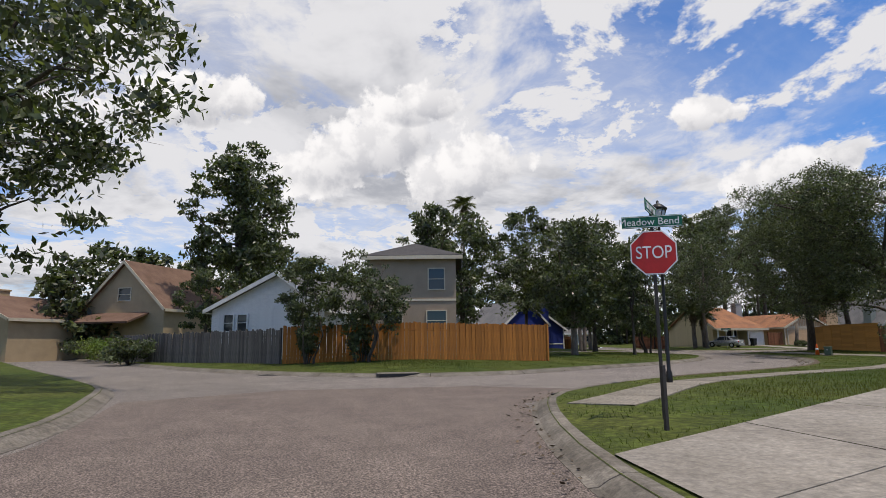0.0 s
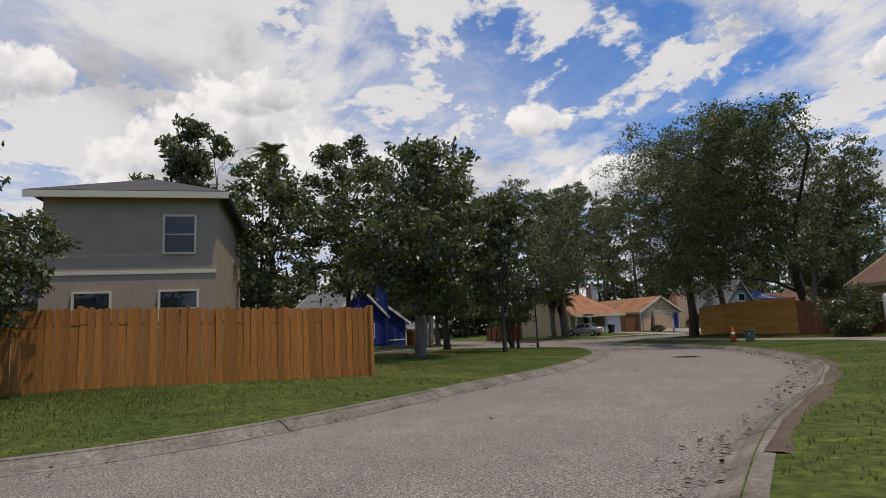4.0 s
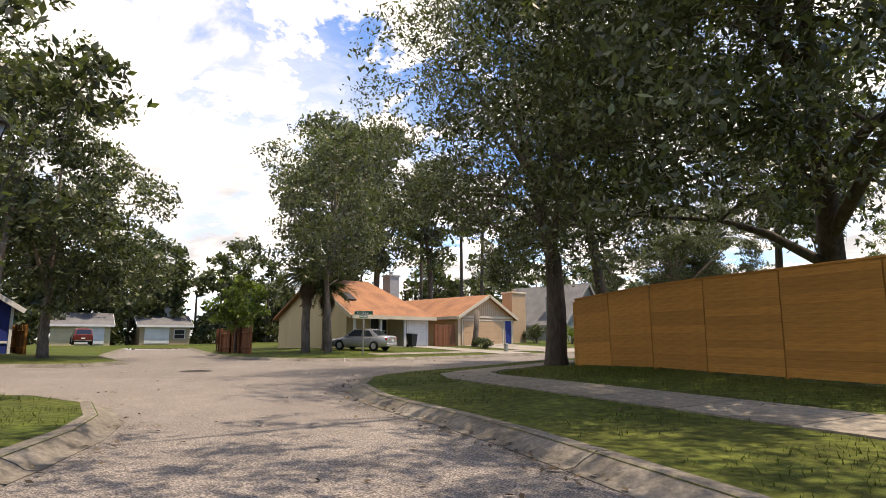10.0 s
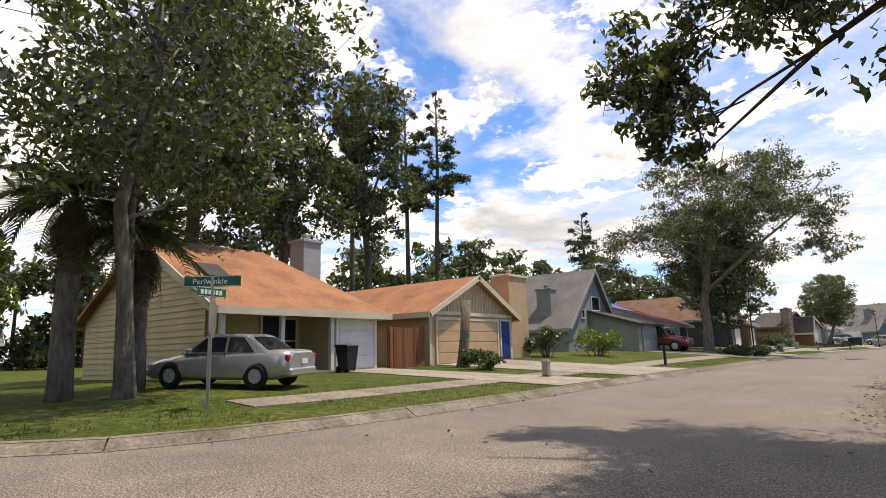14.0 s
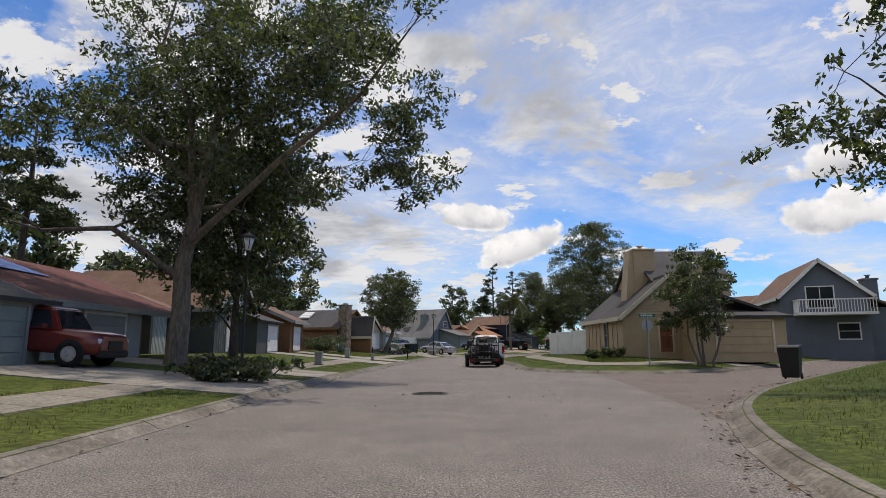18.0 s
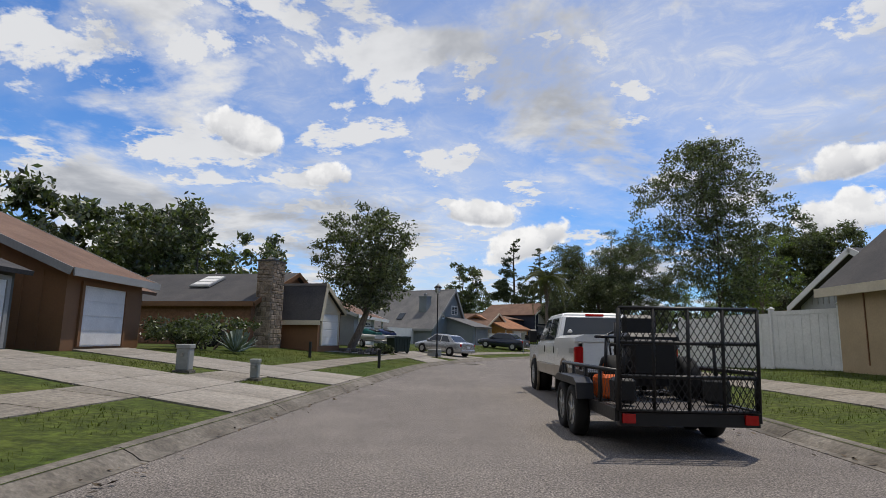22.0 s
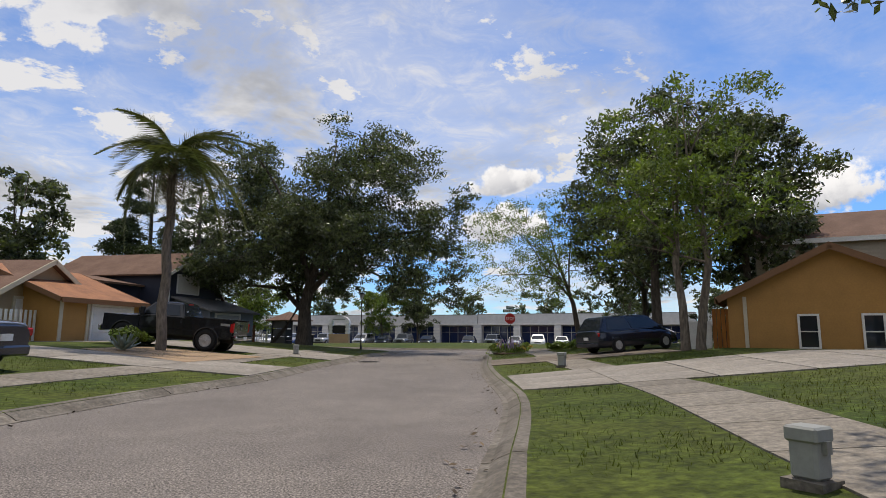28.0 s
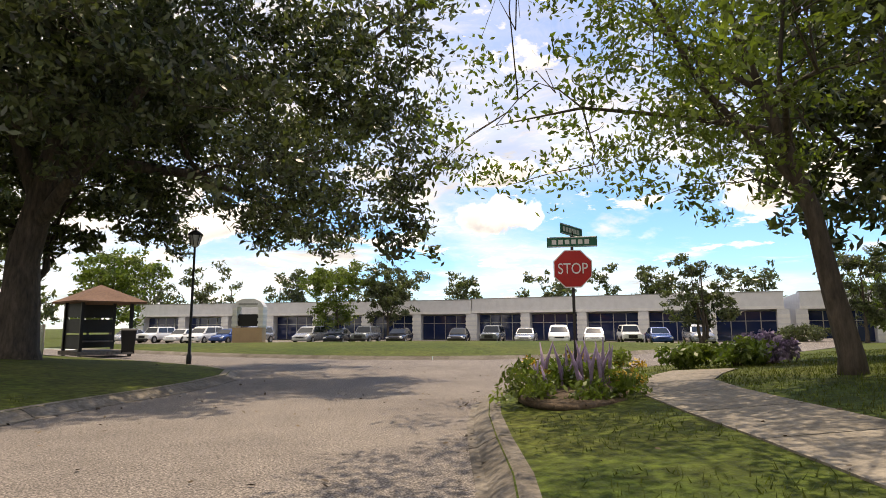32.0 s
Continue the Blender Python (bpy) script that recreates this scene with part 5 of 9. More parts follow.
def house_brown():
    h = house("brown panelled house with sloping brown roof and white garage door", -10.7, 45.5, 90, 0.85)
    wall_pent(h, h, 0, 4.0, 0, 10, 2.15, 4.7, 6.0, M_BROWNP, "x")
    roof_pair(h, 0, 4.0, 0, 10, 2.15, 4.7, 6.0, M_ROOF_BROWN, M_GRAYTRIM, "x", 0.4)
    part("wall", cube(4.0, 5.6, 0.8, 9, -0.5, 1.9), M_BROWNP, h)
    part("roof", slab([(4.0, 0.45, 1.95), (6.0, 0.45, 1.95), (6.0, 6.0, 4.0), (4.0, 6.0, 4.0)], 0.12), M_ROOF_BROWN, h)
    garage_door(h, 0.75, 2.95, 1.75, 0.0, M_WHITE, M_BROWNP)
    window(h, 4.5, 4.95, 0.5, 1.5, 0.8, M_BROWNP)
    battens(h, -5.8, -0.1, 0.0, 2.1, -0.003, M_BROWNP, 0.6, SIDE_L)


house_brown()


def house_stone():
    h = house("brick house with charcoal roof, skylight, tall stone chimney and gabled garage", -8.9, 57.2, 76, 0.85)
    # ridge runs into the depth: the long slope faces the neighbour
    wall_pent(h, h, 0, 8.0, 0.6, 9.5, 2.0, 3.75, 4.0, M_BRICK)
    roof_pair(h, 0, 8.0, 0.6, 9.5, 2.0, 3.75, 4.0, M_ROOF_DARK, M_BROWNP, "y", 0.3)
    part("skylight", slab([(1.6, 4.2, 3.0), (1.6, 5.4, 3.0), (3.0, 5.4, 3.62), (3.0, 4.2, 3.62)], 0.1), M_GRAYW, h)
    for k in range(3):
        x = 1.75 + k * 0.45
        part("pane", slab([(x, 4.3, 3.09 + k * 0.197), (x, 5.3, 3.09 + k * 0.197), (x + 0.36, 5.3, 3.25 + k * 0.197), (x + 0.36, 4.3, 3.25 + k * 0.197)], 0.02), M_WHITE, h)
    # chimney of stacked stones
    c = part("chimney", cube(0.35, 1.45, -0.25, 0.6, -0.5, 4.05), M_STONE, h)
    rng = random.Random(3)
    for side in range(2):
        z = 0.0
        while z < 4.0:
            hh = rng.uniform(0.14, 0.26)
            u = 0.0
            span = 1.1 if side == 0 else 0.85
            while u < span - 0.05:
                w = min(rng.uniform(0.16, 0.36), span - u)
                if side == 0:
                    part("stone", cube(0.35 + u + 0.012, 0.35 + u + w - 0.012, -0.25 - rng.uniform(0.02, 0.06), -0.2, z + 0.012, z + hh - 0.012, 0.02), M_STONE, c)
                else:
                    part("stone", cube(0.35 - rng.uniform(0.02, 0.06), 0.4, -0.25 + u + 0.012, -0.25 + u + w - 0.012, z + 0.012, z + hh - 0.012, 0.02), M_STONE, c)
                u += w
            z += hh
    part("cap", cube(0.28, 1.52, -0.32, 0.67, 4.05, 4.13), M_ROOF_DARK, c)
    part("flue", cube(0.7, 1.1, 0.0, 0.3, 4.13, 4.3), M_STEEL, c)
    # garage wing
    wall_pent(h, h, 1.9, 4.6, -2.0, 0.6, 1.75, 3.0, 2.3, M_BROWNP)
    roof_pair(h, 1.9, 4.6, -2.0, 0.6, 1.75, 3.0, 2.3, M_ROOF_DARK, M_TRIM, "y", 0.22)
    lap_boards(h, 1.9, 4.6, 1.72, 2.9, -2.0, M_TRIM, None, 0.13, lambda z: (2.3 - 0.4 * max(0.0, (3.0 - z) / 1.25), 2.3 + 2.3 * max(0.0, (3.0 - z) / 1.25)))
    garage_door(h, 2.3, 4.2, 1.6, -2.0, M_WHITE, M_TRIM)
    window(h, 6.0, 6.9, 0.6, 1.6, 0.6, M_TRIM)
    # courses of brick on the side wall
    for k in range(13):
        part("brick_course", cube(-0.018, 0.0, 0.65, 9.4, 0.02 + k * 0.152, 0.155 + k * 0.152), M_BRICK, h)


house_stone()


def house_carport():
    h = house("grey house with brown roof, white garage door and covered carport", -6.2, 68.4, 84, 0.85)
    wall_pent(h, h, 0, 5.9, 0, 9, 1.95, 3.7, 4.5, M_GRAYW, "x")
    roof_pair(h, 0, 9.6, 0, 9, 1.95, 3.7, 4.5, M_ROOF_BROWN, M_WHITE, "x", 0.35)
    garage_door(h, 1.1, 4.6, 1.65, 0.0, M_WHITE, M_WHITE, 4, None, True)
    window(h, -5.4, -4.8, 0.9, 1.5, 0.0, M_WHITE, SIDE_L)
    part("back_wall", cube(5.9, 9.4, 3.4, 3.6, -0.4, 2.6), M_BROWNP, h)
    for x in (5.95, 9.3):
        part("carport_post", cube(x - 0.08, x + 0.08, 0.0, 0.16, -0.4, 1.95), M_WHITE, h)
    part("vinyl_panel", cube(-2.6, 0.0, 4.6, 4.66, -0.3, 1.55), M_VINYL, h)
    chimney(h, 0.6, 1.4, 4.2, 4.9, 2.8, 4.3, M_GRAYW)


house_carport()


def house_lap():
    h = house("blue-grey lap-sided A-frame house with lean-to garage wing", -1.4, 86.6, 60, 0.85)
    wall_pent(h, h, 0, 7.0, 0, 9, 1.6, 5.6, 4.4, M_BLUEGRAY)
    roof_pair(h, 0, 7.0, 0, 9, 1.6, 5.6, 4.4, M_ROOF_GRAY, M_GRAYTRIM, "y", 0.3)
    lap_boards(h, 0, 7, 0.0, 5.5, 0.0, M_BLUEGRAY, None, 0.2, lambda z: (0.02, 6.98) if z < 1.6 else (4.4 * (z - 1.6) / 4.0 + 0.02, 7.0 - 2.6 * (z - 1.6) / 4.0 - 0.02))
    window(h, 4.0, 5.1, 3.1, 3.9, 0.0, M_WHITE, None, (2, 2))
    window(h, 2.05, 2.3, 2.6, 2.9, 0.0, M_WHITE, None, (1, 1))
    part("wing", extruded([(-3.0, -0.5), (0.0, -0.5), (0.0, 2.65), (-3.0, 1.75)], "x", 3.0, 6.6), M_BLUEGRAY, h)
    part("wing_roof", slab([(2.7, 0.05, 2.82), (6.9, 0.05, 2.82), (6.9, -3.35, 1.8), (2.7, -3.35, 1.8)], 0.12), M_ROOF_GRAY, h)
    garage_door(h, 3.7, 6.2, 1.6, -3.0, M_BLUEGRAY, M_GRAYTRIM)
    chimney(h, 1.6, 2.5, 1.6, 2.5, 1.8, 4.9, M_BLUEGRAY)
    part("skylight", slab([(0.7, 4.0, 2.5), (0.7, 4.7, 2.5), (1.4, 4.7, 3.12), (1.4, 4.0, 3.12)], 0.08), M_GLASS, h)
    part("side_fence", cube(-4.5, -0.1, 2.0, 2.06, -0.4, 1.5), M_WHITE, h)


house_lap()


def house_far_tan():
    h = house("tan house with low tiled roofs behind parked cars", 4.6, 97.0, 58, 0.85)
    wall_pent(h, h, 0, 6, 0, 9, 2.0, 3.6, 3.0, M_TAN)
    roof_pair(h, 0, 6, 0, 9, 2.0, 3.6, 3.0, M_ROOF_BROWN, M_TRIM)
    garage_door(h, 1.2, 3.6, 1.8, 0.0, M_WHITE, M_TRIM)
    part("porch_roof", slab([(5.4, -1.2, 2.0), (8.4, -1.2, 2.0), (8.4, 3.0, 3.0), (5.4, 3.0, 3.0)], 0.12), M_ROOF_BROWN, h)
    part("wall", cube(6.0, 8.0, 0.5, 6, -0.5, 2.2), M_WHITE, h)


house_far_tan()


def house_ochre_garage():
    h = house("ochre garage house with orange roof and white garage door", 7.0, 97.2, 52, 0.75)
    wall_pent(h, h, 0, 5.2, 0, 8, 1.95, 3.5, 4.0, M_STUCCO, "x")
    roof_pair(h, 0, 5.2, 0, 8, 1.95, 3.5, 4.0, M_ROOF_ORANGE, M_BROWNP, "x", 0.35)
    garage_door(h, 1.9, 4.6, 1.7, 0.0, M_WHITE, M_WHITE)
    part("corner_board", cube(-0.05, 0.12, -0.05, 0.0, 0, 1.9), M_TRIM, h)
    part("corner_board", cube(1.55, 1.7, -0.05, 0.0, 0, 1.9), M_TRIM, h)
    for k in range(9):
        part("picket", cube(-2.2 + k * 0.24, -2.08 + k * 0.24, 1.0, 1.03, -0.3, 1.4), M_WHITE, h)


house_ochre_garage()


def house_navy():
    h = house("navy blue gabled house with white-framed upstairs window and grey garage", 11.9, 106.4, 48, 0.75)
    part("wall", extruded([(0, -0.5), (7.4, -0.5), (7.4, 1.2), (2.6, 5.7), (0, 4.2)], "y", 0, 9), M_NAVY, h)
    part("roof", slab([(-0.35, -0.25, 4.08), (2.6, -0.25, 5.78), (2.6, 9.2, 5.78), (-0.35, 9.2, 4.08)], 0.1), M_ROOF_BROWN, h)
    part("roof", slab([(2.6, -0.25, 5.785), (7.75, -0.25, 0.96), (7.75, 9.2, 0.96), (2.6, 9.2, 5.785)], 0.1), M_ROOF_BROWN, h)
    part("verge_board", slab([(-0.35, -0.28, 4.1), (2.6, -0.28, 5.8), (2.6, -0.25, 5.8), (-0.35, -0.25, 4.1)], 0.18), M_WHITE, h)
    part("verge_board", slab([(2.6, -0.28, 5.8), (7.75, -0.28, 0.98), (7.75, -0.25, 0.98), (2.6, -0.25, 5.8)], 0.18), M_WHITE, h)
    part("corner_board", cube(-0.03, 0.12, -0.03, -0.004, -0.3, 4.1), M_WHITE, h)
    window(h, 0.8, 2.9, 3.0, 4.1, 0.0, M_WHITE, None, (1, 1), True)
    window(h, 5.0, 5.4, 2.2, 2.8, 0.0, M_WHITE, None, (1, 1))
    part("wing", extruded([(-2.6, -0.5), (0.0, -0.5), (0.0, 2.6), (-2.6, 1.8)], "x", 0.6, 5.6), M_SLATE, h)
    part("wing_roof", slab([(0.3, 0.05, 2.78), (5.9, 0.05, 2.78), (5.9, -2.95, 1.84), (0.3, -2.95, 1.84)], 0.12), M_ROOF_GRAY, h)
    garage_door(h, 1.2, 3.8, 1.6, -2.6, M_GRAYW, M_WHITE)
    part("wall", cube(-3.4, 0.0, 2.0, 8, -0.5, 3.4), M_NAVY, h)
    part("roof", slab([(-3.7, 1.7, 3.4), (-0.02, 1.7, 3.4), (-0.02, 5, 4.0), (-3.7, 5, 4.0)], 0.12), M_ROOF_BROWN, h)


house_navy()

# ---- houses east of the main street ----
SIDE_R = pose(0, 0, 0, 0, 0, 90)


def house_tan():
    # stands with its front to the side street (towards -y)
    h = house("tan house with steep charcoal roof, lap-sided gable and tall chimney", 10.4, 36.8, 0, 0.78)
    part("wall", cube(0, 8.2, 0, 8.4, -0.6, 2.1), M_TAN, h)
    # the long slope faces the main street; above it stands a gabled upper wall
    part("roof", slab([(-0.3, -0.3, 1.98), (-0.3, 8.8, 1.98), (2.5, 8.8, 4.35), (2.5, -0.3, 4.35)], 0.15), M_ROOF_DARK, h)
    part("wall", extruded([(1.2, 3.3), (8.4, 3.3), (8.4, 4.3), (4.9, 6.4), (1.4, 4.3)], "x", 2.45, 7.0), M_TAN, h)
    part("roof", slab([(2.2, 4.9, 6.6), (7.3, 4.9, 6.6), (7.3, 1.0, 4.2), (2.2, 1.0, 4.2)], 0.14), M_ROOF_DARK, h)
    part("roof", slab([(2.2, 4.9, 6.6), (7.3, 4.9, 6.6), (7.3, 8.8, 4.2), (2.2, 8.8, 4.2)], 0.14), M_ROOF_DARK, h)
    lap_boards(h, -8.4, -1.2, 4.0, 6.3, 2.45, M_TAN, SIDE_L, 0.17, lambda z: (-8.4 + max(0, (z - 4.3) / 2.1) * 3.5, -1.4 - max(0, (z - 4.3) / 2.1) * 3.5))
    fan = bmesh.new()
    ring = [fan.verts.new((0.0, 0.55 * math.cos(a), 0.55 * math.sin(a))) for a in np.linspace(0, math.pi, 13)]
    fan.faces.new(ring)
    back_ring = [fan.verts.new((0.06, v.co.y, v.co.z)) for v in ring]
    for i in range(13):
        fan.faces.new((ring[i - 1], ring[i], back_ring[i], back_ring[i - 1]))
    part("half_round_window", fan, M_GLASS, h, "half-round attic window", pose(2.41, 5.6, 4.5))
    # gable towards the side street
    part("wall", extruded([(0.0, 2.1), (5.2, 2.1), (5.2, 5.0), (2.9, 4.5)], "y", 0.0, 0.25), M_TAN, h)
    lap_boards(h, 0, 5.2, 2.15, 4.4, 0.0, M_TAN, None, 0.17, lambda z: ((z - 2.1) * 1.2, 5.2))
    part("rake_board", slab([(-0.35, -0.34, 1.95), (-0.35, -0.29, 1.95), (2.6, -0.29, 4.45), (2.6, -0.34, 4.45)], 0.22), M_TRIM, h)
    part("roof", slab([(2.4, -0.3, 4.4), (2.4, 3.0, 4.4), (8.6, 3.0, 2.3), (8.6, -0.3, 2.3)], 0.14), M_ROOF_DARK, h)
    part("fascia", cube(-0.36, -0.31, -0.3, 8.8, 1.78, 2.02), M_TRIM, h)
    window(h, -3.5, -2.95, 0.3, 1.75, 0.0, M_GRAYTRIM, SIDE_L)
    battens(h, -8.3, -0.1, 0.0, 1.9, -0.003, M_BROWNP, 1.0, SIDE_L, None, 0.03)
    house_door(h, 2.1, 2.8, 1.85, 0.0, M_WOOD_RED, M_TRIM)
    part("wall", cube(3.3, 8.4, -1.6, 0.0, -0.5, 2.0), M_TAN, h)
    garage_door(h, 4.6, 7.6, 1.7, -1.6, M_TAN, M_TRIM)
    part("roof", slab([(3.0, -1.9, 2.0), (8.7, -1.9, 2.0), (8.7, 0.3, 2.4), (3.0, 0.3, 2.4)], 0.14), M_ROOF_DARK, h)
    c = chimney(h, 1.6, 2.9, 2.2, 3.5, 2.8, 6.35, M_TAN, M_TAN)
    part("shoulder", extruded([(1.0, 2.6), (1.6, 2.6), (1.6, 6.2), (1.4, 6.2)], "y", 2.3, 3.4), M_TAN, c)


house_tan()


def house_balcony():
    h = house("slate blue two-storey house with a white railed balcony", 27.2, 49.6, -18, 0.62)
    h.matrix_world = h.matrix_world @ Matrix.Scale(1.15, 4)
    wall_pent(h, h, 0, 5.2, 0, 10, 3.9, 6.2, 2.4, M_SLATE)
    roof_pair(h, 0, 5.2, 0, 10, 3.9, 6.2, 2.4, M_ROOF_BROWN, M_WHITE, "y", 0.35)
    part("wall", cube(5.2, 8.0, 1.0, 9, -0.5, 3.0), M_SLATE, h)
    part("roof", slab([(5.0, 0.6, 3.9), (5.0, 9.2, 3.9), (8.5, 9.2, 2.5), (8.5, 0.6, 2.5)], 0.14), M_ROOF_BROWN, h)
    window(h, 1.6, 3.2, 3.0, 4.4, 0.0, M_WHITE, None, (2, 1))
    window(h, 3.3, 4.5, 0.9, 1.9, 0.0, M_WHITE)
    b = part("balcony", cube(0.7, 5.2, -1.5, 0.0, 2.45, 2.62), M_WHITE, h)
    rail = cube(-0.018, 0.018, -0.018, 0.018, 0.0, 0.8)
    bal = mesh_of("baluster", rail, M_WHITE)
    for k in range(26):
        part("baluster", bal, None, b, "", pose(0.78 + k * 0.174, -1.46, 2.62))
    for k in range(8):
        part("baluster", bal, None, b, "", pose(0.74, -1.3 + k * 0.174, 2.62))
    part("hand_rail", cube(0.7, 5.2, -1.5, -1.42, 3.42, 3.5), M_WHITE, b)
    part("hand_rail", cube(0.7, 0.78, -1.42, 0.0, 3.42, 3.5), M_WHITE, b)
    chimney(h, 6.0, 6.9, 3.0, 3.8, 2.5, 5.2, M_SLATE)


house_balcony()


def house_grey_gable():
    h = house("grey gabled house behind a white vinyl fence", 14.6, 53.6, -85, 0.8)
    wall_pent(h, h, 0, 6.4, 0, 9, 2.1, 3.9, 3.2, M_GRAYW)
    roof_pair(h, 0, 6.4, 0, 9, 2.1, 3.9, 3.2, M_ROOF_DARK, M_WHITE)
    battens(h, 0.1, 6.3, 2.1, 3.6, -0.003, M_GRAYTRIM, 0.3, None, lambda x: 2.05 + 1.8 * max(0.05, 1 - abs(x - 3.2) / 3.2))
    part("wall", cube(-2.0, 0.0, 0.5, 6.0, -0.5, 2.0), M_STUCCO, h)


house_grey_gable()


def house_ochre():
    h = house("ochre stucco house with white-framed windows behind a street tree", 28.4, 80.0, -60, 0.7)
    wall_pent(h, h, 0, 6.5, 0, 3.4, 1.9, 3.5, 3.2, M_STUCCO)
    roof_pair(h, 0, 6.5, 0, 3.4, 1.9, 3.5, 3.2, M_ROOF_BROWN, M_BROWNP)
    window(h, 2.2, 2.7, 0.15, 1.2, 0.0, M_WHITE)
    window(h, 4.0, 4.5, 0.15, 1.2, 0.0, M_WHITE)
    part("post", cube(0.5, 0.62, -0.05, 0.05, 0, 1.9), M_TRIM, h)
    part("gate", cube(-1.5, -0.6, 0.3, 0.36, -0.3, 1.05), M_WHITE, h)
    for k in range(7):
        part("fence_board", cube(-0.55 + k * 0.15, -0.42 + k * 0.15, 0.2, 0.23, -0.3, 1.5), M_WOOD_ORANGE, h)


house_ochre()


def house_beige():
    h = house("beige lap-sided two-storey house with brown-roofed garage wing", 37.2, 78.4, -55, 0.72)
    wall_pent(h, h, 0.2, 5.6, -0.2, 7, 2.2, 4.0, 3.5, M_BEIGE, "x")
    roof_pair(h, 0.2, 5.6, -0.2, 7, 2.2, 4.0, 3.5, M_ROOF_BROWN, M_WHITE, "x", 0.3)
    garage_door(h, 0.9, 4.9, 2.0, -0.2, M_WHITE, M_WHITE)
    wall_pent(h, h, -4.8, 3.0, 3.4, 11, 5.2, 7.0, 7.2, M_BEIGE, "x")
    roof_pair(h, -4.8, 3.0, 3.4, 11, 5.2, 7.0, 7.2, M_ROOF_BROWN, M_WHITE, "x", 0.3)
    lap_boards(h, -4.8, 3.0, 2.2, 5.1, 3.4, M_BEIGE, None, 0.2)
    window(h, -4.2, -3.2, 3.2, 4.4, 3.4, M_WHITE, None, (1, 1))
    part("down_pipe", cube(-2.2, -2.1, 3.3, 3.38, 1.0, 5.1), M_WHITE, h)
    part("wall", cube(-4.0, 0.2, 1.8, 3.4, -0.5, 2.2), M_STUCCO, h)


house_beige()

# ---- pavements and driveways ----
def offset_line(line, dist):
    """The kerb line shifted by dist away from the road."""
    s = np.array(line)
    t = np.gradient(s, axis=0)
    n = np.stack([-t[:, 1], t[:, 0]], 1) / np.maximum(np.hypot(*t.T), 1e-6)[:, None]
    side = -1.0 if in_road(s[len(s) // 2] + n[len(s) // 2] * 3.0)[0] else 1.0
    return s + n * side * dist


PAVED = []


def piece(corners, lift, thick=0.1):
    """A concrete slab lying on the lawn; its own origin at its middle."""
    pts = np.array(corners)
    PAVED.append(pts)
    z = lawn_z(pts) + lift
    mid = pts.mean(0)
    vs = [(p[0] - mid[0], p[1] - mid[1], h) for p, h in zip(pts, z)]
    vs += [(a, b, c - thick) for a, b, c in vs]
    n = len(pts)
    fs = [tuple(range(n)), tuple(range(2 * n - 1, n - 1, -1))] + [(i, i - 1, i - 1 + n, i + n) for i in range(n)]
    area = sum(pts[i - 1, 0] * pts[i, 1] - pts[i, 0] * pts[i - 1, 1] for i in range(n))
    return vs, fs if area > 0 else [f[::-1] for f in fs], mid


def sidewalk(line, dist, width, keep, label="narrow concrete sidewalk with open joints across the lawn"):
    run = new("sidewalk")
    tagged(run, label, "sidewalk", kind="structure")
    a, b = offset_line(line, dist), offset_line(line, dist + width)
    way = np.concatenate([[0], np.cumsum(np.hypot(*np.diff((a + b) / 2, axis=0).T))])
    marks = np.arange(0, way[-1], 1.5)
    pa = np.stack([np.interp(marks, way, a[:, k]) for k in (0, 1)], 1)
    pb = np.stack([np.interp(marks, way, b[:, k]) for k in (0, 1)], 1)
    for i in range(len(marks) - 1):
        if not keep(*pa[i]):
            continue
        g = (pa[i + 1] - pa[i]) * 0.008
        vs, fs, mid = piece([pa[i] + g, pa[i + 1] - g, pb[i + 1] - g, pb[i] + g], 0.019)
        part("paving_slab", raw("paving_slab", vs, fs, M_WALK), None, run, "", pose(mid[0], mid[1], 0))


SIDE_B = smooth_line([(38.1, -54.6), (37.0, -53.2), (34.4, -50.2), (32.6, -45.5), (31.2, -40.5), (28.8, -36.5), (27.2, -33.9), (25.2, -31.4), (21.4, -28.9), (17.6, -27.7), (13.2, -26.1), (10.4, -25.2), (7.6, -24.0), (6.6, -21), (5.4, -16.5), (4.4, -11), (4.2, -4), (4.8, 3), (5.9, 8.5), (7.4, 12.0)])
sidewalk(SIDE_B, -0.6, 1.2, lambda x, y: True)
sidewalk(S4, 1.9, 1.25, lambda x, y: (-16 < y < 96 and x > -9))
sidewalk(S6, 2.1, 1.25, lambda x, y: (x < 32 and 30 < y < 97))
sidewalk(S2, 1.9, 1.2, lambda x, y: (x < 10 and y < -31 and x > -8 and y > -46))


# old brown concrete, its colour also darkened to stand in for tree shade
M_OLDDRIVE_SHADE = material("old_brown_concrete_shade_tone", (0.19, 0.155, 0.12), 0.92, color2=(0.11, 0.09, 0.07), scale=1.6, grain=24.0, bump=0.01, amount=0.35, per=0.15)


def behind_kerb(p, house):
    """Draw a corner back from the street until it lies just behind the kerb."""
    way = (house - p) / np.linalg.norm(house - p)
    for _ in range(60):
        if not in_road([tuple(p)])[0] and to_kerb([tuple(p)])[0] > 0.1:
            break
        p = p + way * 0.05
    return p


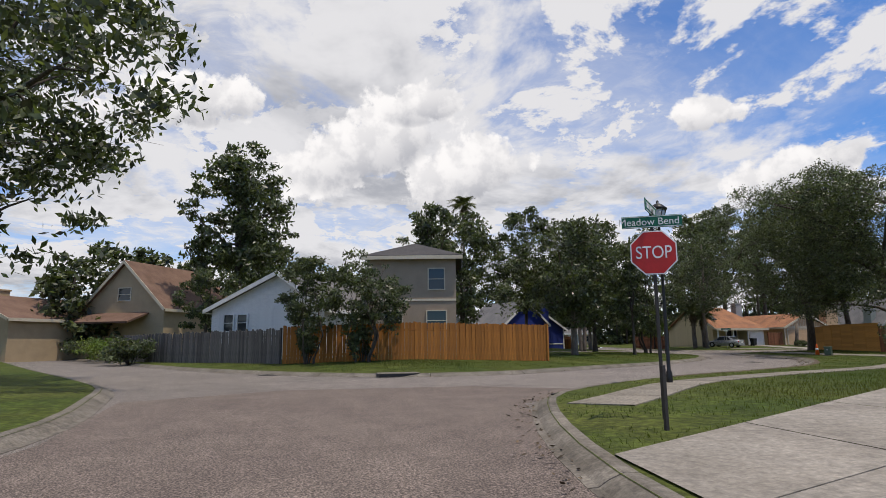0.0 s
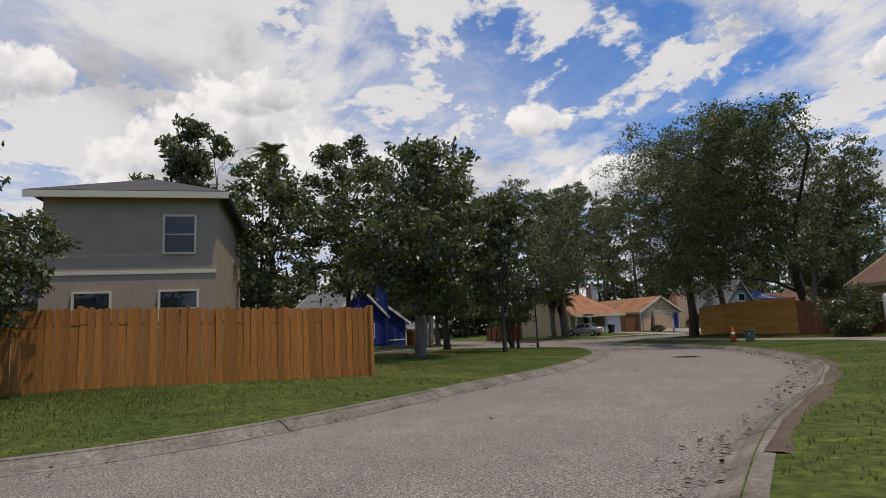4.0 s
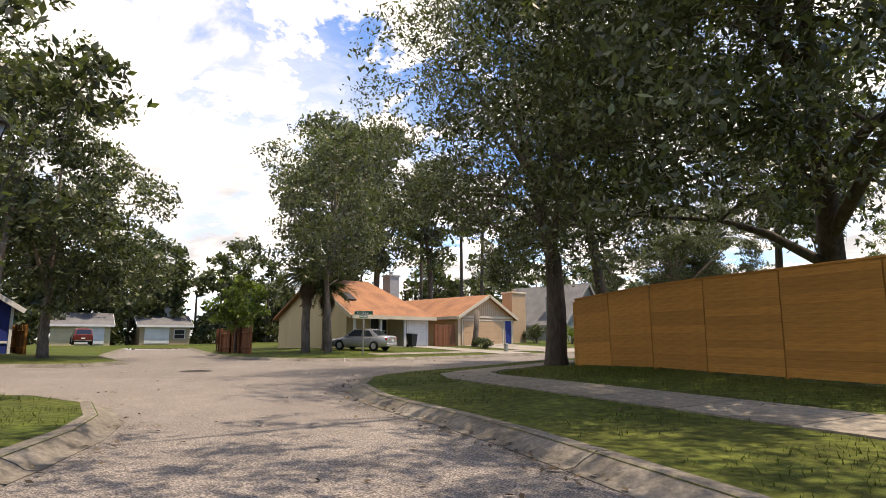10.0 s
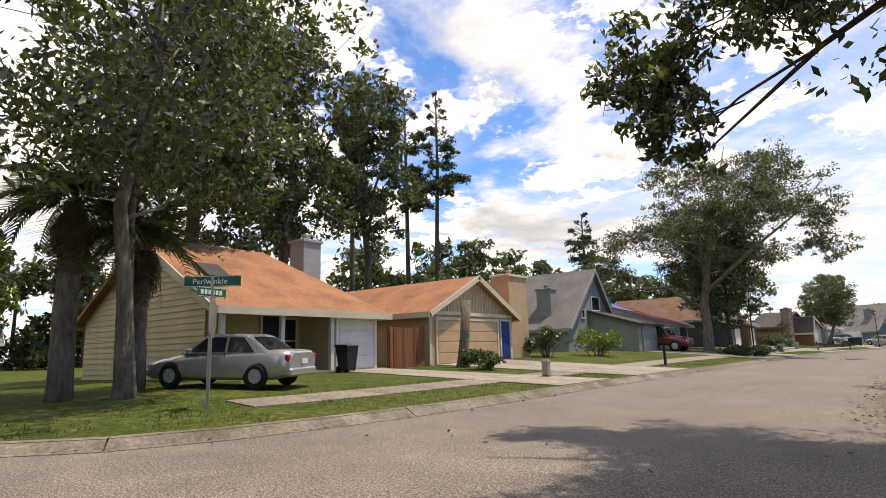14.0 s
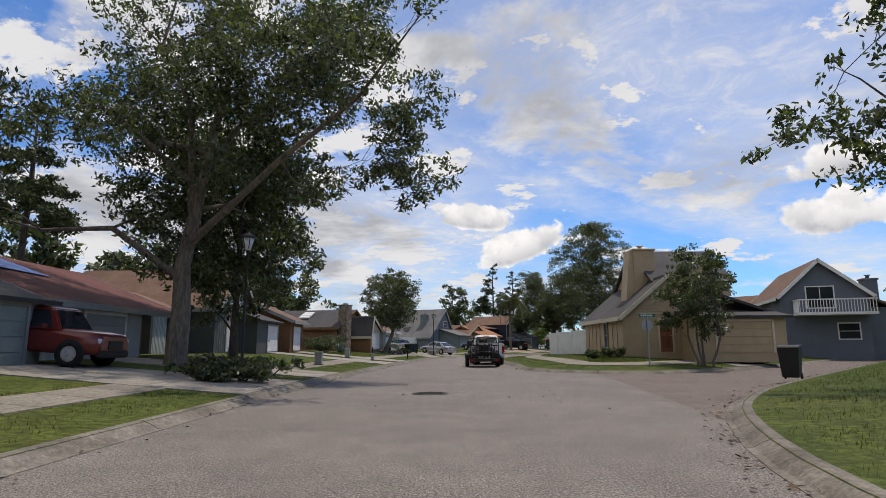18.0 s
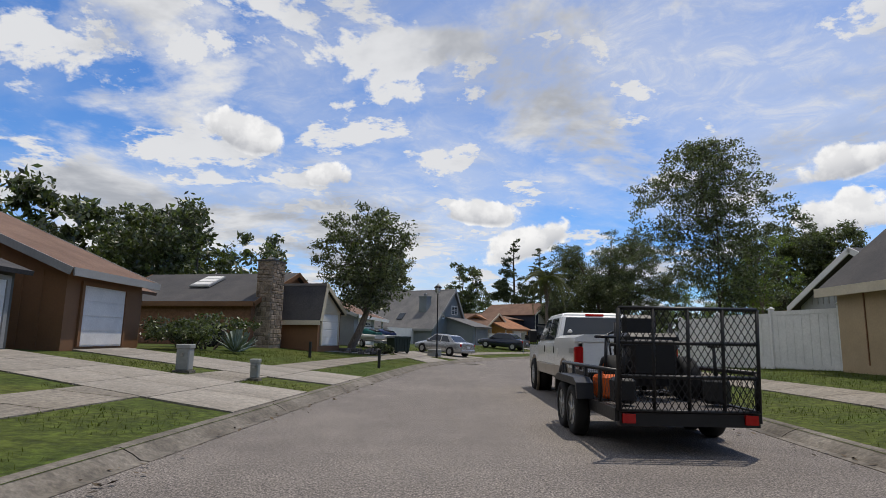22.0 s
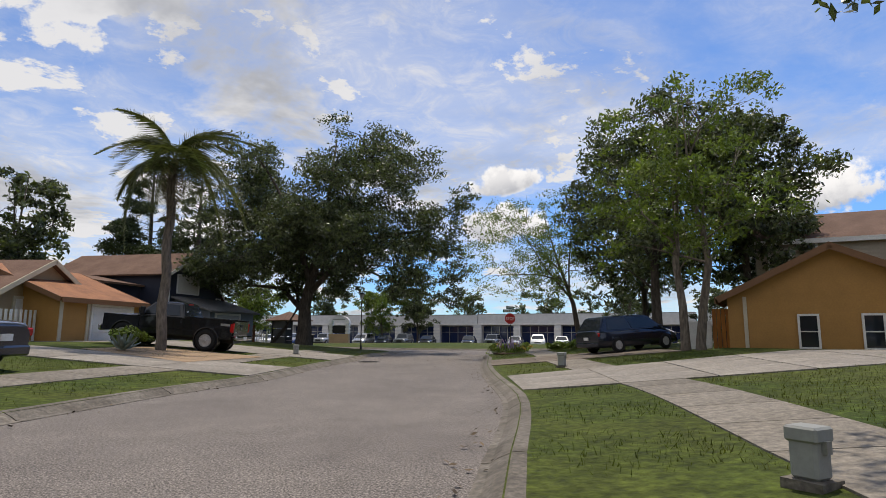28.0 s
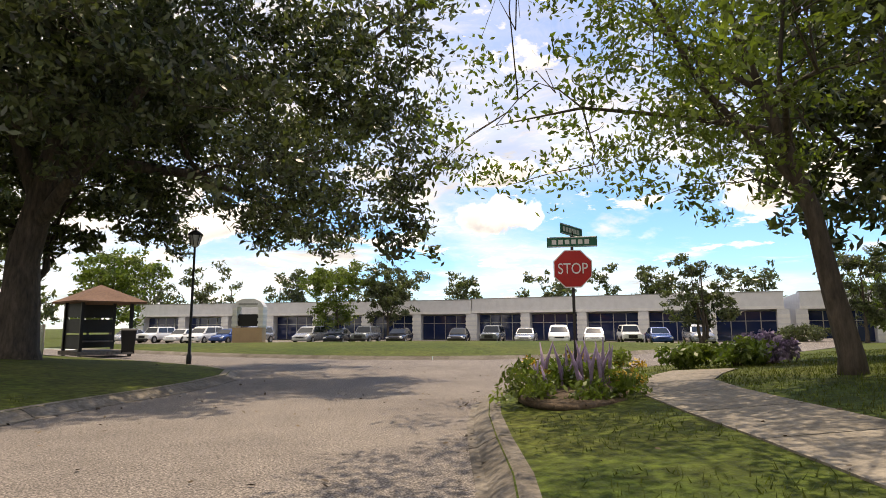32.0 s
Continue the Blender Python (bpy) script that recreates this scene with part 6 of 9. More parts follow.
def driveway(corners, rows, cols, label="pale concrete driveway in jointed slabs", mat=None, lift=0.026):
    """Four corners: two at the kerb, then two at the house."""
    a, b, c, d = [np.array(p, float) for p in corners]
    a, b = behind_kerb(a, d), behind_kerb(b, c)
    run = new("driveway")
    tagged(run, label, "driveway", kind="structure")
    for i in range(rows):
        for j in range(cols):
            def at_(u, v):
                return (a * (1 - v) + b * v) * (1 - u) + (d * (1 - v) + c * v) * u
            e = 0.0018
            vs, fs, mid = piece([at_(i / rows + e, j / cols + e), at_((i + 1) / rows - e, j / cols + e), at_((i + 1) / rows - e, (j + 1) / cols - e), at_(i / rows + e, (j + 1) / cols - e)], lift)
            part("concrete_slab", raw("concrete_slab", vs, fs, mat or M_DRIVE), None, run, "", pose(mid[0], mid[1], 0))


def garage_drive(hx, hy, turn, x0, x1, y, flare=0.4, wide=0.05):
    """From a garage front straight out to the kerb."""
    m = pose(hx, hy, 0, 0, 0, turn)
    c, d = m @ Vector((x1 + wide, y - 0.06, 0)), m @ Vector((x0 - wide, y - 0.06, 0))
    out = (m.to_3x3() @ Vector((0, -1, 0))).normalized()
    side = (c - d).normalized()
    ends = []
    for p, s in ((d, -1), (c, 1)):
        q = p.copy()
        for _ in range(400):
            q += out * 0.1
            if to_kerb([(q.x, q.y)])[0] < 0.17:
                break
        ends.append(q + side * s * flare)
    driveway([ends[0].to_2d(), ends[1].to_2d(), c.to_2d(), d.to_2d()], max(3, int((ends[0] - d).length / 2.4)), 2)


for spec in ((-13.6, -12.2, 90, 4.45, 6.6, 0.0), (-13.1, -3.1, 90, 0.5, 5.0, 0.0), (-15.2, 13.6, 90, 3.8, 7.9, -3.42), (-12.6, 22.0, 90, 2.3, 4.9, 0.0),
             (-1.4, 86.6, 60, 3.5, 6.4, -3.0),
             (4.6, 97.0, 58, 1.0, 3.8, 0.0), (7.0, 97.2, 52, 1.7, 4.8, 0.0)):
    garage_drive(*spec)
driveway([(-2.9, 37.9), (-2.65, 41.3), (-11.1, 44.2), (-11.1, 41.3)], 5, 2)
driveway([(-2.45, 43.2), (-2.2, 46.3), (-10.6, 48.8), (-10.6, 45.9)], 5, 2)
driveway([(-3.0, 61.4), (-3.6, 64.4), (-6.8, 61.7), (-6.8, 59.1)], 2, 2)
driveway([(-0.9, 57.9), (0.3, 60.9), (-6.0, 72.6), (-5.6, 69.2)], 5, 2)
driveway([(0.9, 63.0), (2.9, 67.9), (-1.4, 69.6), (-3.4, 66.0)], 3, 2)
driveway([(7.6, 62.1), (6.3, 58.4), (15.2, 60.4), (15.8, 63.0)], 5, 2, "worn grey concrete driveway in jointed slabs", M_WALK)
driveway([(18.1, 79.4), (16.1, 76.1), (26.0, 70.2), (31.0, 75.2)], 6, 3)
driveway([(23.0, 87.4), (20.7, 83.9), (27.0, 80.8), (29.2, 84.6)], 4, 3, "old cracked brown driveway, its colour darkened for tree shade", M_OLDDRIVE_SHADE)
driveway([(18.2, 35.7), (15.0, 32.9), (15.0, 35.0), (18.2, 35.8)], 1, 2)
driveway([(47.6, -57.5), (42.0, -56.5), (38.9, -49.6), (47.6, -49.6)], 3, 3, "broad pale concrete driveway with a brown patch")

# two streets that were paved with browner asphalt lie a little over the old surface
def overlay(name, label, outline, lift=0.004, mat=None):
    area = sum(outline[i - 1][0] * outline[i][1] - outline[i][0] * outline[i - 1][1] for i in range(len(outline)))
    if area < 0:
        outline = outline[::-1]
    ob = new(name, raw(name, [(x, y, lift) for x, y in outline], [tuple(range(len(outline)))], mat or M_ROAD2))
    tagged(ob, label, "road", kind="structure")


overlay("side_road_east", "browner patched asphalt of the side street", [(4.5, 12.9), (6.1, 15.6), (9.2, 19.9), (27, 40.1), (46, 61.3), (42.2, 61.6), (30.3, 47.8), (19.3, 36.2), (12.6, 30.2), (9.4, 28.3), (6.6, 28.5)])
overlay("side_road_south", "brown worn asphalt of the arrival street", [(90, -60.9), (44, -57.4), (36.2, -55.2), (33.4, -52.6), (31.6, -55), (31.4, -60), (33.6, -63.2), (39, -62.5), (90, -66.6)])


overlay("road_bend", "paler worn asphalt on the bend of the street", [(2.4, -20.9), (2.7, -23.0), (2.65, -24.9), (2.2, -26.3), (1.5, -27.5), (0.4, -28.7), (-1.4, -30.1), (0.0, -32.8), (1.3, -35.2), (5.4, -31.3), (9.4, -31.3), (12.9, -33.3), (16.9, -36.6), (21.1, -41.9), (24.0, -46.9), (27.0, -52.5), (27.0, -56.4), (28.6, -60.5), (31.3, -60.0), (31.5, -55.0), (33.2, -52.6), (30.3, -48.0), (28.7, -44.5), (25.9, -39.5), (22.3, -35.6), (17.9, -32.1), (13.0, -29.7), (9.3, -28.5), (7.1, -27.3), (5.1, -25.4), (4.2, -23.0)], 0.003, M_ROAD4)


def seam(points, width=0.035):
    """A thin dark crack or tar line that lies on the asphalt."""
    p = np.array(smooth_line(points, 0.25))
    rng = np.random.default_rng(len(points))
    p = p + rng.normal(0, 0.02, p.shape)
    t = np.gradient(p, axis=0)
    n = np.stack([-t[:, 1], t[:, 0]], 1) / np.maximum(np.hypot(*t.T), 1e-6)[:, None]
    w = width * rng.uniform(0.35, 1.0, len(p))[:, None]
    vs = [(x, y, 0.0065) for x, y in np.concatenate([p + n * w / 2, p - n * w / 2])]
    k = len(p)
    return tagged(new("road_crack", raw("road_crack", vs, [(i, k + i, k + i + 1, i + 1) for i in range(k - 1)], M_CRACK)), "dark tar-filled crack across the asphalt", "crack", kind="structure")


seam([(2.5, -20.9), (2.8, -23.0), (2.75, -24.9), (2.3, -26.3), (1.6, -27.5), (0.5, -28.7), (-1.3, -30.1)])
seam([(-3.9, 12.0), (-1.2, 12.4), (1.6, 12.1)], 0.02)
seam([(32.6, -52.4), (31.2, -55.4), (31.0, -59.6), (33.2, -63.0)], 0.05)
seam([(14.8, 84.2), (17.4, 83.0), (19.6, 82.2)], 0.02)


def manhole(x, y, r=0.36, ring=0.0):
    m = thing("manhole_cover", "round iron manhole cover in a pale concrete ring" if ring else "round iron manhole cover set in the asphalt", "manhole", x, y, 0.0, group="manhole covers")
    part("cover", lathe([(r, -0.02), (r, 0.012), (r - 0.02, 0.018), (0.01, 0.018)], 28), M_IRON, m)
    for k in range(7):
        w = math.sqrt(max(0.01, (r - 0.06) ** 2 - ((k - 3) * 0.085) ** 2))
        part("rib", cube(-w, w, (k - 3) * 0.085 - 0.016, (k - 3) * 0.085 + 0.016, 0.012, 0.026), M_IRON, m)
    part("rim", lathe([(r + 0.015, -0.02), (r + 0.015, 0.016), (r + 0.07, 0.014), (r + 0.07, -0.02)], 28), M_IRON, m)
    if ring:
        bm = bmesh.new()
        lathe([(r + 0.08, -0.02), (r + 0.08, 0.012), (r + ring, 0.01), (r + ring, -0.02)], 32, bm)
        part("collar", bm, M_DRIVE, m)


for x, y, g in ((23.7, -60.8, 0), (20.4, -36.4, 0.0), (-1.6, -26.5, 0), (-0.3, 18.7, 0), (1.25, 60.5, 0.3), (18.9, 90.7, 0)):
    manhole(x, y, 0.4 if not g else 0.42, g)

inlet = thing("storm_drain", "kerb inlet of a storm drain with concrete lid", "storm drain", 26.72, -56.3, 0.0, 92)
part("lid", cube(-0.75, 0.75, -0.1, 0.5, 0.1, 0.15, 0.02), M_KERB, inlet)
part("mouth", cube(-0.7, 0.7, -0.13, -0.09, 0.02, 0.12), M_BLACK, inlet)
grate = thing("drain_grate", "iron grate in the gutter at the corner", "drain grate", 35.0, -53.75, 0.05, 30)
for k in range(8):
    part("bar", cube(-0.22 + k * 0.06, -0.19 + k * 0.06, -0.2, 0.2, 0.0, 0.012), M_IRON, grate)
part("frame", cube(-0.27, 0.27, -0.25, 0.25, -0.03, 0.004), M_IRON, grate)

# ---- fences ----
def fence(name, label, points, height, step, mat, width=None, thick=0.02, gap=0.01, rails=2, post_every=2.4, jitter=0.02, flat=False, category="fence", top=None, rail_mat=None, base=None, post_mat=None, post_up=0.05):
    """Boards side by side along a line of plan points, with rails and posts behind; top(u) shapes the heads."""
    rng = random.Random(len(points) * 17 + int(height * 100))
    f = thing(name, label, category)
    width = width or step - gap
    shared = {}
    board_n = 0
    for (x0, y0), (x1, y1) in zip(points, points[1:]):
        run = math.hypot(x1 - x0, y1 - y0)
        turn = math.degrees(math.atan2(y1 - y0, x1 - x0))
        n = max(1, int(run / step))
        s = run / n
        for k in range(n):
            u = (k + 0.5) * s
            h = height if top is None else top(u, run)
            key = round(h, 2)
            if key not in shared:
                w = s - (step - width)
                if flat:
                    shared[key] = mesh_of("board", cube(-w / 2, w / 2, -thick / 2, thick / 2, -0.04, h), mat)
                else:
                    shared[key] = mesh_of("board", extruded([(-w / 2, -0.04), (w / 2, -0.04), (w / 2, h - 0.05), (w / 2 - 0.03, h), (-w / 2 + 0.03, h), (-w / 2, h - 0.05)], "y", -thick / 2, thick / 2), mat)
            x, y = x0 + (x1 - x0) * u / run, y0 + (y1 - y0) * u / run
            z = (gz(x, y) if base is None else base) + rng.uniform(-jitter, jitter)
            board_n += 1
            if board_n <= 300:
                part("board", shared[key], None, f, "", pose(x, y, z, rng.uniform(-1, 1), rng.uniform(-0.6, 0.6) if jitter > 0.01 else 0.0, turn))
        for r in range(rails):
            z = height * (0.2 + 0.6 * r / max(1, rails - 1))
            za = gz(x0, y0) if base is None else base
            zb = gz(x1, y1) if base is None else base
            nx, ny = -(y1 - y0) / run * 0.04, (x1 - x0) / run * 0.04
            part("rail", tube([(x0 + nx, y0 + ny, za + z), (x1 + nx, y1 + ny, zb + z)], [0.04, 0.04], 4), rail_mat or mat, f)
        m = max(1, int(run / post_every))
        for k in range(m + 1):
            x, y = x0 + (x1 - x0) * k / m, y0 + (y1 - y0) * k / m
            z = gz(x, y) if base is None else base
            part("post", cube(-0.05, 0.05, -0.05, 0.05, -0.2, height + post_up, 0.008), post_mat or rail_mat or mat, f, "", pose(x - (y1 - y0) / run * 0.08, y + (x1 - x0) / run * 0.08, z, 0, 0, turn))
    return f


def split_line(points, gap):
    """Short straight lengths along a line, so that a fence can follow the ground."""
    out = []
    for (x0, y0), (x1, y1) in zip(points, points[1:]):
        n = max(1, round(math.hypot(x1 - x0, y1 - y0) / gap))
        out += [(x0 + (x1 - x0) * k / n, y0 + (y1 - y0) * k / n) for k in range(n)]
    return out + [points[-1]]


fence("board_fence", "orange-stained upright board fence behind the verge", split_line([(18.4, -60.6), (19.6, -54.5), (20.2, -48.0)], 2.5), 1.75, 0.15, M_WOOD_ORANGE)
fence("board_fence", "orange-stained board fence running back to the garden", split_line([(20.2, -47.9), (12.5, -50.2)], 2.5), 1.75, 0.15, M_WOOD_ORANGE)
fence("board_fence", "weathered grey board fence with uneven heads", split_line([(6.4, -71.0), (12.2, -66.2), (18.3, -60.8)], 2.5), 1.65, 0.15, M_WOOD_GRAY, jitter=0.06)
def bay_fence(label, points, height, bay, mat):
    """Bays of level planks between slim posts, stepping with the ground."""
    f = thing("plank_fence", label, "fence")
    pts = split_line(points, bay)
    rows = 12
    step = height / rows
    for (x0, y0), (x1, y1) in zip(pts, pts[1:]):
        run, turn = math.hypot(x1 - x0, y1 - y0), math.degrees(math.atan2(y1 - y0, x1 - x0))
        low, rise = gz(x0, y0) + 0.03, gz(x1, y1) - gz(x0, y0)
        plank = mesh_of("plank", cube(0.012, run - 0.012, -0.013, 0.013, 0.0, step + 0.003, 0.003), mat)
        tilt = -math.degrees(math.atan2(rise, run))
        for k in range(rows):
            part("plank", plank, None, f, "", pose(x0, y0, low, 0, 0, turn) @ pose(0, 0.006 * (k % 2), 0, 0, tilt, 0) @ pose(0, 0, k * step))
        part("post", cube(-0.045, 0.045, 0.02, 0.11, -0.3, height - 0.05), mat, f, "", pose(x0, y0, low, 0, 0, turn))
        part("cap_rail", cube(0.0, run, -0.03, 0.06, height - 0.01, height + 0.025), mat, f, "", pose(x0, y0, low, 0, 0, turn) @ pose(0, 0, 0, 0, tilt, 0))


bay_fence("ochre plank fence in wide bays under the oak", [(8.2, -20.0), (12.6, -22.3), (17.2, -24.3)], 1.78, 1.9, M_WOOD_YEL)
bay_fence("ochre plank fence running back beside the oak", [(8.1, -19.8), (9.2, -12.0)], 1.78, 1.9, M_WOOD_YEL)
fence("board_fence", "dark shaded board fence beyond the ochre bays", split_line([(17.3, -24.4), (21.9, -26.0)], 2.4), 1.6, 0.15, M_WOOD_RED)
fence("board_fence", "reddish board fence beside the far street", split_line([(-14.2, -18.6), (-20.5, -17.6), (-25, -16.0)], 2.4), 1.5, 0.15, M_WOOD_RED)
fence("board_fence", "orange board fence at the far street", split_line([(-19.0, -28.4), (-27.0, -28.6)], 2.4), 1.5, 0.15, M_WOOD_ORANGE)
fence("gate_fence", "reddish wooden gate between two houses", [(-13.2, -5.3), (-13.2, -3.3)], 1.55, 0.16, M_WOOD_RED, category="gate")


def scallop(u, run):
    return 1.02 + 0.42 * abs(2 * (u / run) - 1) ** 1.7


def scalloped():
    pts = split_line([(22.2, -26.6), (25.7, -29.3), (29.6, -30.6), (34.4, -33.6)], 2.05)
    f = fence("picket_fence", "white picket fence with scalloped heads in shade", pts, 1.0, 0.125, M_VINYL, width=0.095, gap=0.03, rails=2, post_every=9, jitter=0.004, top=scallop, post_up=0.0)
    head = lathe([(0.085, 0.0), (0.085, 0.04), (0.05, 0.08), (0.01, 0.11)], 4)
    cap = mesh_of("post_cap", head, M_VINYL)
    shaft = mesh_of("fence_post", cube(-0.075, 0.075, -0.075, 0.075, -0.2, 1.5, 0.01), M_VINYL)
    for x, y in pts:
        q = part("fence_post", shaft, None, f, "", pose(x, y, gz(x, y), 0, 0, -35))
        part("post_cap", cap, None, q, "", pose(0, 0, 1.5, 0, 0, 45))


scalloped()


def vinyl(label, points, height, name="vinyl_fence"):
    """White panels between capped posts."""
    f = thing(name, label, "fence")
    pts = split_line(points, 2.3)
    for (x0, y0), (x1, y1) in zip(pts, pts[1:]):
        run, turn = math.hypot(x1 - x0, y1 - y0), math.degrees(math.atan2(y1 - y0, x1 - x0))
        z = min(gz(x0, y0), gz(x1, y1))
        p = part("panel", cube(0.06, run - 0.06, -0.02, 0.02, 0.02, height), M_VINYL, f, "", pose(x0, y0, z, 0, 0, turn))
        for k in range(int(run / 0.28)):
            part("groove_strip", cube(0.1 + k * 0.28, 0.36 + k * 0.28, -0.03, 0.03, 0.16, height - 0.14), M_VINYL, p)
        part("rail", cube(0.05, run - 0.05, -0.04, 0.04, height - 0.12, height), M_VINYL, p)
        part("rail", cube(0.05, run - 0.05, -0.04, 0.04, 0.05, 0.17), M_VINYL, p)
    for x, y in pts:
        q = part("post", cube(-0.065, 0.065, -0.065, 0.065, -0.2, height + 0.06, 0.006), M_VINYL, f, "", pose(x, y, gz(x, y)))
        part("post_cap", lathe([(0.1, 0.0), (0.1, 0.03), (0.01, 0.08)], 4), M_VINYL, q, "", pose(0, 0, height + 0.06, 0, 0, 45))


vinyl("tall white vinyl panel fence beside the tan house", [(10.6, 45.4), (9.3, 49.8), (9.4, 53.2)], 1.75)
vinyl("white vinyl panel fence before the balcony house", [(20.0, 43.2), (27.0, 49.2)], 1.9)
vinyl("white vinyl fence panels behind the scalloped pickets", [(20.9, -22.8), (25.0, -25.2)], 1.6)

# ---- signs, lamps, boxes ----
def letters(text, size, mat, parent, at, name="lettering", label=""):
    cu = bpy.data.curves.new(name, "FONT")
    cu.body, cu.size, cu.align_x, cu.align_y, cu.extrude = text, size, "CENTER", "CENTER", 0.002
    tmp = bpy.data.objects.new(name + "_outline", cu)
    dep = tmp.evaluated_get(bpy.context.evaluated_depsgraph_get())
    me = bpy.data.meshes.new_from_object(dep)
    bpy.data.objects.remove(tmp)
    me.materials.clear()
    me.materials.append(mat)
    return part(name, me, None, parent, label, at)


def octagon(r, d0, d1):
    return extruded([(r * math.cos(math.radians(22.5 + 45 * k)), r * math.sin(math.radians(22.5 + 45 * k))) for k in range(8)], "y", d0, d1)


def name_blade(parent, z, turn, text="", size=0.15, w=0.95, h=0.2):
    b = part("name_blade", cube(-w / 2, w / 2, -0.006, 0.006, -h / 2, h / 2, 0.004), M_SIGNGREEN, parent, "green street-name blade", pose(0, 0, z, 0, 0, turn))
    if text:
        letters(text, size, M_SIGNWHITE, b, pose(-0.04, -0.009, -0.005, 90, 0, 0))
    else:
        for k in range(6):
            part("lettering_bar", cube(-w * 0.4 + k * w * 0.13, -w * 0.4 + k * w * 0.13 + w * 0.09, -0.01, -0.006, -h * 0.22, h * 0.22), M_SIGNWHITE, b)
    for sgn in (-1, 1):
        part("edge_line", cube(-w / 2 + 0.01, w / 2 - 0.01, -0.0085, -0.006, sgn * (h / 2 - 0.012) - 0.004, sgn * (h / 2 - 0.012) + 0.004), M_SIGNWHITE, b)


def stop_sign(x, y, turn, centre, label, text="", back_turn=60):
    z0 = gz(x, y)
    s = thing("stop_sign", label, "stop sign", x, y, z0, turn)
    top = centre - z0
    part("post", cube(-0.023, 0.023, 0.0, 0.04, -0.3, top + 0.62, 0.006), M_IRON, s, "dark channel post")
    plate = part("plate", octagon(0.33, -0.012, -0.004), M_SIGNWHITE, s, "white-edged octagonal plate", pose(0, 0, top))
    face = part("face", octagon(0.312, -0.016, -0.011), M_SIGNRED, plate, "red octagonal face")
    letters("STOP", 0.25, M_SIGNWHITE, plate, pose(0, -0.019, -0.005, 90, 0, 0) @ Matrix.Diagonal((0.8, 1, 1, 1)), "lettering", "white word STOP")
    name_blade(s, top + 0.44, 0, text, 0.14, 0.8, 0.17)
    name_blade(s, top + 0.62, back_turn, "", 0.14, 0.8, 0.17)
    return s


stop_sign(40.1, -54.7, 62, 2.40, "red stop sign with green street-name blades above", "Meadow Bend", 75)
small = thing("sign_post", "short dark metal post beside the stop sign", "post", 40.9, -55.2, gz(40.9, -55.2))
part("post", cube(-0.025, 0.025, -0.02, 0.02, -0.2, 0.75), M_IRON, small)
stop_sign(28.7, 93.7, -40, 2.12, "red stop sign in a flower bed, street blades above", "", 62)

corner = thing("street_sign", "green street-name blades on a thin steel post", "street sign", -6.9, -16.2, gz(-6.9, -16.2), 40)
part("post", cube(-0.025, 0.025, -0.025, 0.025, -0.3, 2.2), M_STEEL, corner)
name_blade(corner, 2.12, 0, "Periwinkle", 0.14, 0.95, 0.19)
name_blade(corner, 1.93, 62, "", 0.13, 0.6, 0.17)
part("plate", octagon(0.36, -0.03, -0.024), M_STEEL, corner, "grey back of an octagonal plate", pose(0, 0, 1.5, 0, 0, 100))
corner2 = thing("street_sign", "green street-name blade above a thin steel post", "street sign", 9.6, 30.6, gz(9.6, 30.6), 10)
part("post", cube(-0.025, 0.025, -0.025, 0.025, -0.3, 2.4), M_STEEL, corner2)
name_blade(corner2, 2.34, 0, "", 0.13, 0.8, 0.18)
part("plate", octagon(0.3, -0.035, -0.028), M_STEEL, corner2, "grey back of a stop plate", pose(0, 0.07, 1.9))
kerbsign = thing("sign_post", "small grey sign back on a post beside the kerb", "sign", 6.6, 79.4, gz(6.6, 79.4), -50)
part("post", cube(-0.025, 0.025, -0.025, 0.025, -0.2, 1.7), M_STEEL, kerbsign)
part("plate", cube(-0.22, 0.22, -0.035, -0.027, 1.1, 1.7, 0.004), M_STEEL, kerbsign)


def street_lamp(x, y, height):
    m = thing("street_lamp", "black post lamp with a tapered glass lantern", "street lamp", x, y, gz(x, y), group="black post lamps")
    part("pole", lathe([(0.075, -0.3), (0.075, 0.25), (0.046, 0.32), (0.038, height * 0.5), (0.032, height - 0.5), (0.055, height - 0.48)], 12), M_BLACK, m)
    head = part("lantern", lathe([(0.07, 0.0), (0.1, 0.05), (0.19, 0.36)], 6), M_FROST, m, "frosted tapered lantern", pose(0, 0, height - 0.48))
    part("cap", lathe([(0.22, 0.36), (0.23, 0.39), (0.1, 0.5), (0.03, 0.53), (0.035, 0.58), (0.005, 0.62)], 12), M_BLACK, head)
    for k in range(6):
        a = math.pi / 3 * k
        part("rib", tube([(0.105 * math.cos(a), 0.105 * math.sin(a), 0.05), (0.195 * math.cos(a), 0.195 * math.sin(a), 0.36)], [0.012, 0.012], 4), M_BLACK, head)


for x, y, h in ((34.4, -50.8, 4.42), (7.4, -33.0, 3.9), (-5.6, 20.2, 4.2), (-0.6, 63.8, 4.2), (24.4, 105.6, 4.0)):
    street_lamp(x, y, h)


def utility_box(x, y, w, d, h, mat, label, turn=0.0):
    b = thing("utility_box", label, "utility box", x, y, gz(x, y), turn)
    part("base", cube(-w / 2 - 0.04, w / 2 + 0.04, -d / 2 - 0.04, d / 2 + 0.04, -0.1, 0.05), M_KERB, b)
    body = part("body", cube(-w / 2, w / 2, -d / 2, d / 2, 0.05, h, 0.02), mat, b)
    part("lid", cube(-w / 2 - 0.015, w / 2 + 0.015, -d / 2 - 0.015, d / 2 + 0.015, h - 0.08, h + 0.02, 0.015), mat, b)
    part("hasp", cube(-0.03, 0.03, -d / 2 - 0.035, -d / 2, h * 0.6, h * 0.6 + 0.08), M_STEEL, body)


